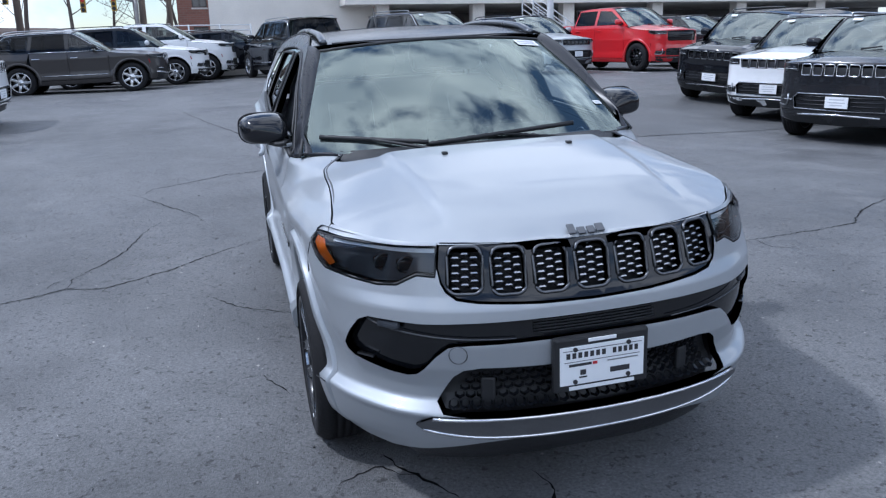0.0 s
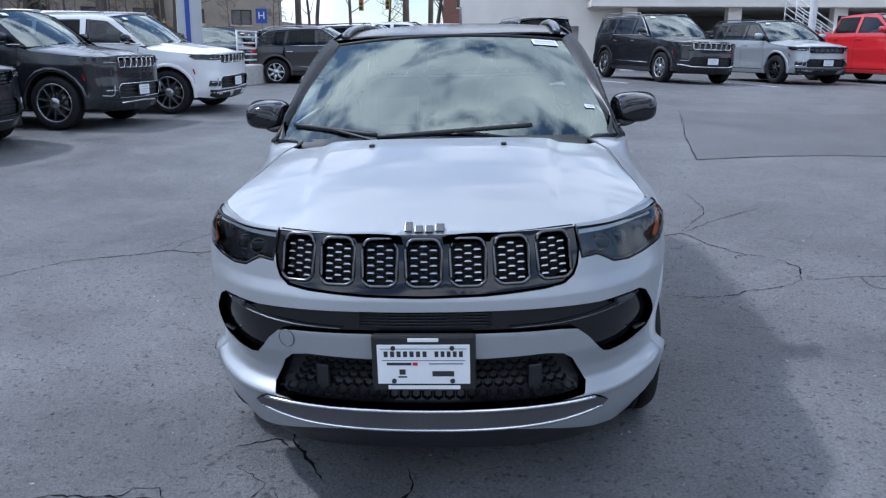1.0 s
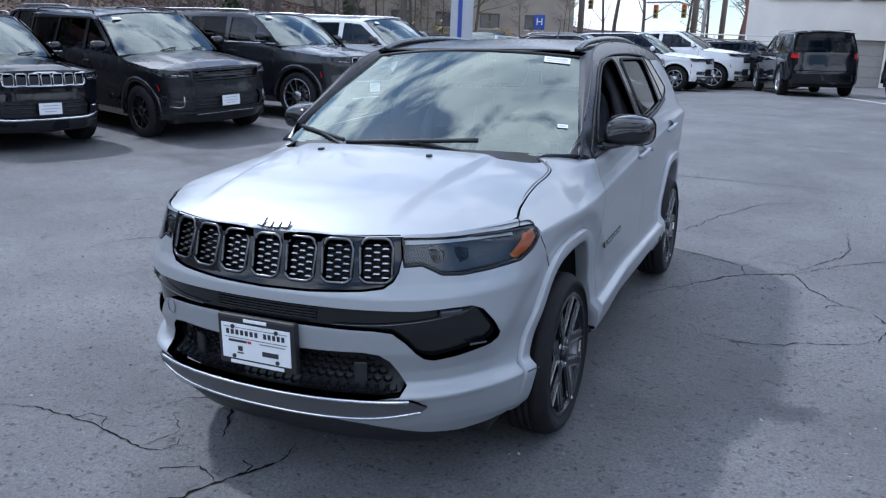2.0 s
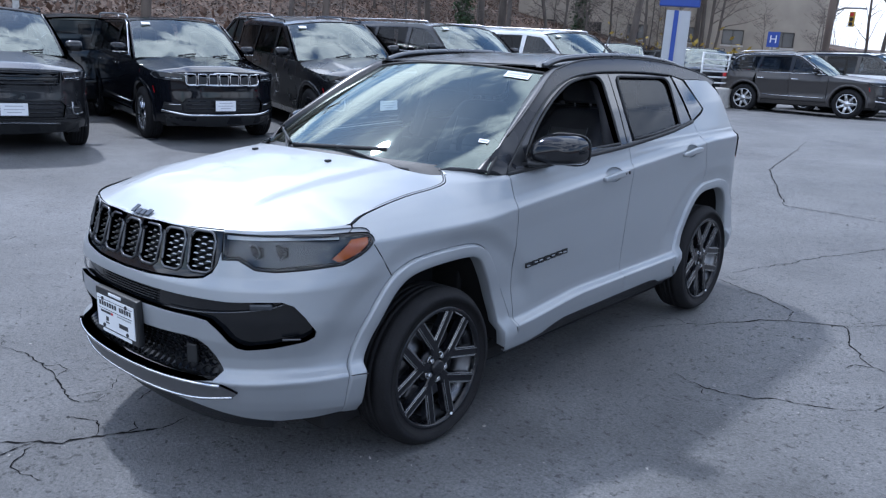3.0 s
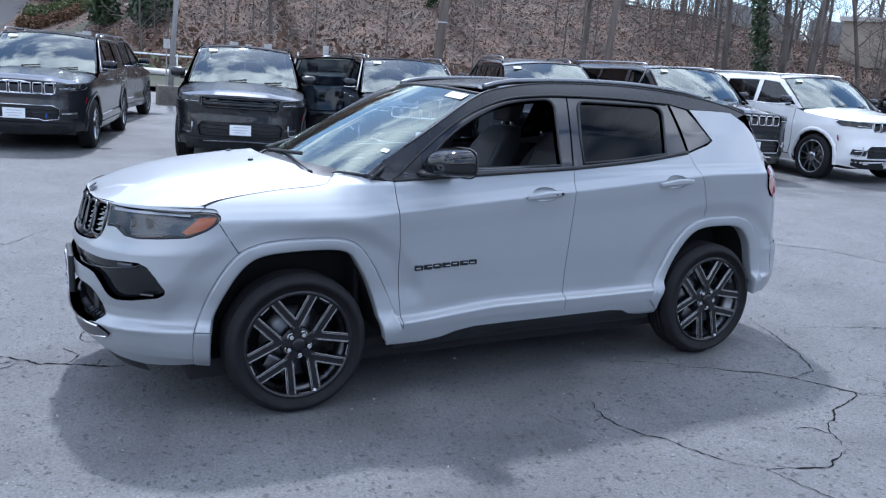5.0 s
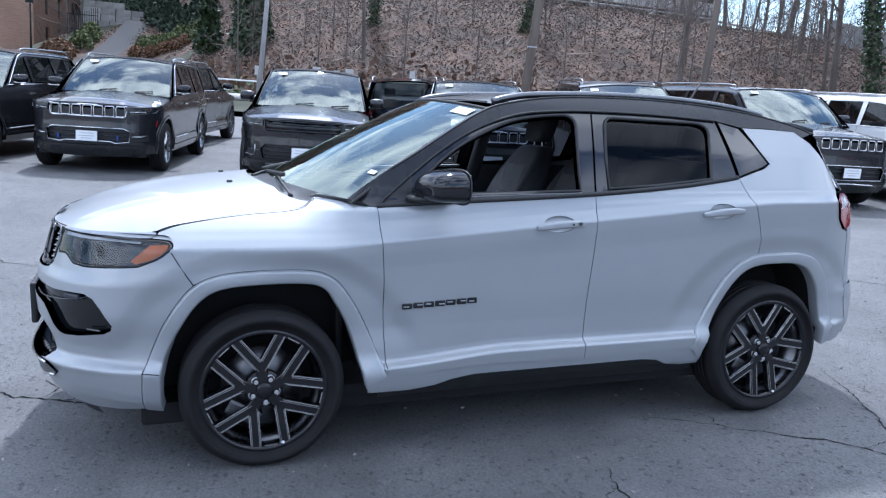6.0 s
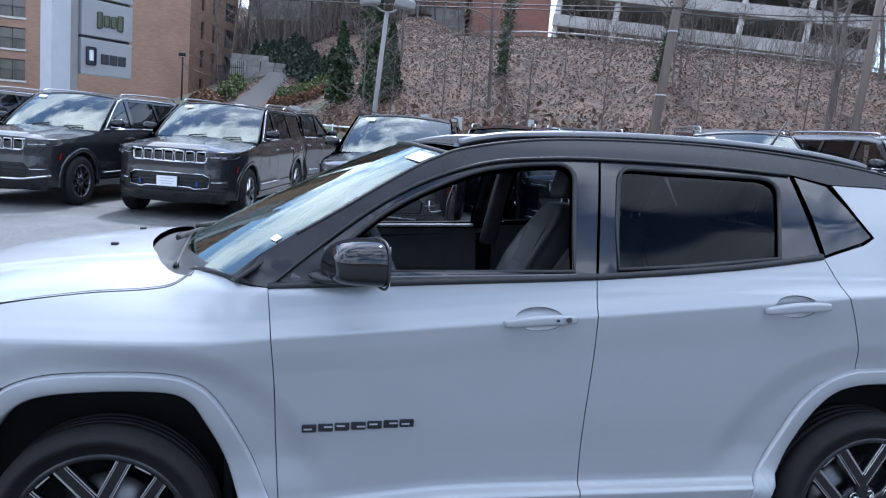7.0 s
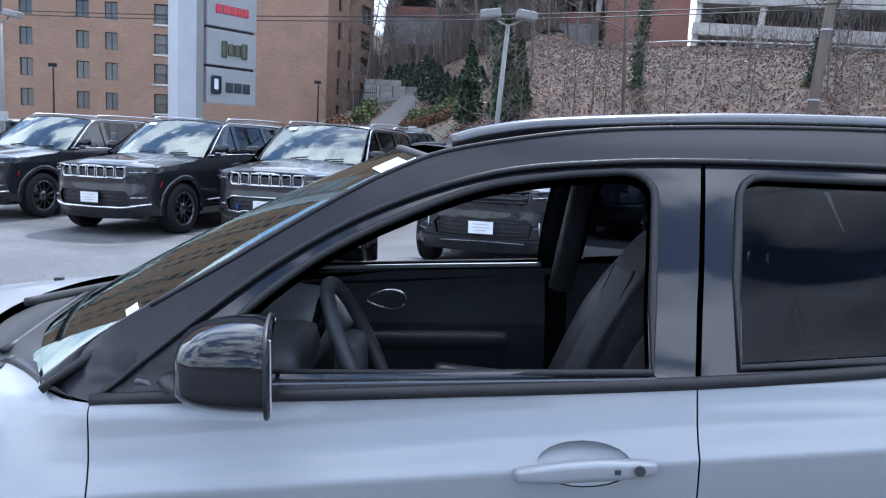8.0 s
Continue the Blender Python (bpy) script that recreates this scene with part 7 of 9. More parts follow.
scatter("fallen_leaves", 110000, lambda r: on_bank(r.uniform(-20, 75), r.uniform(-1, 36), 0.05), 0.065, LEAF_A, 5, "brown fallen leaves on the bank", "leaves")
scatter("fallen_leaves", 60000, lambda r: on_bank(r.uniform(-20, 75), r.uniform(-1, 36), 0.06), 0.07, LEAF_B, 6, "dark wet leaves on the bank", "leaves")
def crest_pt(r, dz=0.0):
    """A place on the upper slope behind the garden."""
    x, y = r.uniform(-112, -76), r.uniform(-9, 12)
    return hill_pt((x + 36) * 0.424 + y * 0.905, (x + 36) * -0.905 + y * 0.424, dz)


scatter("fallen_leaves", 26000, lambda r: crest_pt(r, 0.08), 0.16, LEAF_B, 16, "dark leaves on the upper slope", "leaves")
scatter("dry_brush", 5000, lambda r: hill_pt(r.uniform(1, 75), abs(r.gauss(0, 3)), r.uniform(0.0, 0.9)), 0.22, LEAF_A, 7, "dry brush along the foot of the bank", "brush", 1.5)
scatter("yellow_bush", 550, lambda r: hill_pt(r.gauss(52, 4), 6 + r.gauss(0, 2), abs(r.gauss(0.6, 0.6))), 0.18, GOLD, 8, "yellow flowering brush on the bank", "bush", 1.0)


def branch(V, F, p, d, length, r0, r1, seg=4, n=4, rnd=None, bend=0.25):
    """Adds one tapered limb; gives back its points."""
    pts = [p]
    for i in range(n):
        d = (d + Vector((rnd.gauss(0, bend), rnd.gauss(0, bend), rnd.gauss(0, bend * 0.6) + 0.04)) * 0.5).normalized()
        pts.append(pts[-1] + d * length / n)
    o = len(V)
    for i, q in enumerate(pts):
        t = (pts[min(i + 1, n)] - pts[max(i - 1, 0)]).normalized()
        s = t.cross(Vector((0.3, 0.2, 1) if abs(t.z) < 0.9 else (1, 0, 0))).normalized()
        u = s.cross(t)
        r = r0 + (r1 - r0) * i / n
        for k in range(seg):
            a = 2 * math.pi * k / seg
            V.append(q + (s * math.cos(a) + u * math.sin(a)) * r)
    for i in range(n):
        for k in range(seg):
            k2 = (k + 1) % seg
            F.append((o + i * seg + k, o + i * seg + k2, o + (i + 1) * seg + k2, o + (i + 1) * seg + k))
    return pts


def bare_tree(seed, h, r, ivy=False, twigs=1.0):
    rnd = random.Random(seed)
    T = thing("tree", Matrix.Identity(4), "tall bare tree with grey-brown bark and no leaves" if not ivy else "bare tree with an ivy-covered trunk", "tree", "trees on the bank")
    V, F = [], []
    d0 = Vector((rnd.gauss(0, 0.05), rnd.gauss(0, 0.05), 1)).normalized()
    trunk = branch(V, F, Vector((0, 0, -0.5)), d0, h, r, r * 0.28, 8, 9, rnd, 0.07)
    part("trunk", pydata("trunk", V, F, True), BARK, T)
    V, F = [], []
    for i in range(3, 10):
        for _ in range(rnd.randint(2, 3)):
            a = rnd.uniform(0, 2 * math.pi)
            p = trunk[i - 1].lerp(trunk[i], rnd.random()) if i < len(trunk) else trunk[-1]
            limb = branch(V, F, p, Vector((math.cos(a), math.sin(a), rnd.uniform(0.4, 1.1))).normalized(), h * rnd.uniform(0.16, 0.34) * (1.15 - i * 0.06), r * 0.30, r * 0.06, 4, 5, rnd, 0.30)
            for q in limb[2:]:
                for _ in range(int(2 * twigs)):
                    a2 = rnd.uniform(0, 2 * math.pi)
                    tw = branch(V, F, q, Vector((math.cos(a2), math.sin(a2), rnd.uniform(0.1, 0.9))).normalized(), h * rnd.uniform(0.05, 0.12), r * 0.08, 0.006, 3, 3, rnd, 0.35)
                    for _ in range(2):
                        a3 = rnd.uniform(0, 2 * math.pi)
                        branch(V, F, tw[2], Vector((math.cos(a3), math.sin(a3), 0.5)).normalized(), h * rnd.uniform(0.02, 0.05), 0.010, 0.004, 3, 2, rnd, 0.3)
    part("crown", pydata("crown", V, F), TWIG, T)
    if ivy:
        v, f = [], []
        for _ in range(3600):
            t = rnd.random() ** 1.2 * 0.72
            q = trunk[min(8, int(t * 9))].lerp(trunk[min(9, int(t * 9) + 1)], t * 9 % 1)
            a = rnd.uniform(0, 2 * math.pi)
            c = q + Vector((math.cos(a), math.sin(a), 0)) * (r + abs(rnd.gauss(0.10, 0.16)))
            s = rnd.uniform(0.05, 0.12)
            x = Vector((rnd.gauss(0, 1), rnd.gauss(0, 1), rnd.gauss(0, 1))).normalized()
            y = x.cross(Vector((rnd.gauss(0, 1), rnd.gauss(0, 1), rnd.gauss(0, 1)))).normalized()
            o = len(v)
            v += [c - x * s, c + y * s * 0.7, c + x * s, c - y * s * 0.7]
            f.append((o, o + 1, o + 2, o + 3))
        part("ivy", pydata("ivy", v, f), IVY, T, "green ivy")
    return T


def put_trees(kinds, spots, rnd):
    for i, (p, sc) in enumerate(spots):
        k = kinds[i % len(kinds)]
        m = Matrix.Translation(p) @ Matrix.Rotation(rnd.uniform(0, 6.28), 4, "Z") @ Matrix.Scale(sc, 4)
        if not k.get("used"):
            k["used"] = 1
            k.matrix_basis = m
        else:
            c = copy_thing(k, m)
            c.matrix_basis = m


rt = random.Random(21)
kinds = [bare_tree(31 + i, hh, rr) for i, (hh, rr) in enumerate(((15, 0.17), (13, 0.13), (17, 0.22), (11, 0.10), (14, 0.15)))]
spots = []
while len(spots) < 66:
    q, s = rt.uniform(-16, 85), rt.uniform(1.5, 33)
    if s < 26 * (1 - smooth01(q, -12, 1)):
        continue
    if q > 30 or rt.random() < 0.14:
        spots.append((hill_pt(q, s), rt.uniform(0.75, 1.2)))
put_trees(kinds, spots, rt)
ivy_kinds = [bare_tree(51, 13, 0.16, True, 0.5), bare_tree(52, 15, 0.18, True, 0.5)]
put_trees(ivy_kinds, [(Vector((-43.0, 4.5, 1.6)), 1.0), (Vector((-46.5, 12.3, 3.0)), 0.9), (hill_pt(33, 4), 1.1), (hill_pt(41, 6), 1.0), (hill_pt(16, 16), 0.9)], rt)
put_trees(kinds, [(hill_pt(rt.uniform(-21, -2), rt.uniform(36, 66)), rt.uniform(0.6, 0.95)) for _ in range(30)], rt)
put_trees(kinds, [(hill_pt(rt.uniform(24, 85), rt.uniform(29, 60)), rt.uniform(0.6, 1.0)) for _ in range(40)], rt)
put_trees(kinds, [(crest_pt(rt), rt.uniform(0.75, 1.1)) for _ in range(40)], rt)
far_kinds = [bare_tree(61, 12, 0.16), bare_tree(62, 10, 0.12)]
put_trees(far_kinds, [(Vector((rt.uniform(-58, -27), rt.uniform(46, 72), 0.3)), rt.uniform(0.7, 1.1)) for _ in range(16)], rt)
sap = bare_tree(71, 5.5, 0.05, False, 1.0)
put_trees([sap], [(hill_pt(rt.uniform(2, 60), rt.uniform(0, 20)), rt.uniform(0.6, 1.2)) for _ in range(70)], rt)


st_r = random.Random(41)
V_, F_ = [], []
for _ in range(1700):
    q_, s_ = st_r.uniform(-4, 72), st_r.uniform(0, 32)
    a_ = st_r.uniform(0, 6.283)
    branch(V_, F_, hill_pt(q_, s_, 0.12), Vector((math.cos(a_), math.sin(a_), st_r.uniform(-0.1, 0.5))).normalized(), st_r.uniform(0.6, 2.4), st_r.uniform(0.015, 0.045), 0.008, 3, 3, st_r, 0.15)
tagged(part("fallen_branches", pydata("fallen_branches", V_, F_), mat("dead_wood", (0.23, 0.19, 0.16), 0.9, var=0.4, scale=0.7)), "pale dead branches lying on the bank", "branches", kind="stuff")
tw_r = random.Random(15)
V_, F_ = [], []
for _ in range(1500):
    p_ = hill_pt(tw_r.uniform(10, 85), tw_r.uniform(22, 40))
    branch(V_, F_, p_, Vector((tw_r.gauss(0, 0.25), tw_r.gauss(0, 0.25), 1)).normalized(), tw_r.uniform(1.5, 4.5), 0.025, 0.006, 3, 3, tw_r, 0.25)
for _ in range(3600):
    p_ = crest_pt(tw_r)
    branch(V_, F_, p_, Vector((tw_r.gauss(0, 0.2), tw_r.gauss(0, 0.2), 1)).normalized(), tw_r.uniform(2.0, 6.5), 0.045, 0.012, 3, 3, tw_r, 0.25)
tagged(part("thicket", pydata("thicket", V_, F_), TWIG), "bare grey-brown thicket along the crest", "thicket", kind="stuff")
FN = thing("crest_fence", Matrix.Identity(4), "weathered grey board fence on the crest of the bank", "fence")
for i in range(46):
    q_ = 38 + i * 0.42
    if i in (16, 17, 31):
        continue
    p_ = hill_pt(q_, 27.5, 0.85)
    o_ = part("board", box_bm(0.40, 0.03, 1.9, (0, 0, 0)), STEEL_GREY, FN)
    o_.matrix_basis = Matrix.Translation(p_) @ Matrix.Rotation(math.atan2(HDIR.y, HDIR.x), 4, "Z")


# ---- woods that close the lot behind the walk ----
wb_r = random.Random(88)
ring_c = [(24 + 3 * math.sin(i * 1.7), 15 - i * 4.0) for i in range(13)] + [(20 - i * 4.5, -40 - 2.5 * math.sin(i * 1.3) - 1.2 * i) for i in range(9)]
wv = []
for i, (x, y) in enumerate(ring_c):
    a, b = Vector(ring_c[max(0, i - 1)]), Vector(ring_c[min(len(ring_c) - 1, i + 1)])
    n_ = Vector((b.y - a.y, a.x - b.x)).normalized() * -1
    hh_ = 3.6 + 0.7 * math.sin(i * 2.1)
    for d_, z_ in ((0, -0.3), (2.5, hh_ * 0.35), (7, hh_ * 0.8), (13, hh_), (30, hh_ + 0.5)):
        wv.append((x + n_.x * d_, y + n_.y * d_, z_))
tagged(part("wooded_bank", pydata("wooded_bank", wv, [(i * 5 + k, i * 5 + k + 1, (i + 1) * 5 + k + 1, (i + 1) * 5 + k) for i in range(len(ring_c) - 1) for k in range(4)], True), LITTER), "leaf-covered bank that closes the lot", "bank", kind="structure")
put_trees(kinds, [(Vector((x + wb_r.uniform(3, 12) if y > -38 else x + wb_r.uniform(-2, 2), y + wb_r.uniform(-2, 2) - (0 if y > -38 else wb_r.uniform(3, 12)), 2.0)), wb_r.uniform(0.45, 0.7)) for x, y in ring_c], wb_r)


# ---- utility poles and wires ----
def pole(base, top, r0, r1, label, name="utility_pole", arm=None, lamps=0, bands=()):
    b, t = Vector(base), Vector(top)
    P = thing(name, Matrix.Translation(b), label, "pole", "utility poles")
    part("shaft", tube("shaft", [Vector((0, 0, -0.3)), (t - b) * 0.5, t - b], [r0, (r0 + r1) / 2, r1], 12), WOODPOLE if name == "utility_pole" else STEEL_GREY, P)
    if arm:
        a = Vector(arm)
        part("crossarm", box_bm(0.10, 2.4, 0.12, (0, 0, 0), 0.01), WOODPOLE, P).matrix_basis = Matrix.Translation((t - b) * 0.94) @ Matrix.Rotation(math.atan2(a.y, a.x) - math.pi / 2, 4, "Z")
        for k in (-1, -0.45, 0.45, 1):
            part("insulator", cyl_bm(0.035, 0.14, (t - b) * 0.94 + a.normalized() * 1.1 * k + Vector((0, 0, 0.12)), "z", 8), STEEL_GREY, P)
    for z in bands:
        part("band", cyl_bm(r0 * 1.02, 0.05, (t - b) * z, "z", 14), STEEL_LIGHT, P)
    for k in range(lamps):
        sg = -1 if k % 2 else 1
        c = (t - b) + Vector((0.05, sg * 0.36, 0.16))
        part("lamp_arm", tube("lamp_arm", [t - b, (t - b) + Vector((0, sg * 0.18, 0.04)), c], 0.03, 6), STEEL_GREY, P)
        part("lamp_head", box_bm(0.50, 0.58, 0.24, c + Vector((0, sg * 0.15, 0.12)), 0.06, rot=(sg * -8, 0, 0)), STEEL_GREY, P)
    return P


pole((-21.2, 2.45, -0.1), (-21.25, 2.75, 4.9), 0.085, 0.06, "slim leaning lamp pole with two floodlights", "lamp_pole", lamps=2)
tagged(part("concrete_base", box_bm(0.60, 0.68, 0.80, (-21.2, 2.45, gz(-21.2, 2.45) + 0.16), 0.05, seg=2), DARK_CONCRETE), "weathered concrete base block round the lamp pole", "base")
pole((-27.3, 14.0, 0.3), (-27.3, 14.9, 11.5), 0.20, 0.15, "weathered leaning wooden utility pole", arm=(0.3, 1, 0), bands=(0.30, 0.52))
pole((-25.5, 21.5, 0.3), (-25.5, 22.0, 10.5), 0.17, 0.12, "weathered wooden utility pole on the bank", arm=(0.3, 1, 0))
pole((-34.5, -22.0, -0.2), (-34.5, -22.0, 9.5), 0.15, 0.11, "weathered brown wooden utility pole", arm=(0.1, 1, 0))
pole((-28.7, -15.5, -0.2), (-28.7, -15.5, 5.2), 0.10, 0.08, "grey parking lot lamp pole with floodlights", "lamp_pole", lamps=2)
pole((-9.5, 38.0, 0.3), (-9.6, 38.1, 11), 0.17, 0.13, "wooden utility pole at the crossing", arm=(1, 0.2, 0))
pole((-4.6, 42.0, 0.3), (-4.5, 42.0, 12), 0.18, 0.13, "wooden utility pole at the crossing", arm=(1, 0.2, 0))
pole((-3.4, 44.0, 0.3), (-3.3, 44.0, 10), 0.16, 0.12, "wooden utility pole beside another", arm=(1, 0.2, 0))


def wire(p0, p1, sag, r=0.022, label="black overhead wire sagging between poles"):
    p0, p1 = Vector(p0), Vector(p1)
    pts = [p0.lerp(p1, t) - Vector((0, 0, sag * 4 * t * (1 - t))) for t in np.linspace(0, 1, 17)]
    tagged(part("overhead_wire", tube("overhead_wire", pts, r, 5), RUBBER), label, "wire", "overhead wires")


for dz, dx in ((6.9, 0.0), (7.9, 0.4), (7.0, 0.5), (9.6, 0.2)):
    wire((-34.5 + dx, -22.0, dz - 0.7), (-27.6 + dx, 14.6, dz), 0.45)
    wire((-27.6 + dx, 14.6, dz), (-25.5 + dx, 21.9, dz + 0.2), 0.15)
    wire((-25.5 + dx, 21.9, dz + 0.2), (-14.0 + dx, 52.0, dz + 0.6), 0.6)
    wire((-34.5 + dx, -22.0, dz - 0.7), (-40.0 + dx, -60.0, dz - 0.5), 0.6)
for dz in (5.2, 5.7, 6.6):
    wire((-30, 44, dz + 2.2), (-9.6, 38.1, dz + 1), 0.5, 0.02)
    wire((-9.6, 38.1, dz + 1), (-4.5, 42.0, dz + 1.2), 0.2, 0.02)
    wire((-4.5, 42, dz + 1.2), (12, 46, dz + 3), 0.4, 0.02)


# ---- brand pylon ----
PY = thing("pylon_sign", Matrix.Translation((-20.6, -5.9, gz(-20, -6))), "tall grey metal pylon sign with stacked pale grey panels", "sign")
ang = math.atan2(7.6, 22.4)
PY.matrix_basis = PY.matrix_basis @ Matrix.Rotation(ang + radians(38), 4, "Z")
part("post", box_bm(0.42, 0.62, 9.0, (0, -0.35, 4.5), 0.03), STEEL_LIGHT, PY)
part("post", box_bm(0.30, 0.34, 9.0, (-0.05, 0.14, 4.5), 0.02), STEEL_GREY, PY)
part("base", box_bm(0.9, 1.3, 0.25, (0, 0.0, 0.12), 0.03), CONCRETE, PY)
part("panel_backing", box_bm(0.14, 1.78, 5.1, (0.03, 1.26, 4.97), 0.01), PILLAR_SATIN, PY)
for i, z0 in enumerate((2.87, 3.93, 4.99, 6.05, 7.11)):
    pn = part("sign_panel", box_bm(0.24, 1.85, 0.99, (0.06, 1.26, z0), 0.03), SIGN_FACE, PY)
    if i == 0:
        part("emblem_shape", box_bm(0.03, 0.34, 0.5, (0.185, 0.66, z0 + 0.02), 0.06), SIGN_NAVY, pn)
        part("emblem_shape", box_bm(0.03, 0.14, 0.3, (0.195, 0.66, z0 + 0.04), 0.04), PAPER, pn)
        for k in range(3):
            part("mark_block", box_bm(0.03, 0.27, 0.28, (0.185, 1.16 + k * 0.32, z0 - 0.02), 0.03), SIGN_NAVY, pn)
    elif i == 1:
        for k, (w_, h_) in enumerate(((0.18, 0.46), (0.20, 0.32), (0.20, 0.32), (0.20, 0.44))):
            part("mark_block", box_bm(0.03, w_, h_, (0.185, 0.95 + k * 0.25, z0 - 0.03), 0.05), SIGN_GREEN, pn)
    elif i == 2:
        for k in range(5):
            part("mark_block", box_bm(0.03, 0.20, 0.24, (0.185, 0.74 + k * 0.25, z0), 0.03), SIGN_RED, pn)


# ---- brick apartment house ----
def window_unit(parent, m, w, h, sill=True):
    o = new("window")
    o.parent = parent
    o.matrix_basis = m
    fb = box_bm(0.05, 0.08, h - 0.12, (0, 0.06, 0))
    for k in (-1, 1):
        box_bm(0.06, 0.10, h, (k * (w / 2 - 0.03), 0.05, 0), 0.0, bm=fb)
        box_bm(w - 0.12, 0.10, 0.06, (0, 0.05, k * (h / 2 - 0.03)), 0.0, bm=fb)
    part("frame", fb, WIN_FRAME, o)
    part("pane", box_bm(w - 0.12, 0.02, h - 0.12, (0, 0.12, 0)), WIN_DARK, o)
    if sill:
        part("sill", box_bm(w + 0.1, 0.14, 0.10, (0, -0.05, -h / 2 - 0.07)), CONCRETE, o)
    return o


def holed_wall(name, w, h, holes, t, material, parent, m):
    """A wall in its own plane (x along, z up) with rectangular holes right through."""
    xs = sorted({0.0, w} | {x for q in holes for x in (q[0], q[1])})
    zs = sorted({0.0, h} | {z for q in holes for z in (q[2], q[3])})
    b = bmesh.new()
    v, f = [], []

    def quad(*p):
        o = len(v)
        v.extend(p)
        f.append((o, o + 1, o + 2, o + 3))
    solid = {}
    for i in range(len(xs) - 1):
        for k in range(len(zs) - 1):
            cx, cz = (xs[i] + xs[i + 1]) / 2, (zs[k] + zs[k + 1]) / 2
            solid[i, k] = not any(q[0] < cx < q[1] and q[2] < cz < q[3] for q in holes)
    for (i, k), s in solid.items():
        x0, x1, z0, z1 = xs[i], xs[i + 1], zs[k], zs[k + 1]
        if s:
            quad((x0, 0, z0), (x1, 0, z0), (x1, 0, z1), (x0, 0, z1))
            quad((x1, t, z0), (x0, t, z0), (x0, t, z1), (x1, t, z1))
            for (a, c), e in (((i - 1, k), ((x0, 0, z0), (x0, 0, z1), (x0, t, z1), (x0, t, z0))), ((i + 1, k), ((x1, 0, z0), (x1, t, z0), (x1, t, z1), (x1, 0, z1))),
                              ((i, k - 1), ((x0, 0, z0), (x0, t, z0), (x1, t, z0), (x1, 0, z0))), ((i, k + 1), ((x0, 0, z1), (x1, 0, z1), (x1, t, z1), (x0, t, z1)))):
                if not solid.get((a, c), False):
                    quad(*e)
    b.free()
    o = part(name, pydata(name, v, f), material, parent)
    o.matrix_basis = m
    return o


ex = Vector((0.20, -0.98, 0)).normalized()
HB = thing("apartment_house", Matrix.Translation(Vector((-82, -11, 2.4)) + ex * 50) @ Matrix.Rotation(math.atan2(-ex.y, -ex.x), 4, "Z"), "orange brick apartment house with dark windows and balconies", "building")
# local x runs along the front to the corner, local -y faces out
cols = [50 - q for q in (15.6, 20.6, 23.2, 28.2, 30.8, 37.0, 42.0, 45.0)]
holes, units = [], []
for r in range(8):
    zc = 1.4 + r * 2.85
    for k, x in enumerate(cols):
        w_, h_ = (2.2, 1.9) if k in (0, 5) else (1.15, 1.65)
        holes.append((x - w_ / 2, x + w_ / 2, zc - h_ / 2, zc + h_ / 2))
        units.append((x, zc, w_, h_, k in (0, 5)))
holed_wall("wall", 50, 24, holes, 0.5, BRICK, HB, Matrix.Identity(4))
for x, zc, w_, h_, balc in units:
    window_unit(HB, Matrix.Translation((x, 0.15 if not balc else 0.35, zc)), w_, h_, not balc)
    if balc:
        bl = new("balcony")
        bl.parent = HB
        bl.matrix_basis = Matrix.Translation((x, -0.05, zc - h_ / 2))
        part("slab", box_bm(w_ + 0.2, 0.25, 0.18, (0, 0.05, -0.09)), CONCRETE, bl)
        part("rail", box_bm(w_, 0.05, 0.05, (0, 0.0, 0.95)), WIN_FRAME, bl)
        for q in np.linspace(-w_ / 2 + 0.1, w_ / 2 - 0.1, 9):
            part("baluster", box_bm(0.03, 0.03, 0.95, (q, 0.0, 0.47)), WIN_FRAME, bl)
sh_, un = [], []
for r in range(8):
    zc = 1.4 + r * 2.85
    for x, w_, h_ in ((3.4, 1.1, 1.75), (6.6, 1.1, 1.75), (11.6, 3.6, 2.0)):
        sh_.append((x - w_ / 2, x + w_ / 2, zc - h_ / 2, zc + h_ / 2))
        un.append((x, zc, w_, h_))
side_m = Matrix.Translation((50, 0, 0)) @ Matrix.Rotation(math.atan2(3.4, -13.4) - math.atan2(-ex.y, -ex.x), 4, "Z")
holed_wall("wall", 13.9, 24, sh_, 0.5, BRICK, HB, side_m)
for x, zc, w_, h_ in un:
    window_unit(HB, side_m @ Matrix.Translation((x, 0.2, zc)), w_, h_)
part("base_wall", box_bm(50, 0.6, 2.6, (25, 0.31, -1.3)), BRICK, HB)
bw0 = part("base_wall", box_bm(13.9, 0.6, 2.6, (6.95, 0.31, -1.3)), BRICK, HB)
bw0.matrix_basis = side_m
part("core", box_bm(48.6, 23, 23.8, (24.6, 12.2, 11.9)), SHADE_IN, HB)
part("roof", box_bm(50.4, 24.4, 0.4, (25, 12, 24.2)), CONCRETE, HB)


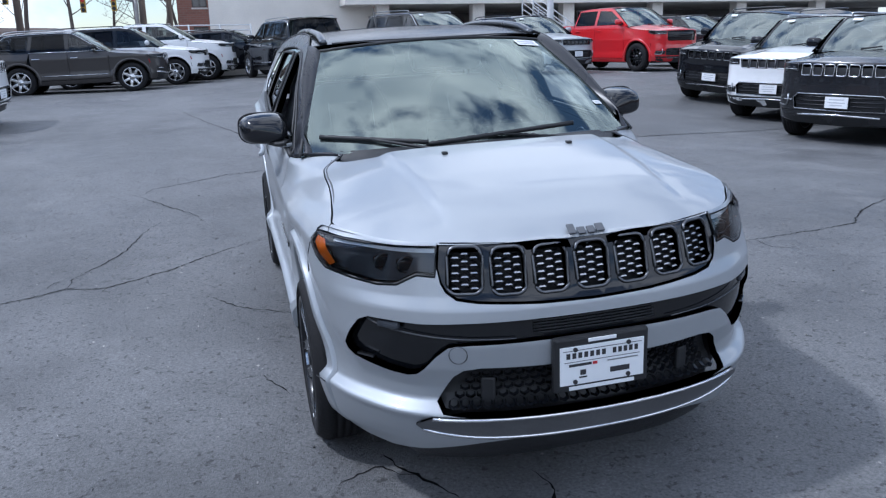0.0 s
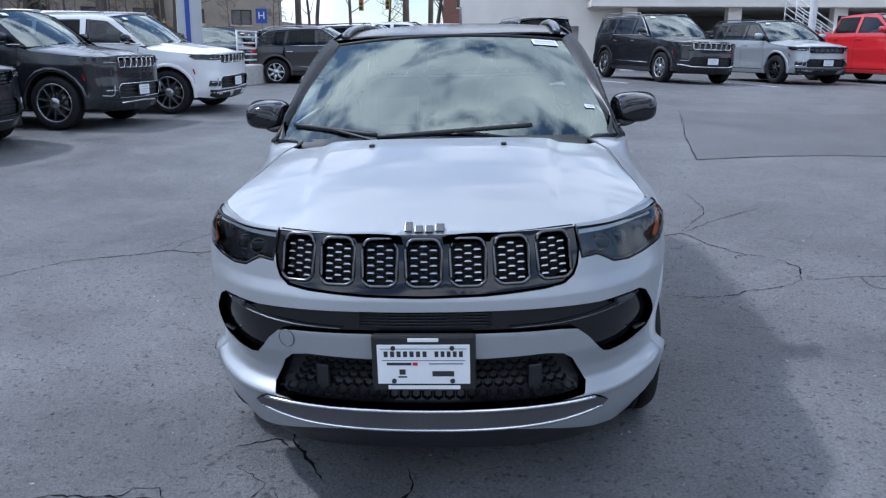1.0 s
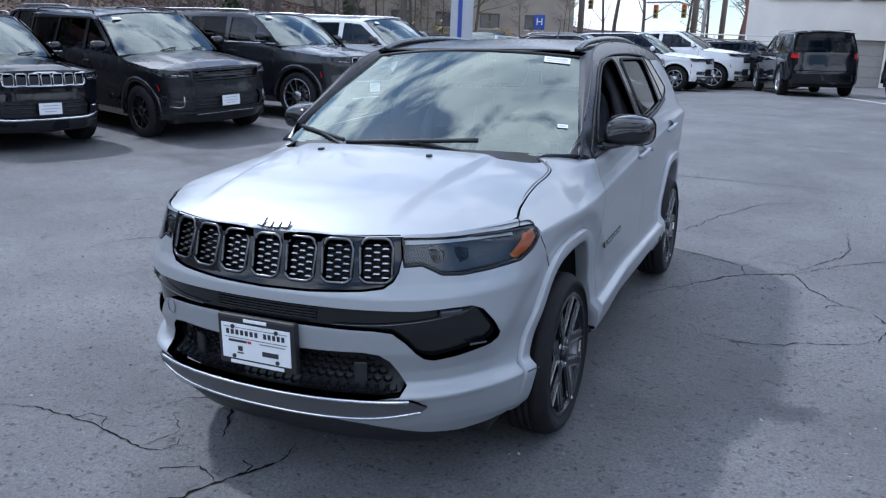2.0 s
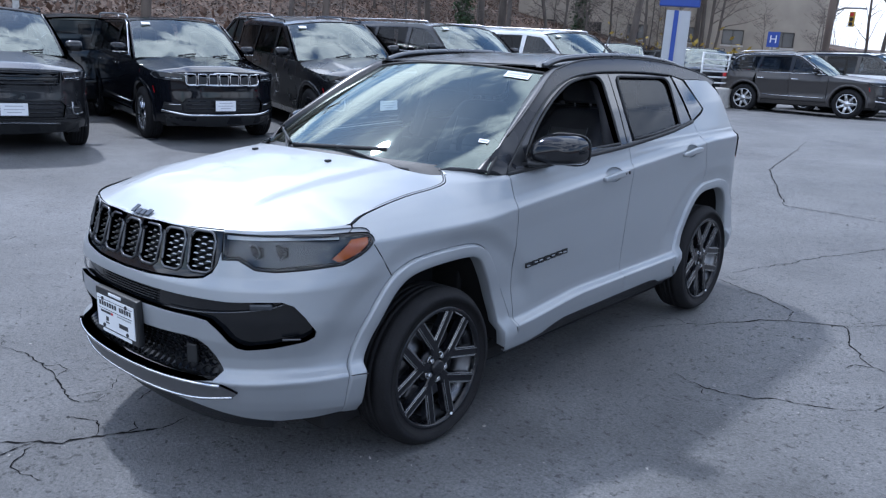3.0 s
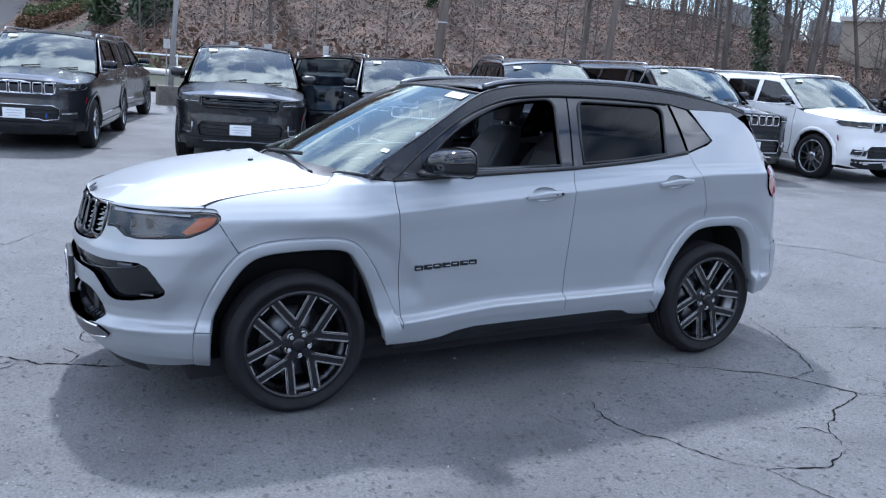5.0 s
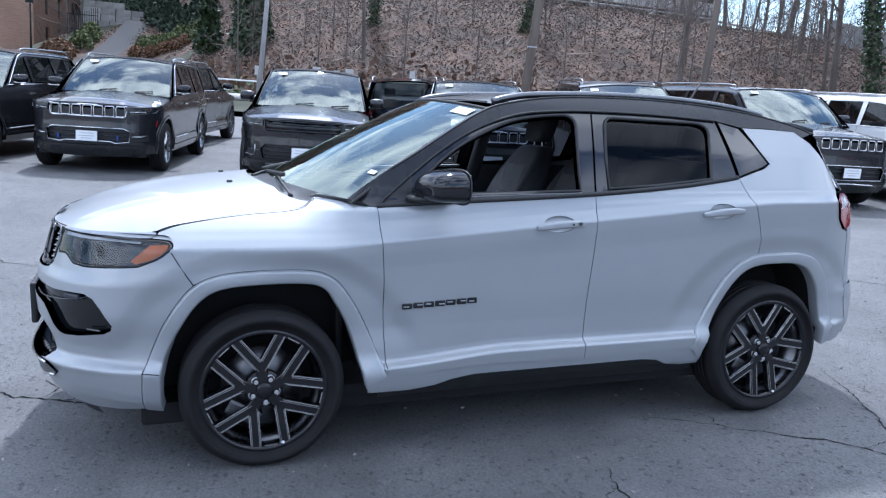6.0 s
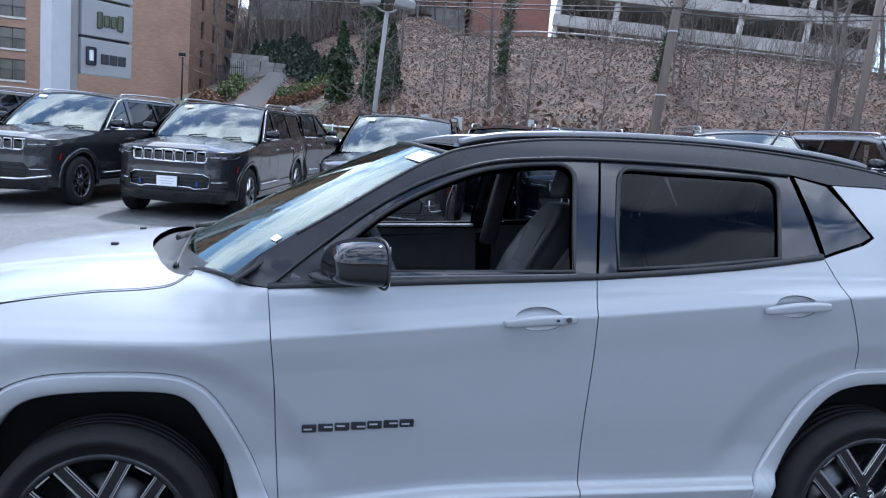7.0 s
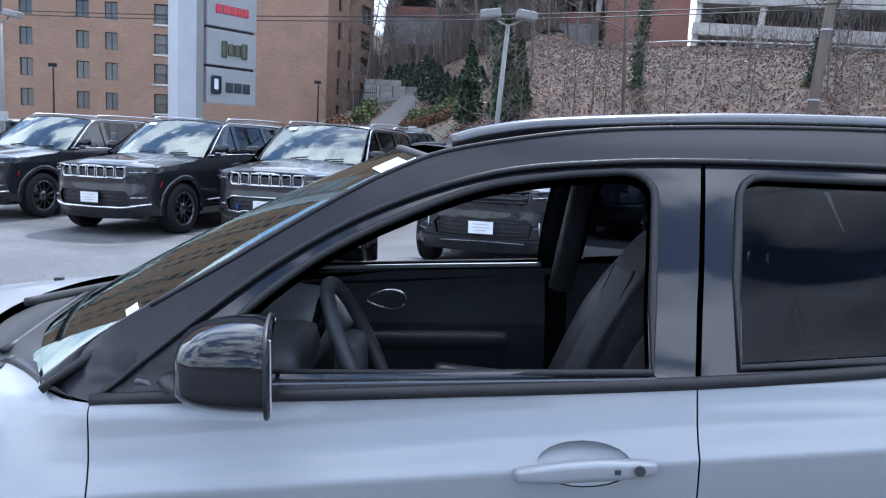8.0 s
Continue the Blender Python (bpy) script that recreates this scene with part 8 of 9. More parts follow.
# ---- parking garage on the crest ----
def garage(name, p0, p1, z0, levels, label, depth=14.0, slope=0.0, face=GARAGE_GREY):
    p0, p1 = Vector(p0), Vector(p1)
    d = p1 - p0
    Lg = d.length
    m = Matrix.Translation((p0.x, p0.y, z0)) @ Matrix.Rotation(math.atan2(d.y, d.x), 4, "Z") @ Matrix.Rotation(math.atan2(slope, Lg), 4, "Y")
    GA = thing(name, m, label, "building")
    for k in range(levels + 1):
        part("spandrel", box_bm(Lg, 0.35, 1.15, (Lg / 2, 0.0, k * 3.0 + 0.25), 0.02), face, GA)
        part("deck", box_bm(Lg - 0.1, depth, 0.25, (Lg / 2, depth / 2 + 0.2, k * 3.0 - 0.2)), CONCRETE, GA)
    n = int(Lg / 5.5)
    for i in range(n + 1):
        part("column", box_bm(0.55, 0.6, levels * 3.0 + 0.6, (0.3 + i * (Lg - 0.6) / n, 0.50, levels * 1.5), 0.02), CONCRETE, GA)
    # walls behind the openings carry the levels' shade in their darker grey
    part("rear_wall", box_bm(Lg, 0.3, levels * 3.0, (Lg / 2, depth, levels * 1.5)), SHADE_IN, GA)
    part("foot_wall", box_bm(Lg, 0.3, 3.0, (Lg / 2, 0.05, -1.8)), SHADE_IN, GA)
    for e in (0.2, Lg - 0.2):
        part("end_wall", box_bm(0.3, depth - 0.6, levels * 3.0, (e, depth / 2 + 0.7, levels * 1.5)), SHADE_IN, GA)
    rr = random.Random(len(label))
    for k in range(levels):
        for i in range(int(Lg / 4)):
            if rr.random() < 0.45:
                part("ceiling_lamp", box_bm(0.5, 0.12, 0.08, (2 + i * 4, 3.5, k * 3.0 + 2.55)), PAPER, GA)
    return GA


garage("parking_garage", (-79.5, 24.8, 0), (-64.7, 51.2, 0), 10.3, 4, "concrete parking garage with open dark levels", slope=2.4)
garage("parking_garage", (-93.5, -6.0, 0), (-85.2, 17.0, 0), 15.6, 4, "red brick parking garage with open levels above the bank", slope=0.9, face=BRICK_RED)
RB = thing("brick_block", Matrix.Translation((-81.2, 17.0, 8.5)) @ Matrix.Rotation(math.atan2(13.0, 1.5), 4, "Z"), "red brick block beside the garage", "building")
part("wall", box_bm(8, 0.5, 15, (4, 0.4, 7.5), 0.01), BRICK_RED, RB)
part("core", box_bm(8, 10, 15, (4, 5.8, 7.5)), BRICK_RED, RB)
part("coping", box_bm(8.2, 0.7, 0.3, (4, 0.4, 15.1)), CONCRETE, RB)
GR = thing("guard_rail", Matrix.Identity(4), "grey steel guard rail along the road on the crest", "rail")
rail_pts = [hill_pt(q, 30.0, 0.45) for q in np.linspace(2, 60, 30)]
part("beam", tube("beam", rail_pts, 0.09, 6, flat=0.9), STEEL_GREY, GR)
part("beam", tube("beam", [p - Vector((0, 0, 0.40)) for p in rail_pts], 0.07, 6), CONCRETE, GR)
for p in rail_pts[::2]:
    part("post", box_bm(0.12, 0.12, 1.2, p - Vector((0, 0, 0.5))), STEEL_GREY, GR)

# ---- garden by the brick house ----
def lawn_z(x, y):
    return hill_h((x + 36) * 0.424 + y * 0.905, (x + 36) * -0.905 + y * 0.424)


lq, ls = np.linspace(-60, -5, 30), np.linspace(-1.5, 30, 20)
tagged(part("lawn", pydata("lawn", [hill_pt(q, s, 0.07 - 0.5 * smooth01(s, 16, 24) * smooth01(q, -17, -13)) for q in lq for s in ls], [(i * 20 + k, i * 20 + k + 1, (i + 1) * 20 + k + 1, (i + 1) * 20 + k) for i in range(29) for k in range(19)], True), GRASS), "thin green lawn below the brick house", "lawn", kind="structure")
vq = np.linspace(-8, 60, 24)
tagged(part("verge", pydata("verge", [hill_pt(q, s, 0.10 if s > -2 else 0.0) for q in vq for s in (-6.0, -4.0, -2.2, -0.8)], [(i * 4 + k, i * 4 + k + 1, (i + 1) * 4 + k + 1, (i + 1) * 4 + k) for i in range(23) for k in range(3)], True), GRASS), "strip of grass along the foot of the bank", "verge", kind="structure")
gq, gs_ = np.linspace(-4, 9, 14), np.linspace(-0.9, 3.6, 6)
tagged(part("verge", pydata("verge", [hill_pt(q, t, 0.16) for q in gq for t in gs_], [(i * 6 + k, i * 6 + k + 1, (i + 1) * 6 + k + 1, (i + 1) * 6 + k) for i in range(13) for k in range(5)], True), VERGE), "fresh green strip of lawn beyond the lamp pole", "verge", kind="structure")
KRB = [hill_pt(q, -0.95, 0.18) for q in gq]
tagged(part("kerb", tube("kerb", KRB, 0.17, 4), CONCRETE), "pale concrete kerb along the strip of lawn", "kerb", kind="structure")
WRL = thing("white_rail", Matrix.Identity(4), "thin white pipe rail along the strip of lawn", "rail")
part("bar", tube("bar", [hill_pt(q, 0.1, 0.78) for q in gq], 0.04, 6), PAPER, WRL)
for q in gq[::3]:
    part("post", cyl_bm(0.035, 0.9, hill_pt(q, 0.1, 0.40), "z", 8), PAPER, WRL)
pp = spl([(-56.0, -4.9), (-59.5, -3.9), (-64.0, -2.5), (-67.4, -1.6)], 6)
v = []
for i, (x, y) in enumerate(pp):
    for sg in (-0.95, 0.95):
        v.append((x, y + sg, lawn_z(x, y) + 0.16))
tagged(part("garden_path", pydata("garden_path", v, [(2 * i, 2 * i + 1, 2 * i + 3, 2 * i + 2) for i in range(len(pp) - 1)]), PATH_GREY), "grey paved path climbing beside the brick house", "path", kind="structure")
SWL = thing("stone_wall", Matrix.Identity(4), "stepped retaining wall of pale grey stone blocks", "wall")
rs = random.Random(4)
blk = [pydata("stone_block", *(lambda w_, h_: ([(sx * w_ * (1 if sz < 0 else 0.96), sy * 0.35 * (1 if sz < 0 else 0.93), sz * h_) for sx in (-1, 1) for sy in (-1, 1) for sz in (-1, 1)], [(0, 1, 3, 2), (4, 6, 7, 5), (0, 4, 5, 1), (2, 3, 7, 6), (1, 5, 7, 3), (0, 2, 6, 4)]))(w_, 0.25)) for w_ in (0.55, 0.42, 0.65)]
w0, wd = Vector((-68.4, -5.8, 0)), Vector((0.06, 1.0, 0)).normalized()
for r in range(4):
    u = 0.0
    while u < 5.4 - 0.9 * r:
        k = rs.randrange(3)
        w_ = (0.55, 0.42, 0.65)[k]
        p = w0 + wd * (u + w_) + Vector((-0.14, 0.02, 0)) * r
        o = part("stone_block", blk[k], STONE, SWL)
        o.matrix_basis = Matrix.Translation((p.x, p.y, lawn_z(-68.4, -3.2) - 0.15 + r * 0.51)) @ Matrix.Rotation(math.atan2(wd.y, wd.x) + radians(rs.gauss(0, 2)), 4, "Z")
        u += 2 * w_ + 0.03
IFN = thing("iron_fence", Matrix.Identity(4), "dark iron fence with a gate beside the stone wall", "fence")
for k in range(15):
    x, y = -66.6 + 0.03 * k, -6.75 + 0.155 * k
    part("picket", box_bm(0.05, 0.05, 1.75 if k < 11 else 2.1, (x, y, lawn_z(x, y) + 0.85)), DARK, IFN)
for h_ in (0.35, 1.45):
    part("rail", box_bm(0.05, 2.3, 0.07, (-66.4, -5.67, lawn_z(-66.4, -5.6) + h_), rot=(0, 0, -11)), DARK, IFN)


def path_lamp(x, y, h):
    T = thing("path_lamp", Matrix.Translation((x, y, lawn_z(x, y))), "dark slim lamp post with a small box head", "lamp post", "lamp posts")
    part("post", tube("post", [(0, 0, -0.3), (0, 0, h * 0.5), (0, 0, h)], [0.075, 0.06, 0.055], 8), DARK, T)
    hd = part("head", box_bm(0.32, 0.50, 0.26, (0, -0.05, h + 0.05), 0.04), DARK, T)
    part("lens", box_bm(0.22, 0.38, 0.02, (0, -0.05, h - 0.088)), WHITE_LENS, hd)


path_lamp(-62.0, -8.75, 5.5 - lawn_z(-62.0, -8.75))
path_lamp(-55.0, -26.0, 5.4 - lawn_z(-55.0, -26.0))


def clump(name, at, r, h, material, n, seed, label, category, group, leaf=0.10, cone=False):
    rnd = random.Random(seed)
    T = thing(name, Matrix.Translation(at), label, category, group)
    v, f = [], []
    for _ in range(n):
        t = rnd.random()
        a = rnd.uniform(0, 6.283)
        if cone:
            rr = r * (1 - t) ** 0.8 * (0.65 + 0.4 * rnd.random()) * (1 + 0.18 * math.sin(9 * a + 14 * t))
            c = Vector((rr * math.cos(a), rr * math.sin(a), t * h + 0.1))
        else:
            el = math.asin(rnd.random())
            rr = r * (0.75 + 0.3 * rnd.random()) * (1 + 0.15 * math.sin(4 * a + seed))
            c = Vector((rr * math.cos(el) * math.cos(a), rr * math.cos(el) * math.sin(a), h * math.sin(el) * (0.8 + 0.25 * rnd.random())))
        s = leaf * rnd.uniform(0.6, 1.4)
        x = Vector((rnd.gauss(0, 1), rnd.gauss(0, 1), rnd.gauss(0, 1))).normalized()
        y = x.cross(Vector((rnd.gauss(0, 1), rnd.gauss(0, 1), rnd.gauss(0, 1)))).normalized()
        o = len(v)
        v += [c - x * s, c + y * s * 0.6, c + x * s, c - y * s * 0.6]
        f.append((o, o + 1, o + 2, o + 3))
    part("foliage", pydata("foliage", v, f), material, T)
    part("stem", tube("stem", [(0, 0, -0.3), (0.02, 0, h * 0.4), (0, 0.02, h * 0.8)], [0.07, 0.05, 0.02], 6), BARK, T)
    return T


cone = clump("conifer", (-75.6, -4.1, lawn_z(-75.6, -4.1)), 1.1, 2.6, CONIFER, 1300, 3, "dark green young conifer", "tree", "conifers on the bank", 0.20, True)
for i in range(22):
    t = (i + 0.5) / 22
    x, y = -75.6 + 15.8 * t - (i % 2) * 1.6, -4.1 + 7.1 * t + (i % 2) * 1.0
    m = Matrix.Translation((x, y, lawn_z(x, y) - 0.1)) @ Matrix.Rotation(i * 1.3, 4, "Z") @ Matrix.Scale(0.60 + 0.30 * ((i * 7) % 5) / 5, 4)
    copy_thing(cone, m).matrix_basis = m
evergreen = clump("conifer", (-43.6, 4.4, lawn_z(-43.6, 4.4)), 0.95, 5.4, IVY, 2400, 4, "dense green evergreen at the foot of the bank", "tree", "conifers on the bank", 0.16, True)
for x, y, sc in ((-44.8, 5.3, 0.75), (-47.5, 2.6, 0.9), (-51.5, 3.0, 0.7)):
    m = Matrix.Translation((x, y, lawn_z(x, y))) @ Matrix.Rotation(x, 4, "Z") @ Matrix.Scale(sc, 4)
    copy_thing(evergreen, m).matrix_basis = m
sb = clump("shrub", (-61.8, -1.2, lawn_z(-61.8, -1.2)), 0.62, 0.8, SHRUB, 500, 5, "round clipped green shrub", "shrub", "shrubs in the garden", 0.09)
ru = clump("shrub", (-59.6, -1.6, lawn_z(-59.6, -1.6)), 0.60, 0.65, RUSSET, 500, 6, "russet brown low shrub", "shrub", "shrubs in the garden", 0.09)
for i in range(30):
    r_, c_ = i // 6, i % 6
    x, y = -58.2 - r_ * 0.95 + rs.gauss(0, 0.12), -1.5 + c_ * 0.78 + 0.22 * r_ + rs.gauss(0, 0.12)
    m = Matrix.Translation((x, y, lawn_z(x, y) + 0.05)) @ Matrix.Rotation(i, 4, "Z") @ Matrix.Scale(rs.uniform(0.8, 1.15), 4)
    copy_thing(ru if r_ < 2 and c_ < 5 else sb, m).matrix_basis = m
for x, y, kind_ in ((-64, -5.1, sb), (-65.2, -5.0, sb), (-63, -5.5, sb), (-62.0, -5.4, sb), (-60.5, -6.4, ru), (-61.5, -6.8, ru), (-59.4, -6.5, ru), (-60.2, -7.2, ru)):
    m = Matrix.Translation((x, y, lawn_z(x, y) + 0.05)) @ Matrix.Scale(1.35, 4)
    copy_thing(kind_, m).matrix_basis = m


# ---- stall markers along the far edge of the lot ----
def stall_sign(x, y, h):
    T = thing("stall_sign", Matrix.Translation((x, y, gz(x, y))) @ Matrix.Rotation(radians(15), 4, "Z"), "small white stall sign on a thin post", "sign", "stall signs")
    part("post", cyl_bm(0.025, h, (0, 0, h / 2), "z", 8), STEEL_GREY, T)
    part("plate", box_bm(0.015, 0.24, 0.32, (0.03, 0, h - 0.12), 0.004), mat("sign_plate", (0.42, 0.42, 0.41), 0.6, var=0.15, scale=9) if "sign_plate" not in bpy.data.materials else bpy.data.materials["sign_plate"], T)


for i in range(9):
    stall_sign(-26.5 + 0.35 * abs(i - 4), -13.5 + i * 2.75, 1.9)
for x, y in ((-20.8, 0.2), (-17.8, 3.6), (-17.4, 4.4)):
    stall_sign(x, y, 1.9)

# sedans beyond the pylon
SED = dict(L=4.7, W=0.90, Hh=1.45, wb=2.75, hood_z=0.98, belt=0.98, wr=0.33, rim_r=0.22, grille="bars", rails=False, spokes=7)
vehicle("white_sedan", Matrix.Translation((-31, -18, 0.2)) @ Matrix.Rotation(radians(-20), 4, "Z"), WHITE_PAINT, "white sedan far across the lot", **SED)
vehicle("silver_sedan", Matrix.Translation((-33, -12.5, 0.3)) @ Matrix.Rotation(radians(-10), 4, "Z"), LTSILVER_PAINT, "silver sedan below the brick house", **SED)
vehicle("white_suv", Matrix.Translation((-17.2, -13.5, gz(-17, -13))) @ Matrix.Rotation(radians(Y1), 4, "Z"), WHITE_PAINT, "white SUV at the end of the row", **GCL)


# ---- dealership building ----
DB = thing("dealership_building", Matrix.Translation((0, 0, 0.3)), "beige stucco building with a parking level below", "building")


def blk_part(name, x0, x1, y0, y1, z0, z1, m_, bev=0.02):
    return part(name, box_bm(x1 - x0, y1 - y0, z1 - z0, ((x0 + x1) / 2, (y0 + y1) / 2, (z0 + z1) / 2), bev), m_, DB)


holed_wall("wall", 7.0, 9.0, [(2.6, 5.2, 0.0, 2.25)], 0.4, STUCCO, DB, Matrix.Translation((-1.3, 33.5, 0)))
gd = part("garage_door", box_bm(2.6, 0.08, 2.25, (2.6, 33.75, 1.12)), mat("beige_door", (0.33, 0.31, 0.29), 0.6, var=0.06), DB, "beige roller door")
for k in range(5):
    part("door_groove", box_bm(2.56, 0.012, 0.02, (2.6, 33.702, 0.4 + k * 0.42)), SHADE_IN, gd)
blk_part("wing", -1.3, 5.7, 34.0, 46, 0, 9.0, STUCCO)
blk_part("side_wall", 5.3, 5.7, 33.9, 34.0, 0, 9, STUCCO)
blk_part("upper_front", 4.2, 40, 31.8, 32.3, 3.0, 4.4, STUCCO)
blk_part("soffit", 4.2, 40, 32.3, 42, 3.0, 3.25, STUCCO)
blk_part("upper_wall", 5.75, 40, 33.0, 33.4, 4.4, 9.5, STUCCO)
blk_part("terrace", 4.2, 40, 32.3, 42, 4.1, 4.4, CONCRETE)
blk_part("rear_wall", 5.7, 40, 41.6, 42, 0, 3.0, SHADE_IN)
blk_part("low_wall", 9.5, 40, 32.4, 32.8, 0, 1.0, STUCCO)
blk_part("band", 4.1, 40, 31.7, 31.8, 4.25, 4.45, CONCRETE)
for x in (5.9, 10.2, 14.5, 19.0, 23.5, 28, 33):
    blk_part("column", x - 0.28, x + 0.28, 32.3, 32.86, 0, 3.0, STUCCO)
for x in (0.0, 1.6, 3.2):
    o = new("window")
    o.parent = DB
    o.matrix_basis = Matrix.Translation((x + 0.2, 33.42, 4.6))
    part("frame", box_bm(1.4, 0.1, 1.7, (0, 0, 0), 0.01), WIN_FRAME, o)
    part("pane", box_bm(1.25, 0.03, 1.55, (0, -0.05, 0)), WIN_DARK, o)
for i in range(9):
    o = new("window")
    o.parent = DB
    o.matrix_basis = Matrix.Translation((7.6 + i * 2.4, 32.95, 5.7))
    part("frame", box_bm(2.1, 0.1, 1.8, (0, 0, 0), 0.01), WIN_FRAME, o)
    part("pane", box_bm(1.95, 0.03, 1.65, (0, -0.05, 0)), WIN_DARK, o)
part("wall_lamp", box_bm(0.35, 0.15, 0.22, (7.8, 31.7, 3.5), 0.03), WIN_FRAME, DB)


def railing(name, p0, p1, h, bars, posts, label, z_a=0.0, z_b=0.0):
    """A white pipe railing with level bars."""
    R = thing(name, Matrix.Identity(4), label, "railing")
    p0, p1 = Vector(p0), Vector(p1)
    for k in range(bars):
        z = h * (k + 1) / bars
        part("bar", tube("bar", [p0 + Vector((0, 0, z)), p1 + Vector((0, 0, z))], 0.025, 6), WHITE_STEEL, R)
    for t in np.linspace(0, 1, posts):
        p = p0.lerp(p1, t)
        part("post", tube("post", [p, p + Vector((0, 0, h + 0.03))], 0.03, 6), WHITE_STEEL, R)
    return R


railing("white_railing", (-3.2, 29.6, 1.55), (0.2, 29.6, 1.55), 0.95, 5, 4, "white pipe railing above a low wall")
tagged(part("retaining_wall", box_bm(3.6, 0.4, 1.7, (-1.5, 29.9, 0.75), 0.03), STUCCO), "low beige wall under the railing", "wall", kind="structure")
railing("white_railing", (-6.9, 19.35, 1.05), (-6.6, 24.0, 1.05), 0.95, 6, 4, "white pipe fence on a concrete kerb")
KB = thing("concrete_kerb", Matrix.Translation((-6.75, 21.65, 0.75)) @ Matrix.Rotation(math.atan2(4.65, 0.3), 4, "Z"), "low rounded concrete kerb wall under the white fence", "kerb")
part("block", box_bm(4.9, 0.42, 0.9, (0, 0, -0.12), 0.07, seg=3), CONCRETE, KB)
part("cap", cyl_bm(0.21, 0.85, (-2.5, 0, -0.12), "z", 16), CONCRETE, KB)
railing("white_railing", (-12.5, 32.0, 0.5), (-3.5, 31.0, 0.6), 1.2, 6, 8, "white pipe fence along the street")
tagged(part("concrete_kerb", box_bm(2.3, 0.5, 0.75, (-8.4, 25.1, 0.60), 0.06, rot=(0, 0, 26)), CONCRETE), "concrete block under the white fence", "kerb")
ST = thing("stairs", Matrix.Identity(4), "concrete outside stairs with white railings", "stairs")
for k in range(11):
    part("step", box_bm(0.30, 1.4, 0.18, (14.9 - k * 0.28, 31.0, 0.5 + k * 0.18), 0.01), CONCRETE, ST)
for yy in (30.35, 31.65):
    for k in range(4):
        z = 0.35 + 0.25 * k
        part("bar", tube("bar", [(15.0, yy, 0.5 + z), (12.0, yy, 2.45 + z)], 0.025, 6), WHITE_STEEL, ST)
    for t in np.linspace(0, 1, 5):
        part("post", tube("post", [(15.0 - 3 * t, yy, 0.5 + 1.95 * t), (15.0 - 3 * t, yy, 1.65 + 1.95 * t)], 0.028, 6), WHITE_STEEL, ST)
WP = thing("flag_pole", Matrix.Translation((11.6, 27.5, 0.4)), "white painted steel post", "pole")
part("shaft", cyl_bm(0.13, 6, (0, 0, 3), "z", 14), WHITE_STEEL, WP)

# ---- signs and signals to the street ----
VS = thing("vehicle_sign", Matrix.Translation((-9.4, 22.6, 0.3)) @ Matrix.Rotation(radians(24), 4, "Z"), "blue and white sign on a white post with a blue stripe", "sign")
part("post", box_bm(0.75, 0.30, 3.0, (0, 0, 1.5), 0.02), STEEL_LIGHT, VS)
part("stripe", box_bm(0.14, 0.02, 3.0, (-0.06, -0.162, 1.5)), SIGN_BLUE, VS)
bd = part("board", box_bm(1.25, 0.35, 1.5, (0.0, 0, 3.87), 0.03), SIGN_BLUE, VS)


def words(text, size, m, material, parent):
    cu = bpy.data.curves.new("lettering", "FONT")
    cu.body, cu.size, cu.extrude, cu.align_x, cu.align_y = text, size, 0.008, "CENTER", "CENTER"
    tmp = bpy.data.objects.new("tmp_text", cu)
    me = bpy.data.meshes.new_from_object(tmp)
    bpy.data.objects.remove(tmp)
    me.materials.clear()
    o = part("lettering", me, material, parent)
    o.matrix_basis = m
    return o


words("Pre-Owned", 0.245, Matrix.Translation((0, -0.185, 3.78)) @ Matrix.Rotation(radians(90), 4, "X"), PAPER, bd)
words("Vehicles", 0.29, Matrix.Translation((0, -0.185, 3.45)) @ Matrix.Rotation(radians(90), 4, "X"), PAPER, bd)
HSN = thing("hospital_sign", Matrix.Translation((-9.6, 31.6, 0.4)) @ Matrix.Rotation(radians(18), 4, "Z"), "blue square sign with a white H on a post", "sign")
part("post", cyl_bm(0.04, 2.3, (0, 0.03, 1.15), "z", 8), STEEL_GREY, HSN)
hb = part("board", box_bm(0.46, 0.02, 0.60, (0, 0, 2.45), 0.005), SIGN_BLUE, HSN)
words("H", 0.42, Matrix.Translation((0, -0.02, 2.45)) @ Matrix.Rotation(radians(90), 4, "X"), PAPER, hb)
SG = thing("traffic_signal_span", Matrix.Identity(4), "traffic signals hanging over the street crossing", "traffic signal")
part("mast_arm", tube("mast_arm", [(-10.2, 57.8, 5.3), (-8, 58.2, 5.4), (-6.2, 58.5, 4.9)], 0.07, 6), STEEL_GREY, SG)
part("mast", tube("mast", [(-6.2, 58.5, 0), (-6.2, 58.5, 5.6)], 0.14, 8), STEEL_GREY, SG)
part("mast_arm", tube("mast_arm", [(-16.0, 56.3, 5.2), (-14.5, 56.7, 5.9), (-13.2, 57.0, 5.9)], 0.07, 6), STEEL_GREY, SG)
part("mast", tube("mast", [(-16.0, 56.3, 0), (-16.0, 56.3, 6.2)], 0.22, 8), STEEL_GREY, SG)
for x, y, z in ((-14.0, 56.9, 5.2), (-9.5, 57.9, 4.7), (-7.6, 58.3, 4.8)):
    hd = part("signal_head", box_bm(0.34, 0.22, 0.95, (x, y, z), 0.04), SIGNAL_YELLOW, SG)
    part("red_lamp", cyl_bm(0.12, 0.06, (x, y - 0.13, z + 0.3), "y", 14), SIGNAL_RED, hd)
    part("dark_lamp", cyl_bm(0.12, 0.06, (x, y - 0.13, z), "y", 14), INK, hd)
    part("dark_lamp", cyl_bm(0.12, 0.06, (x, y - 0.13, z - 0.3), "y", 14), INK, hd)
RBH = thing("brick_house", Matrix.Translation((-3.5, 58, 0.3)), "dark red brick house across the street", "building")
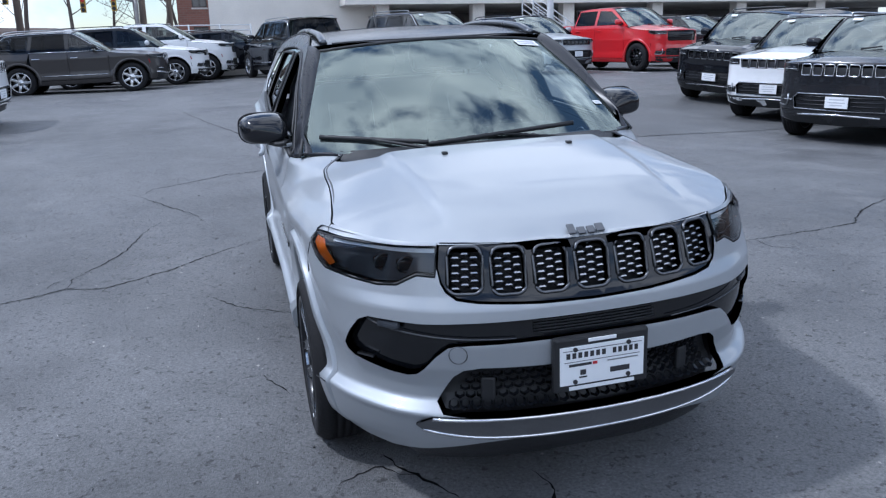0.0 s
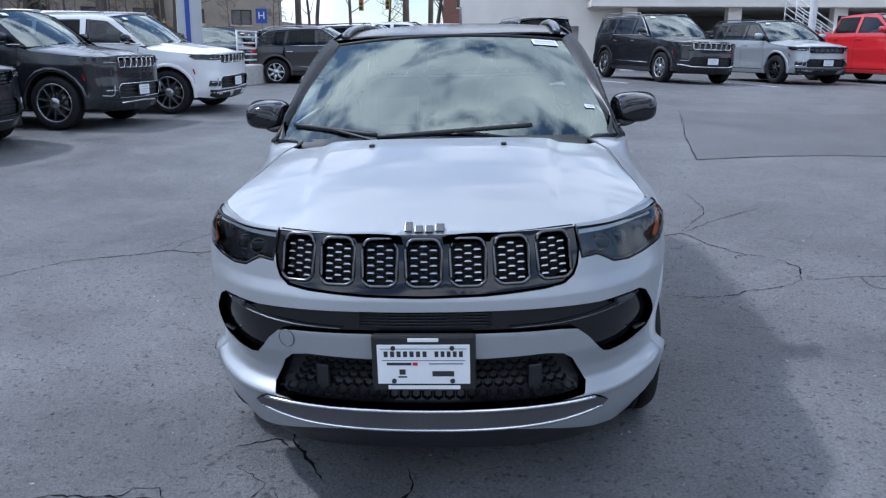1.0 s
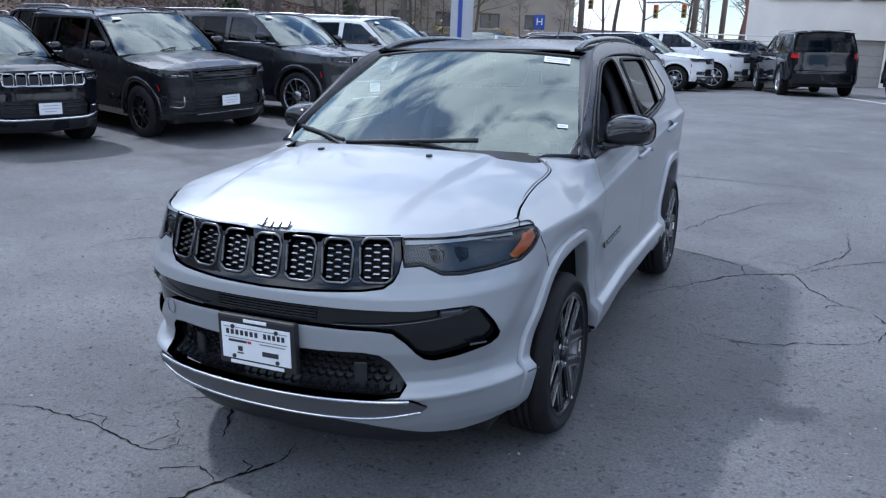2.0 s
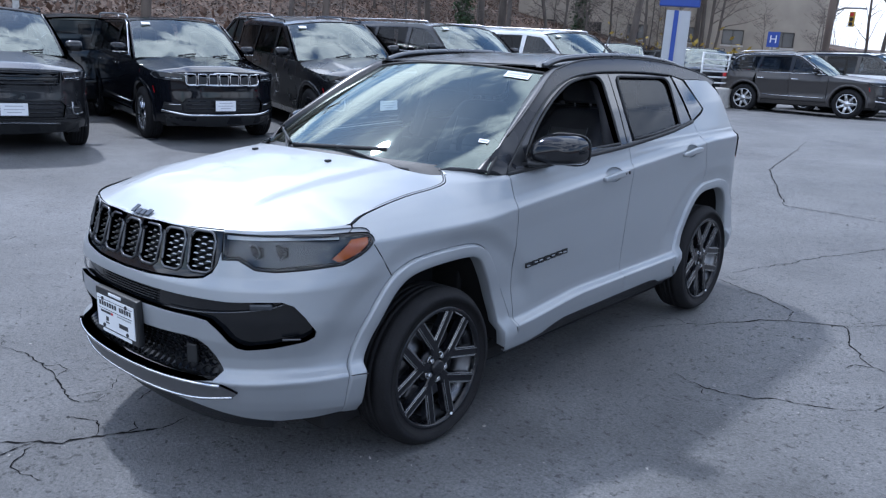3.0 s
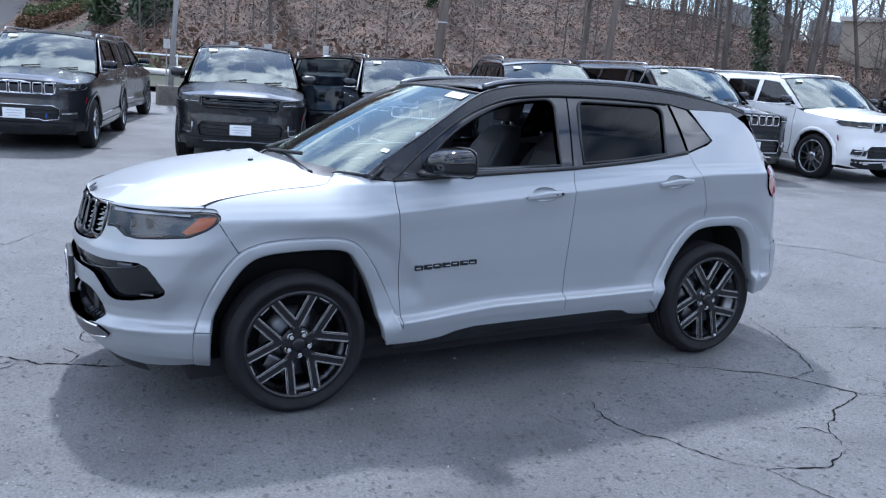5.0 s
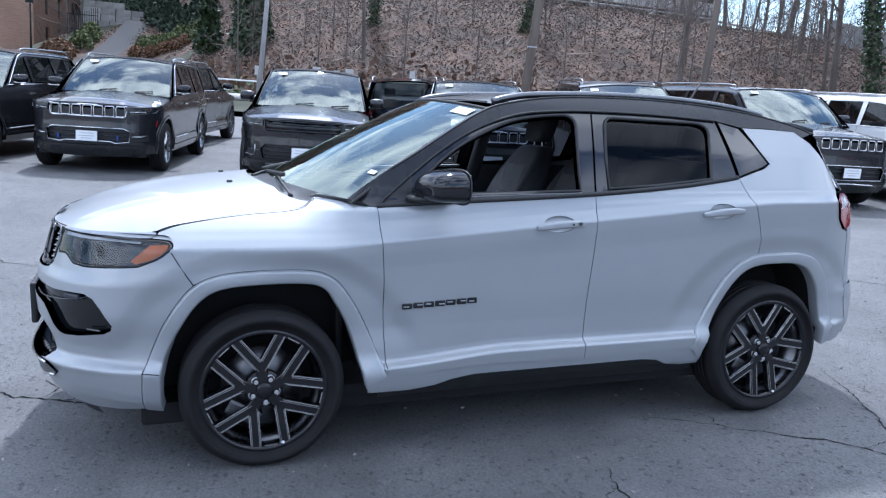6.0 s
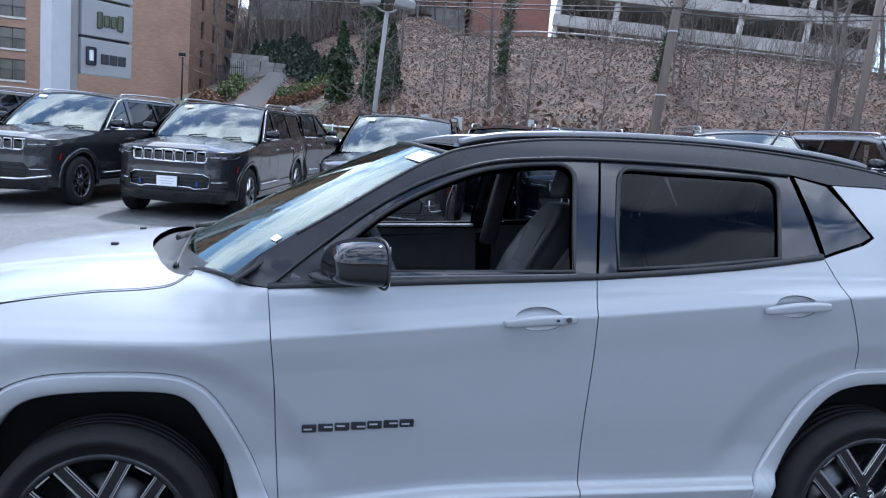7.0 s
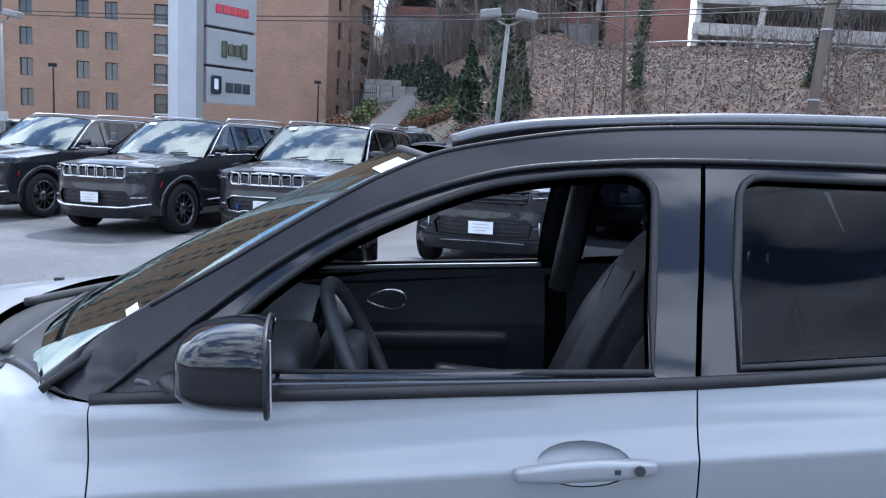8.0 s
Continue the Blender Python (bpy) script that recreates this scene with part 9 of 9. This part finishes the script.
rh_ = []
for r in range(4):
    for k in range(3):
        rh_.append((1.0 + k * 2.0, 2.0 + k * 2.0, 1.2 + r * 3, 2.9 + r * 3))
holed_wall("wall", 7, 14, rh_, 0.4, BRICK_RED, RBH, Matrix.Identity(4))
part("core", box_bm(7, 10, 14, (3.5, 5.6, 7)), BRICK_RED, RBH)
for q in rh_:
    window_unit(RBH, Matrix.Translation(((q[0] + q[1]) / 2, 0.1, (q[2] + q[3]) / 2)), 1.0, 1.7)
BB = thing("beige_house", Matrix.Translation((-34, 47, 1.5)) @ Matrix.Rotation(radians(24), 4, "Z"), "low beige house with small dark windows behind bare trees", "building")
bw_ = [(1.5 + k * 3.2, 2.9 + k * 3.2, 1.6, 2.6) for k in range(6)]
holed_wall("wall", 21, 5.5, bw_, 0.3, TAN, BB, Matrix.Identity(4))
part("core", box_bm(20.8, 9, 5.4, (10.5, 4.9, 2.7)), TAN, BB)
part("roof", box_bm(21.5, 10, 0.3, (10.5, 4.8, 5.65)), CONCRETE, BB)
for q in bw_:
    window_unit(BB, Matrix.Translation(((q[0] + q[1]) / 2, 0.08, 2.1)), 1.4, 1.0)
for i, (x, y) in enumerate(((-13, 33.5), (-9.8, 34.5), (-6.0, 34.0), (-16, 32))):
    vehicle(("dark_suv", "red_suv", "dark_suv", "dark_suv")[i], Matrix.Translation((x, y, 0.45)) @ Matrix.Rotation(radians(75), 4, "Z"), (DKGREY_PAINT, RED_PAINT, GREY_PAINT, BLACK_PAINT)[i], "parked SUV beyond the white fence", L=4.8, W=0.97, Hh=1.78, wb=2.9, grille="bars")

# ---- lot markings and cracks ----
def strip(name, pts, w, dz, material, jitter=0.0, seed=0, label="", category=""):
    """A thin line laid on the lot, jagged by jitter."""
    r = random.Random(seed)
    P = []
    for (x0, y0), (x1, y1) in zip(pts, pts[1:]):
        n = max(1, int(math.hypot(x1 - x0, y1 - y0) / (0.022 if jitter else 0.5)))
        P += [(x0 + (x1 - x0) * k / n, y0 + (y1 - y0) * k / n) for k in range(n)]
    P.append(pts[-1])
    v, off = [], 0.0
    for i, (x, y) in enumerate(P):
        a, b = P[max(0, i - 1)], P[min(len(P) - 1, i + 1)]
        tx, ty = b[0] - a[0], b[1] - a[1]
        L_ = math.hypot(tx, ty) or 1
        nx, ny = -ty / L_, tx / L_
        off = off * 0.8 + r.gauss(0, jitter)
        ww = w * (1 if not jitter else r.uniform(0.25, 1.25) * min(1, 0.25 + 3 * min(i, len(P) - 1 - i) / len(P)))
        for s in (-1, 1):
            X_, Y_ = x + nx * (off + s * ww / 2), y + ny * (off + s * ww / 2)
            v.append((X_, Y_, gz(X_, Y_) + dz))
    me = pydata(name, v, [(2 * i, 2 * i + 1, 2 * i + 3, 2 * i + 2) for i in range(len(P) - 1)])
    return tagged(part(name, me, material), label, category, kind="structure")


CRACKS = [
    ([(-2.9, 2.3), (-2.29, 2.55), (-2.03, 2.50), (-1.60, 2.76), (-1.19, 3.16), (-0.86, 3.44)], 0.011),
    ([(-2.29, 2.55), (-2.27, 2.80), (-2.02, 3.32), (-1.91, 3.88), (-1.78, 4.33)], 0.010),
    ([(-2.06, 5.54), (-1.94, 5.83), (-1.12, 6.22), (-0.14, 6.35)], 0.012), ([(-2.06, 5.54), (-1.84, 5.19), (-1.42, 4.37)], 0.011),
    ([(-1.35, 2.03), (-1.15, 1.73), (-0.70, 1.40)], 0.008), ([(-1.06, 0.66), (-0.95, 0.39)], 0.008),
    ([(2.20, 1.73), (2.61, 1.80), (3.08, 1.84), (3.60, 1.92), (3.91, 2.21), (4.60, 2.62), (6.2, 3.1)], 0.013),
    ([(2.12, 4.63), (2.11, 3.78), (1.79, 3.16), (1.71, 2.97)], 0.008),
    ([(1.26, 1.45), (1.47, 1.38), (1.61, 1.39), (1.84, 1.53), (2.10, 1.62), (2.20, 1.73)], 0.009),
    ([(-0.64, -0.30), (-0.61, -0.40), (-0.54, -0.49), (-0.48, -0.60), (-0.44, -0.70)], 0.016),
    ([(-3.6, 1.5), (-2.99, 2.29), (-2.27, 2.56)], 0.009),
    ([(-0.54, -1.45), (-0.47, -1.33), (-0.39, -1.27), (-0.34, -1.20), (-0.26, -1.13), (-0.21, -1.01), (-0.16, -0.92), (-0.11, -0.85), (-0.07, -0.77), (-0.09, -0.61)], 0.016),
    ([(-0.33, -1.48), (-0.34, -1.40), (-0.35, -1.32), (-0.34, -1.23)], 0.010),
    ([(-1.61, -0.88), (-1.43, -0.83), (-1.23, -0.82), (-1.07, -0.82), (-0.96, -0.87), (-0.82, -0.89), (-0.69, -0.91), (-0.60, -0.88), (-0.51, -0.80)], 0.009),
    ([(0.81, 2.0), (0.98, 2.27), (1.18, 2.55), (1.27, 2.69), (1.41, 2.80), (1.71, 2.97), (1.80, 2.74), (1.93, 2.45), (2.05, 2.34), (2.20, 2.25)], 0.012),
    ([(0.43, 3.51), (0.76, 3.40), (1.05, 3.25), (1.37, 3.05), (1.41, 2.80)], 0.009), ([(2.20, 2.25), (2.28, 2.02), (2.20, 1.73)], 0.010), ([(1.71, 2.97), (2.04, 3.39), (2.60, 3.90)], 0.008),
    ([(0.65, 3.62), (1.00, 4.77), (1.33, 5.50), (2.04, 5.90)], 0.009),
    ([(-5.2, -2.2), (-3.97, -1.75), (-3.75, -1.40), (-4.37, -1.05)], 0.011),
]
rc_ = random.Random(77)
for i, (pts, w_) in enumerate(CRACKS):
    strip("asphalt_crack", pts, w_, 0.003, CRACK, 0.006, i, "jagged dark crack in the asphalt", "crack")
    for k in range(len(pts) - 1):
        if rc_.random() < 0.25:
            x0, y0 = pts[k]
            a = rc_.uniform(0.01, 5.51)
            L_ = rc_.uniform(0.06, 0.22)
            strip("asphalt_crack", [(x0, y0), (x0 + L_ * math.cos(a), y0 + L_ * math.sin(a)), (x0 + 1.7 * L_ * math.cos(a + 0.5), y0 + 1.7 * L_ * math.sin(a + 0.5))], w_ * 0.5, 0.0025, CRACK, 0.006, 100 + i * 9 + k, "fine side crack in the asphalt", "crack")
PATCH = mat("patch_asphalt", (0.105, 0.107, 0.110), 0.6, var=0.22, scale=0.9, bump=0.8, bscale=70, var2=0.4, scale2=75, spec=0.3)
pv = []
for i in range(17):
    for k in range(13):
        u, t = i / 16, k / 12
        x, y = (2.64 + 6.4 * u) * (1 - t) + (3.59 + 6.4 * u) * t, (6.41 + 2.06 * u) * (1 - t) + (11.72 + 2.06 * u) * t
        pv.append((x, y, gz(x, y) + 0.005))
tagged(part("asphalt_patch", pydata("asphalt_patch", pv, [(i * 13 + k, (i + 1) * 13 + k, (i + 1) * 13 + k + 1, i * 13 + k + 1) for i in range(16) for k in range(12)], True), PATCH), "darker patch of newer asphalt", "patch", kind="structure")
strip("patch_seam", [(3.59, 11.72), (2.87, 8.04), (2.64, 6.41), (5.29, 7.26)], 0.014, 0.009, CRACK, 0.004, 501, "straight seam of an asphalt patch", "crack")
strip("patch_seam", [(-1.94, 13.41), (-0.87, 8.56), (0.03, 6.59), (2.64, 6.41)], 0.014, 0.006, CRACK, 0.004, 502, "straight seam of an asphalt patch", "crack")
for i, x in enumerate((3.6, 7.4, 11.0, 14.2)):
    strip("parking_line", [(x, 17.6 + i * 0.4), (x - 1.6, 22.6 + i * 0.4)], 0.12, 0.005, LINE_WHITE, label="white painted parking line", category="line")
# loose grit
scatter("loose_grit", 2600, lambda r: (lambda x, y: Vector((x, y, gz(x, y) + 0.004)))(r.uniform(-5, 5), r.uniform(-3.5, 7)), 0.008, mat("grit", (0.30, 0.29, 0.28), 0.9, var=0.4, scale=40), 9, "loose pale grit on the asphalt", "grit", 0.15)
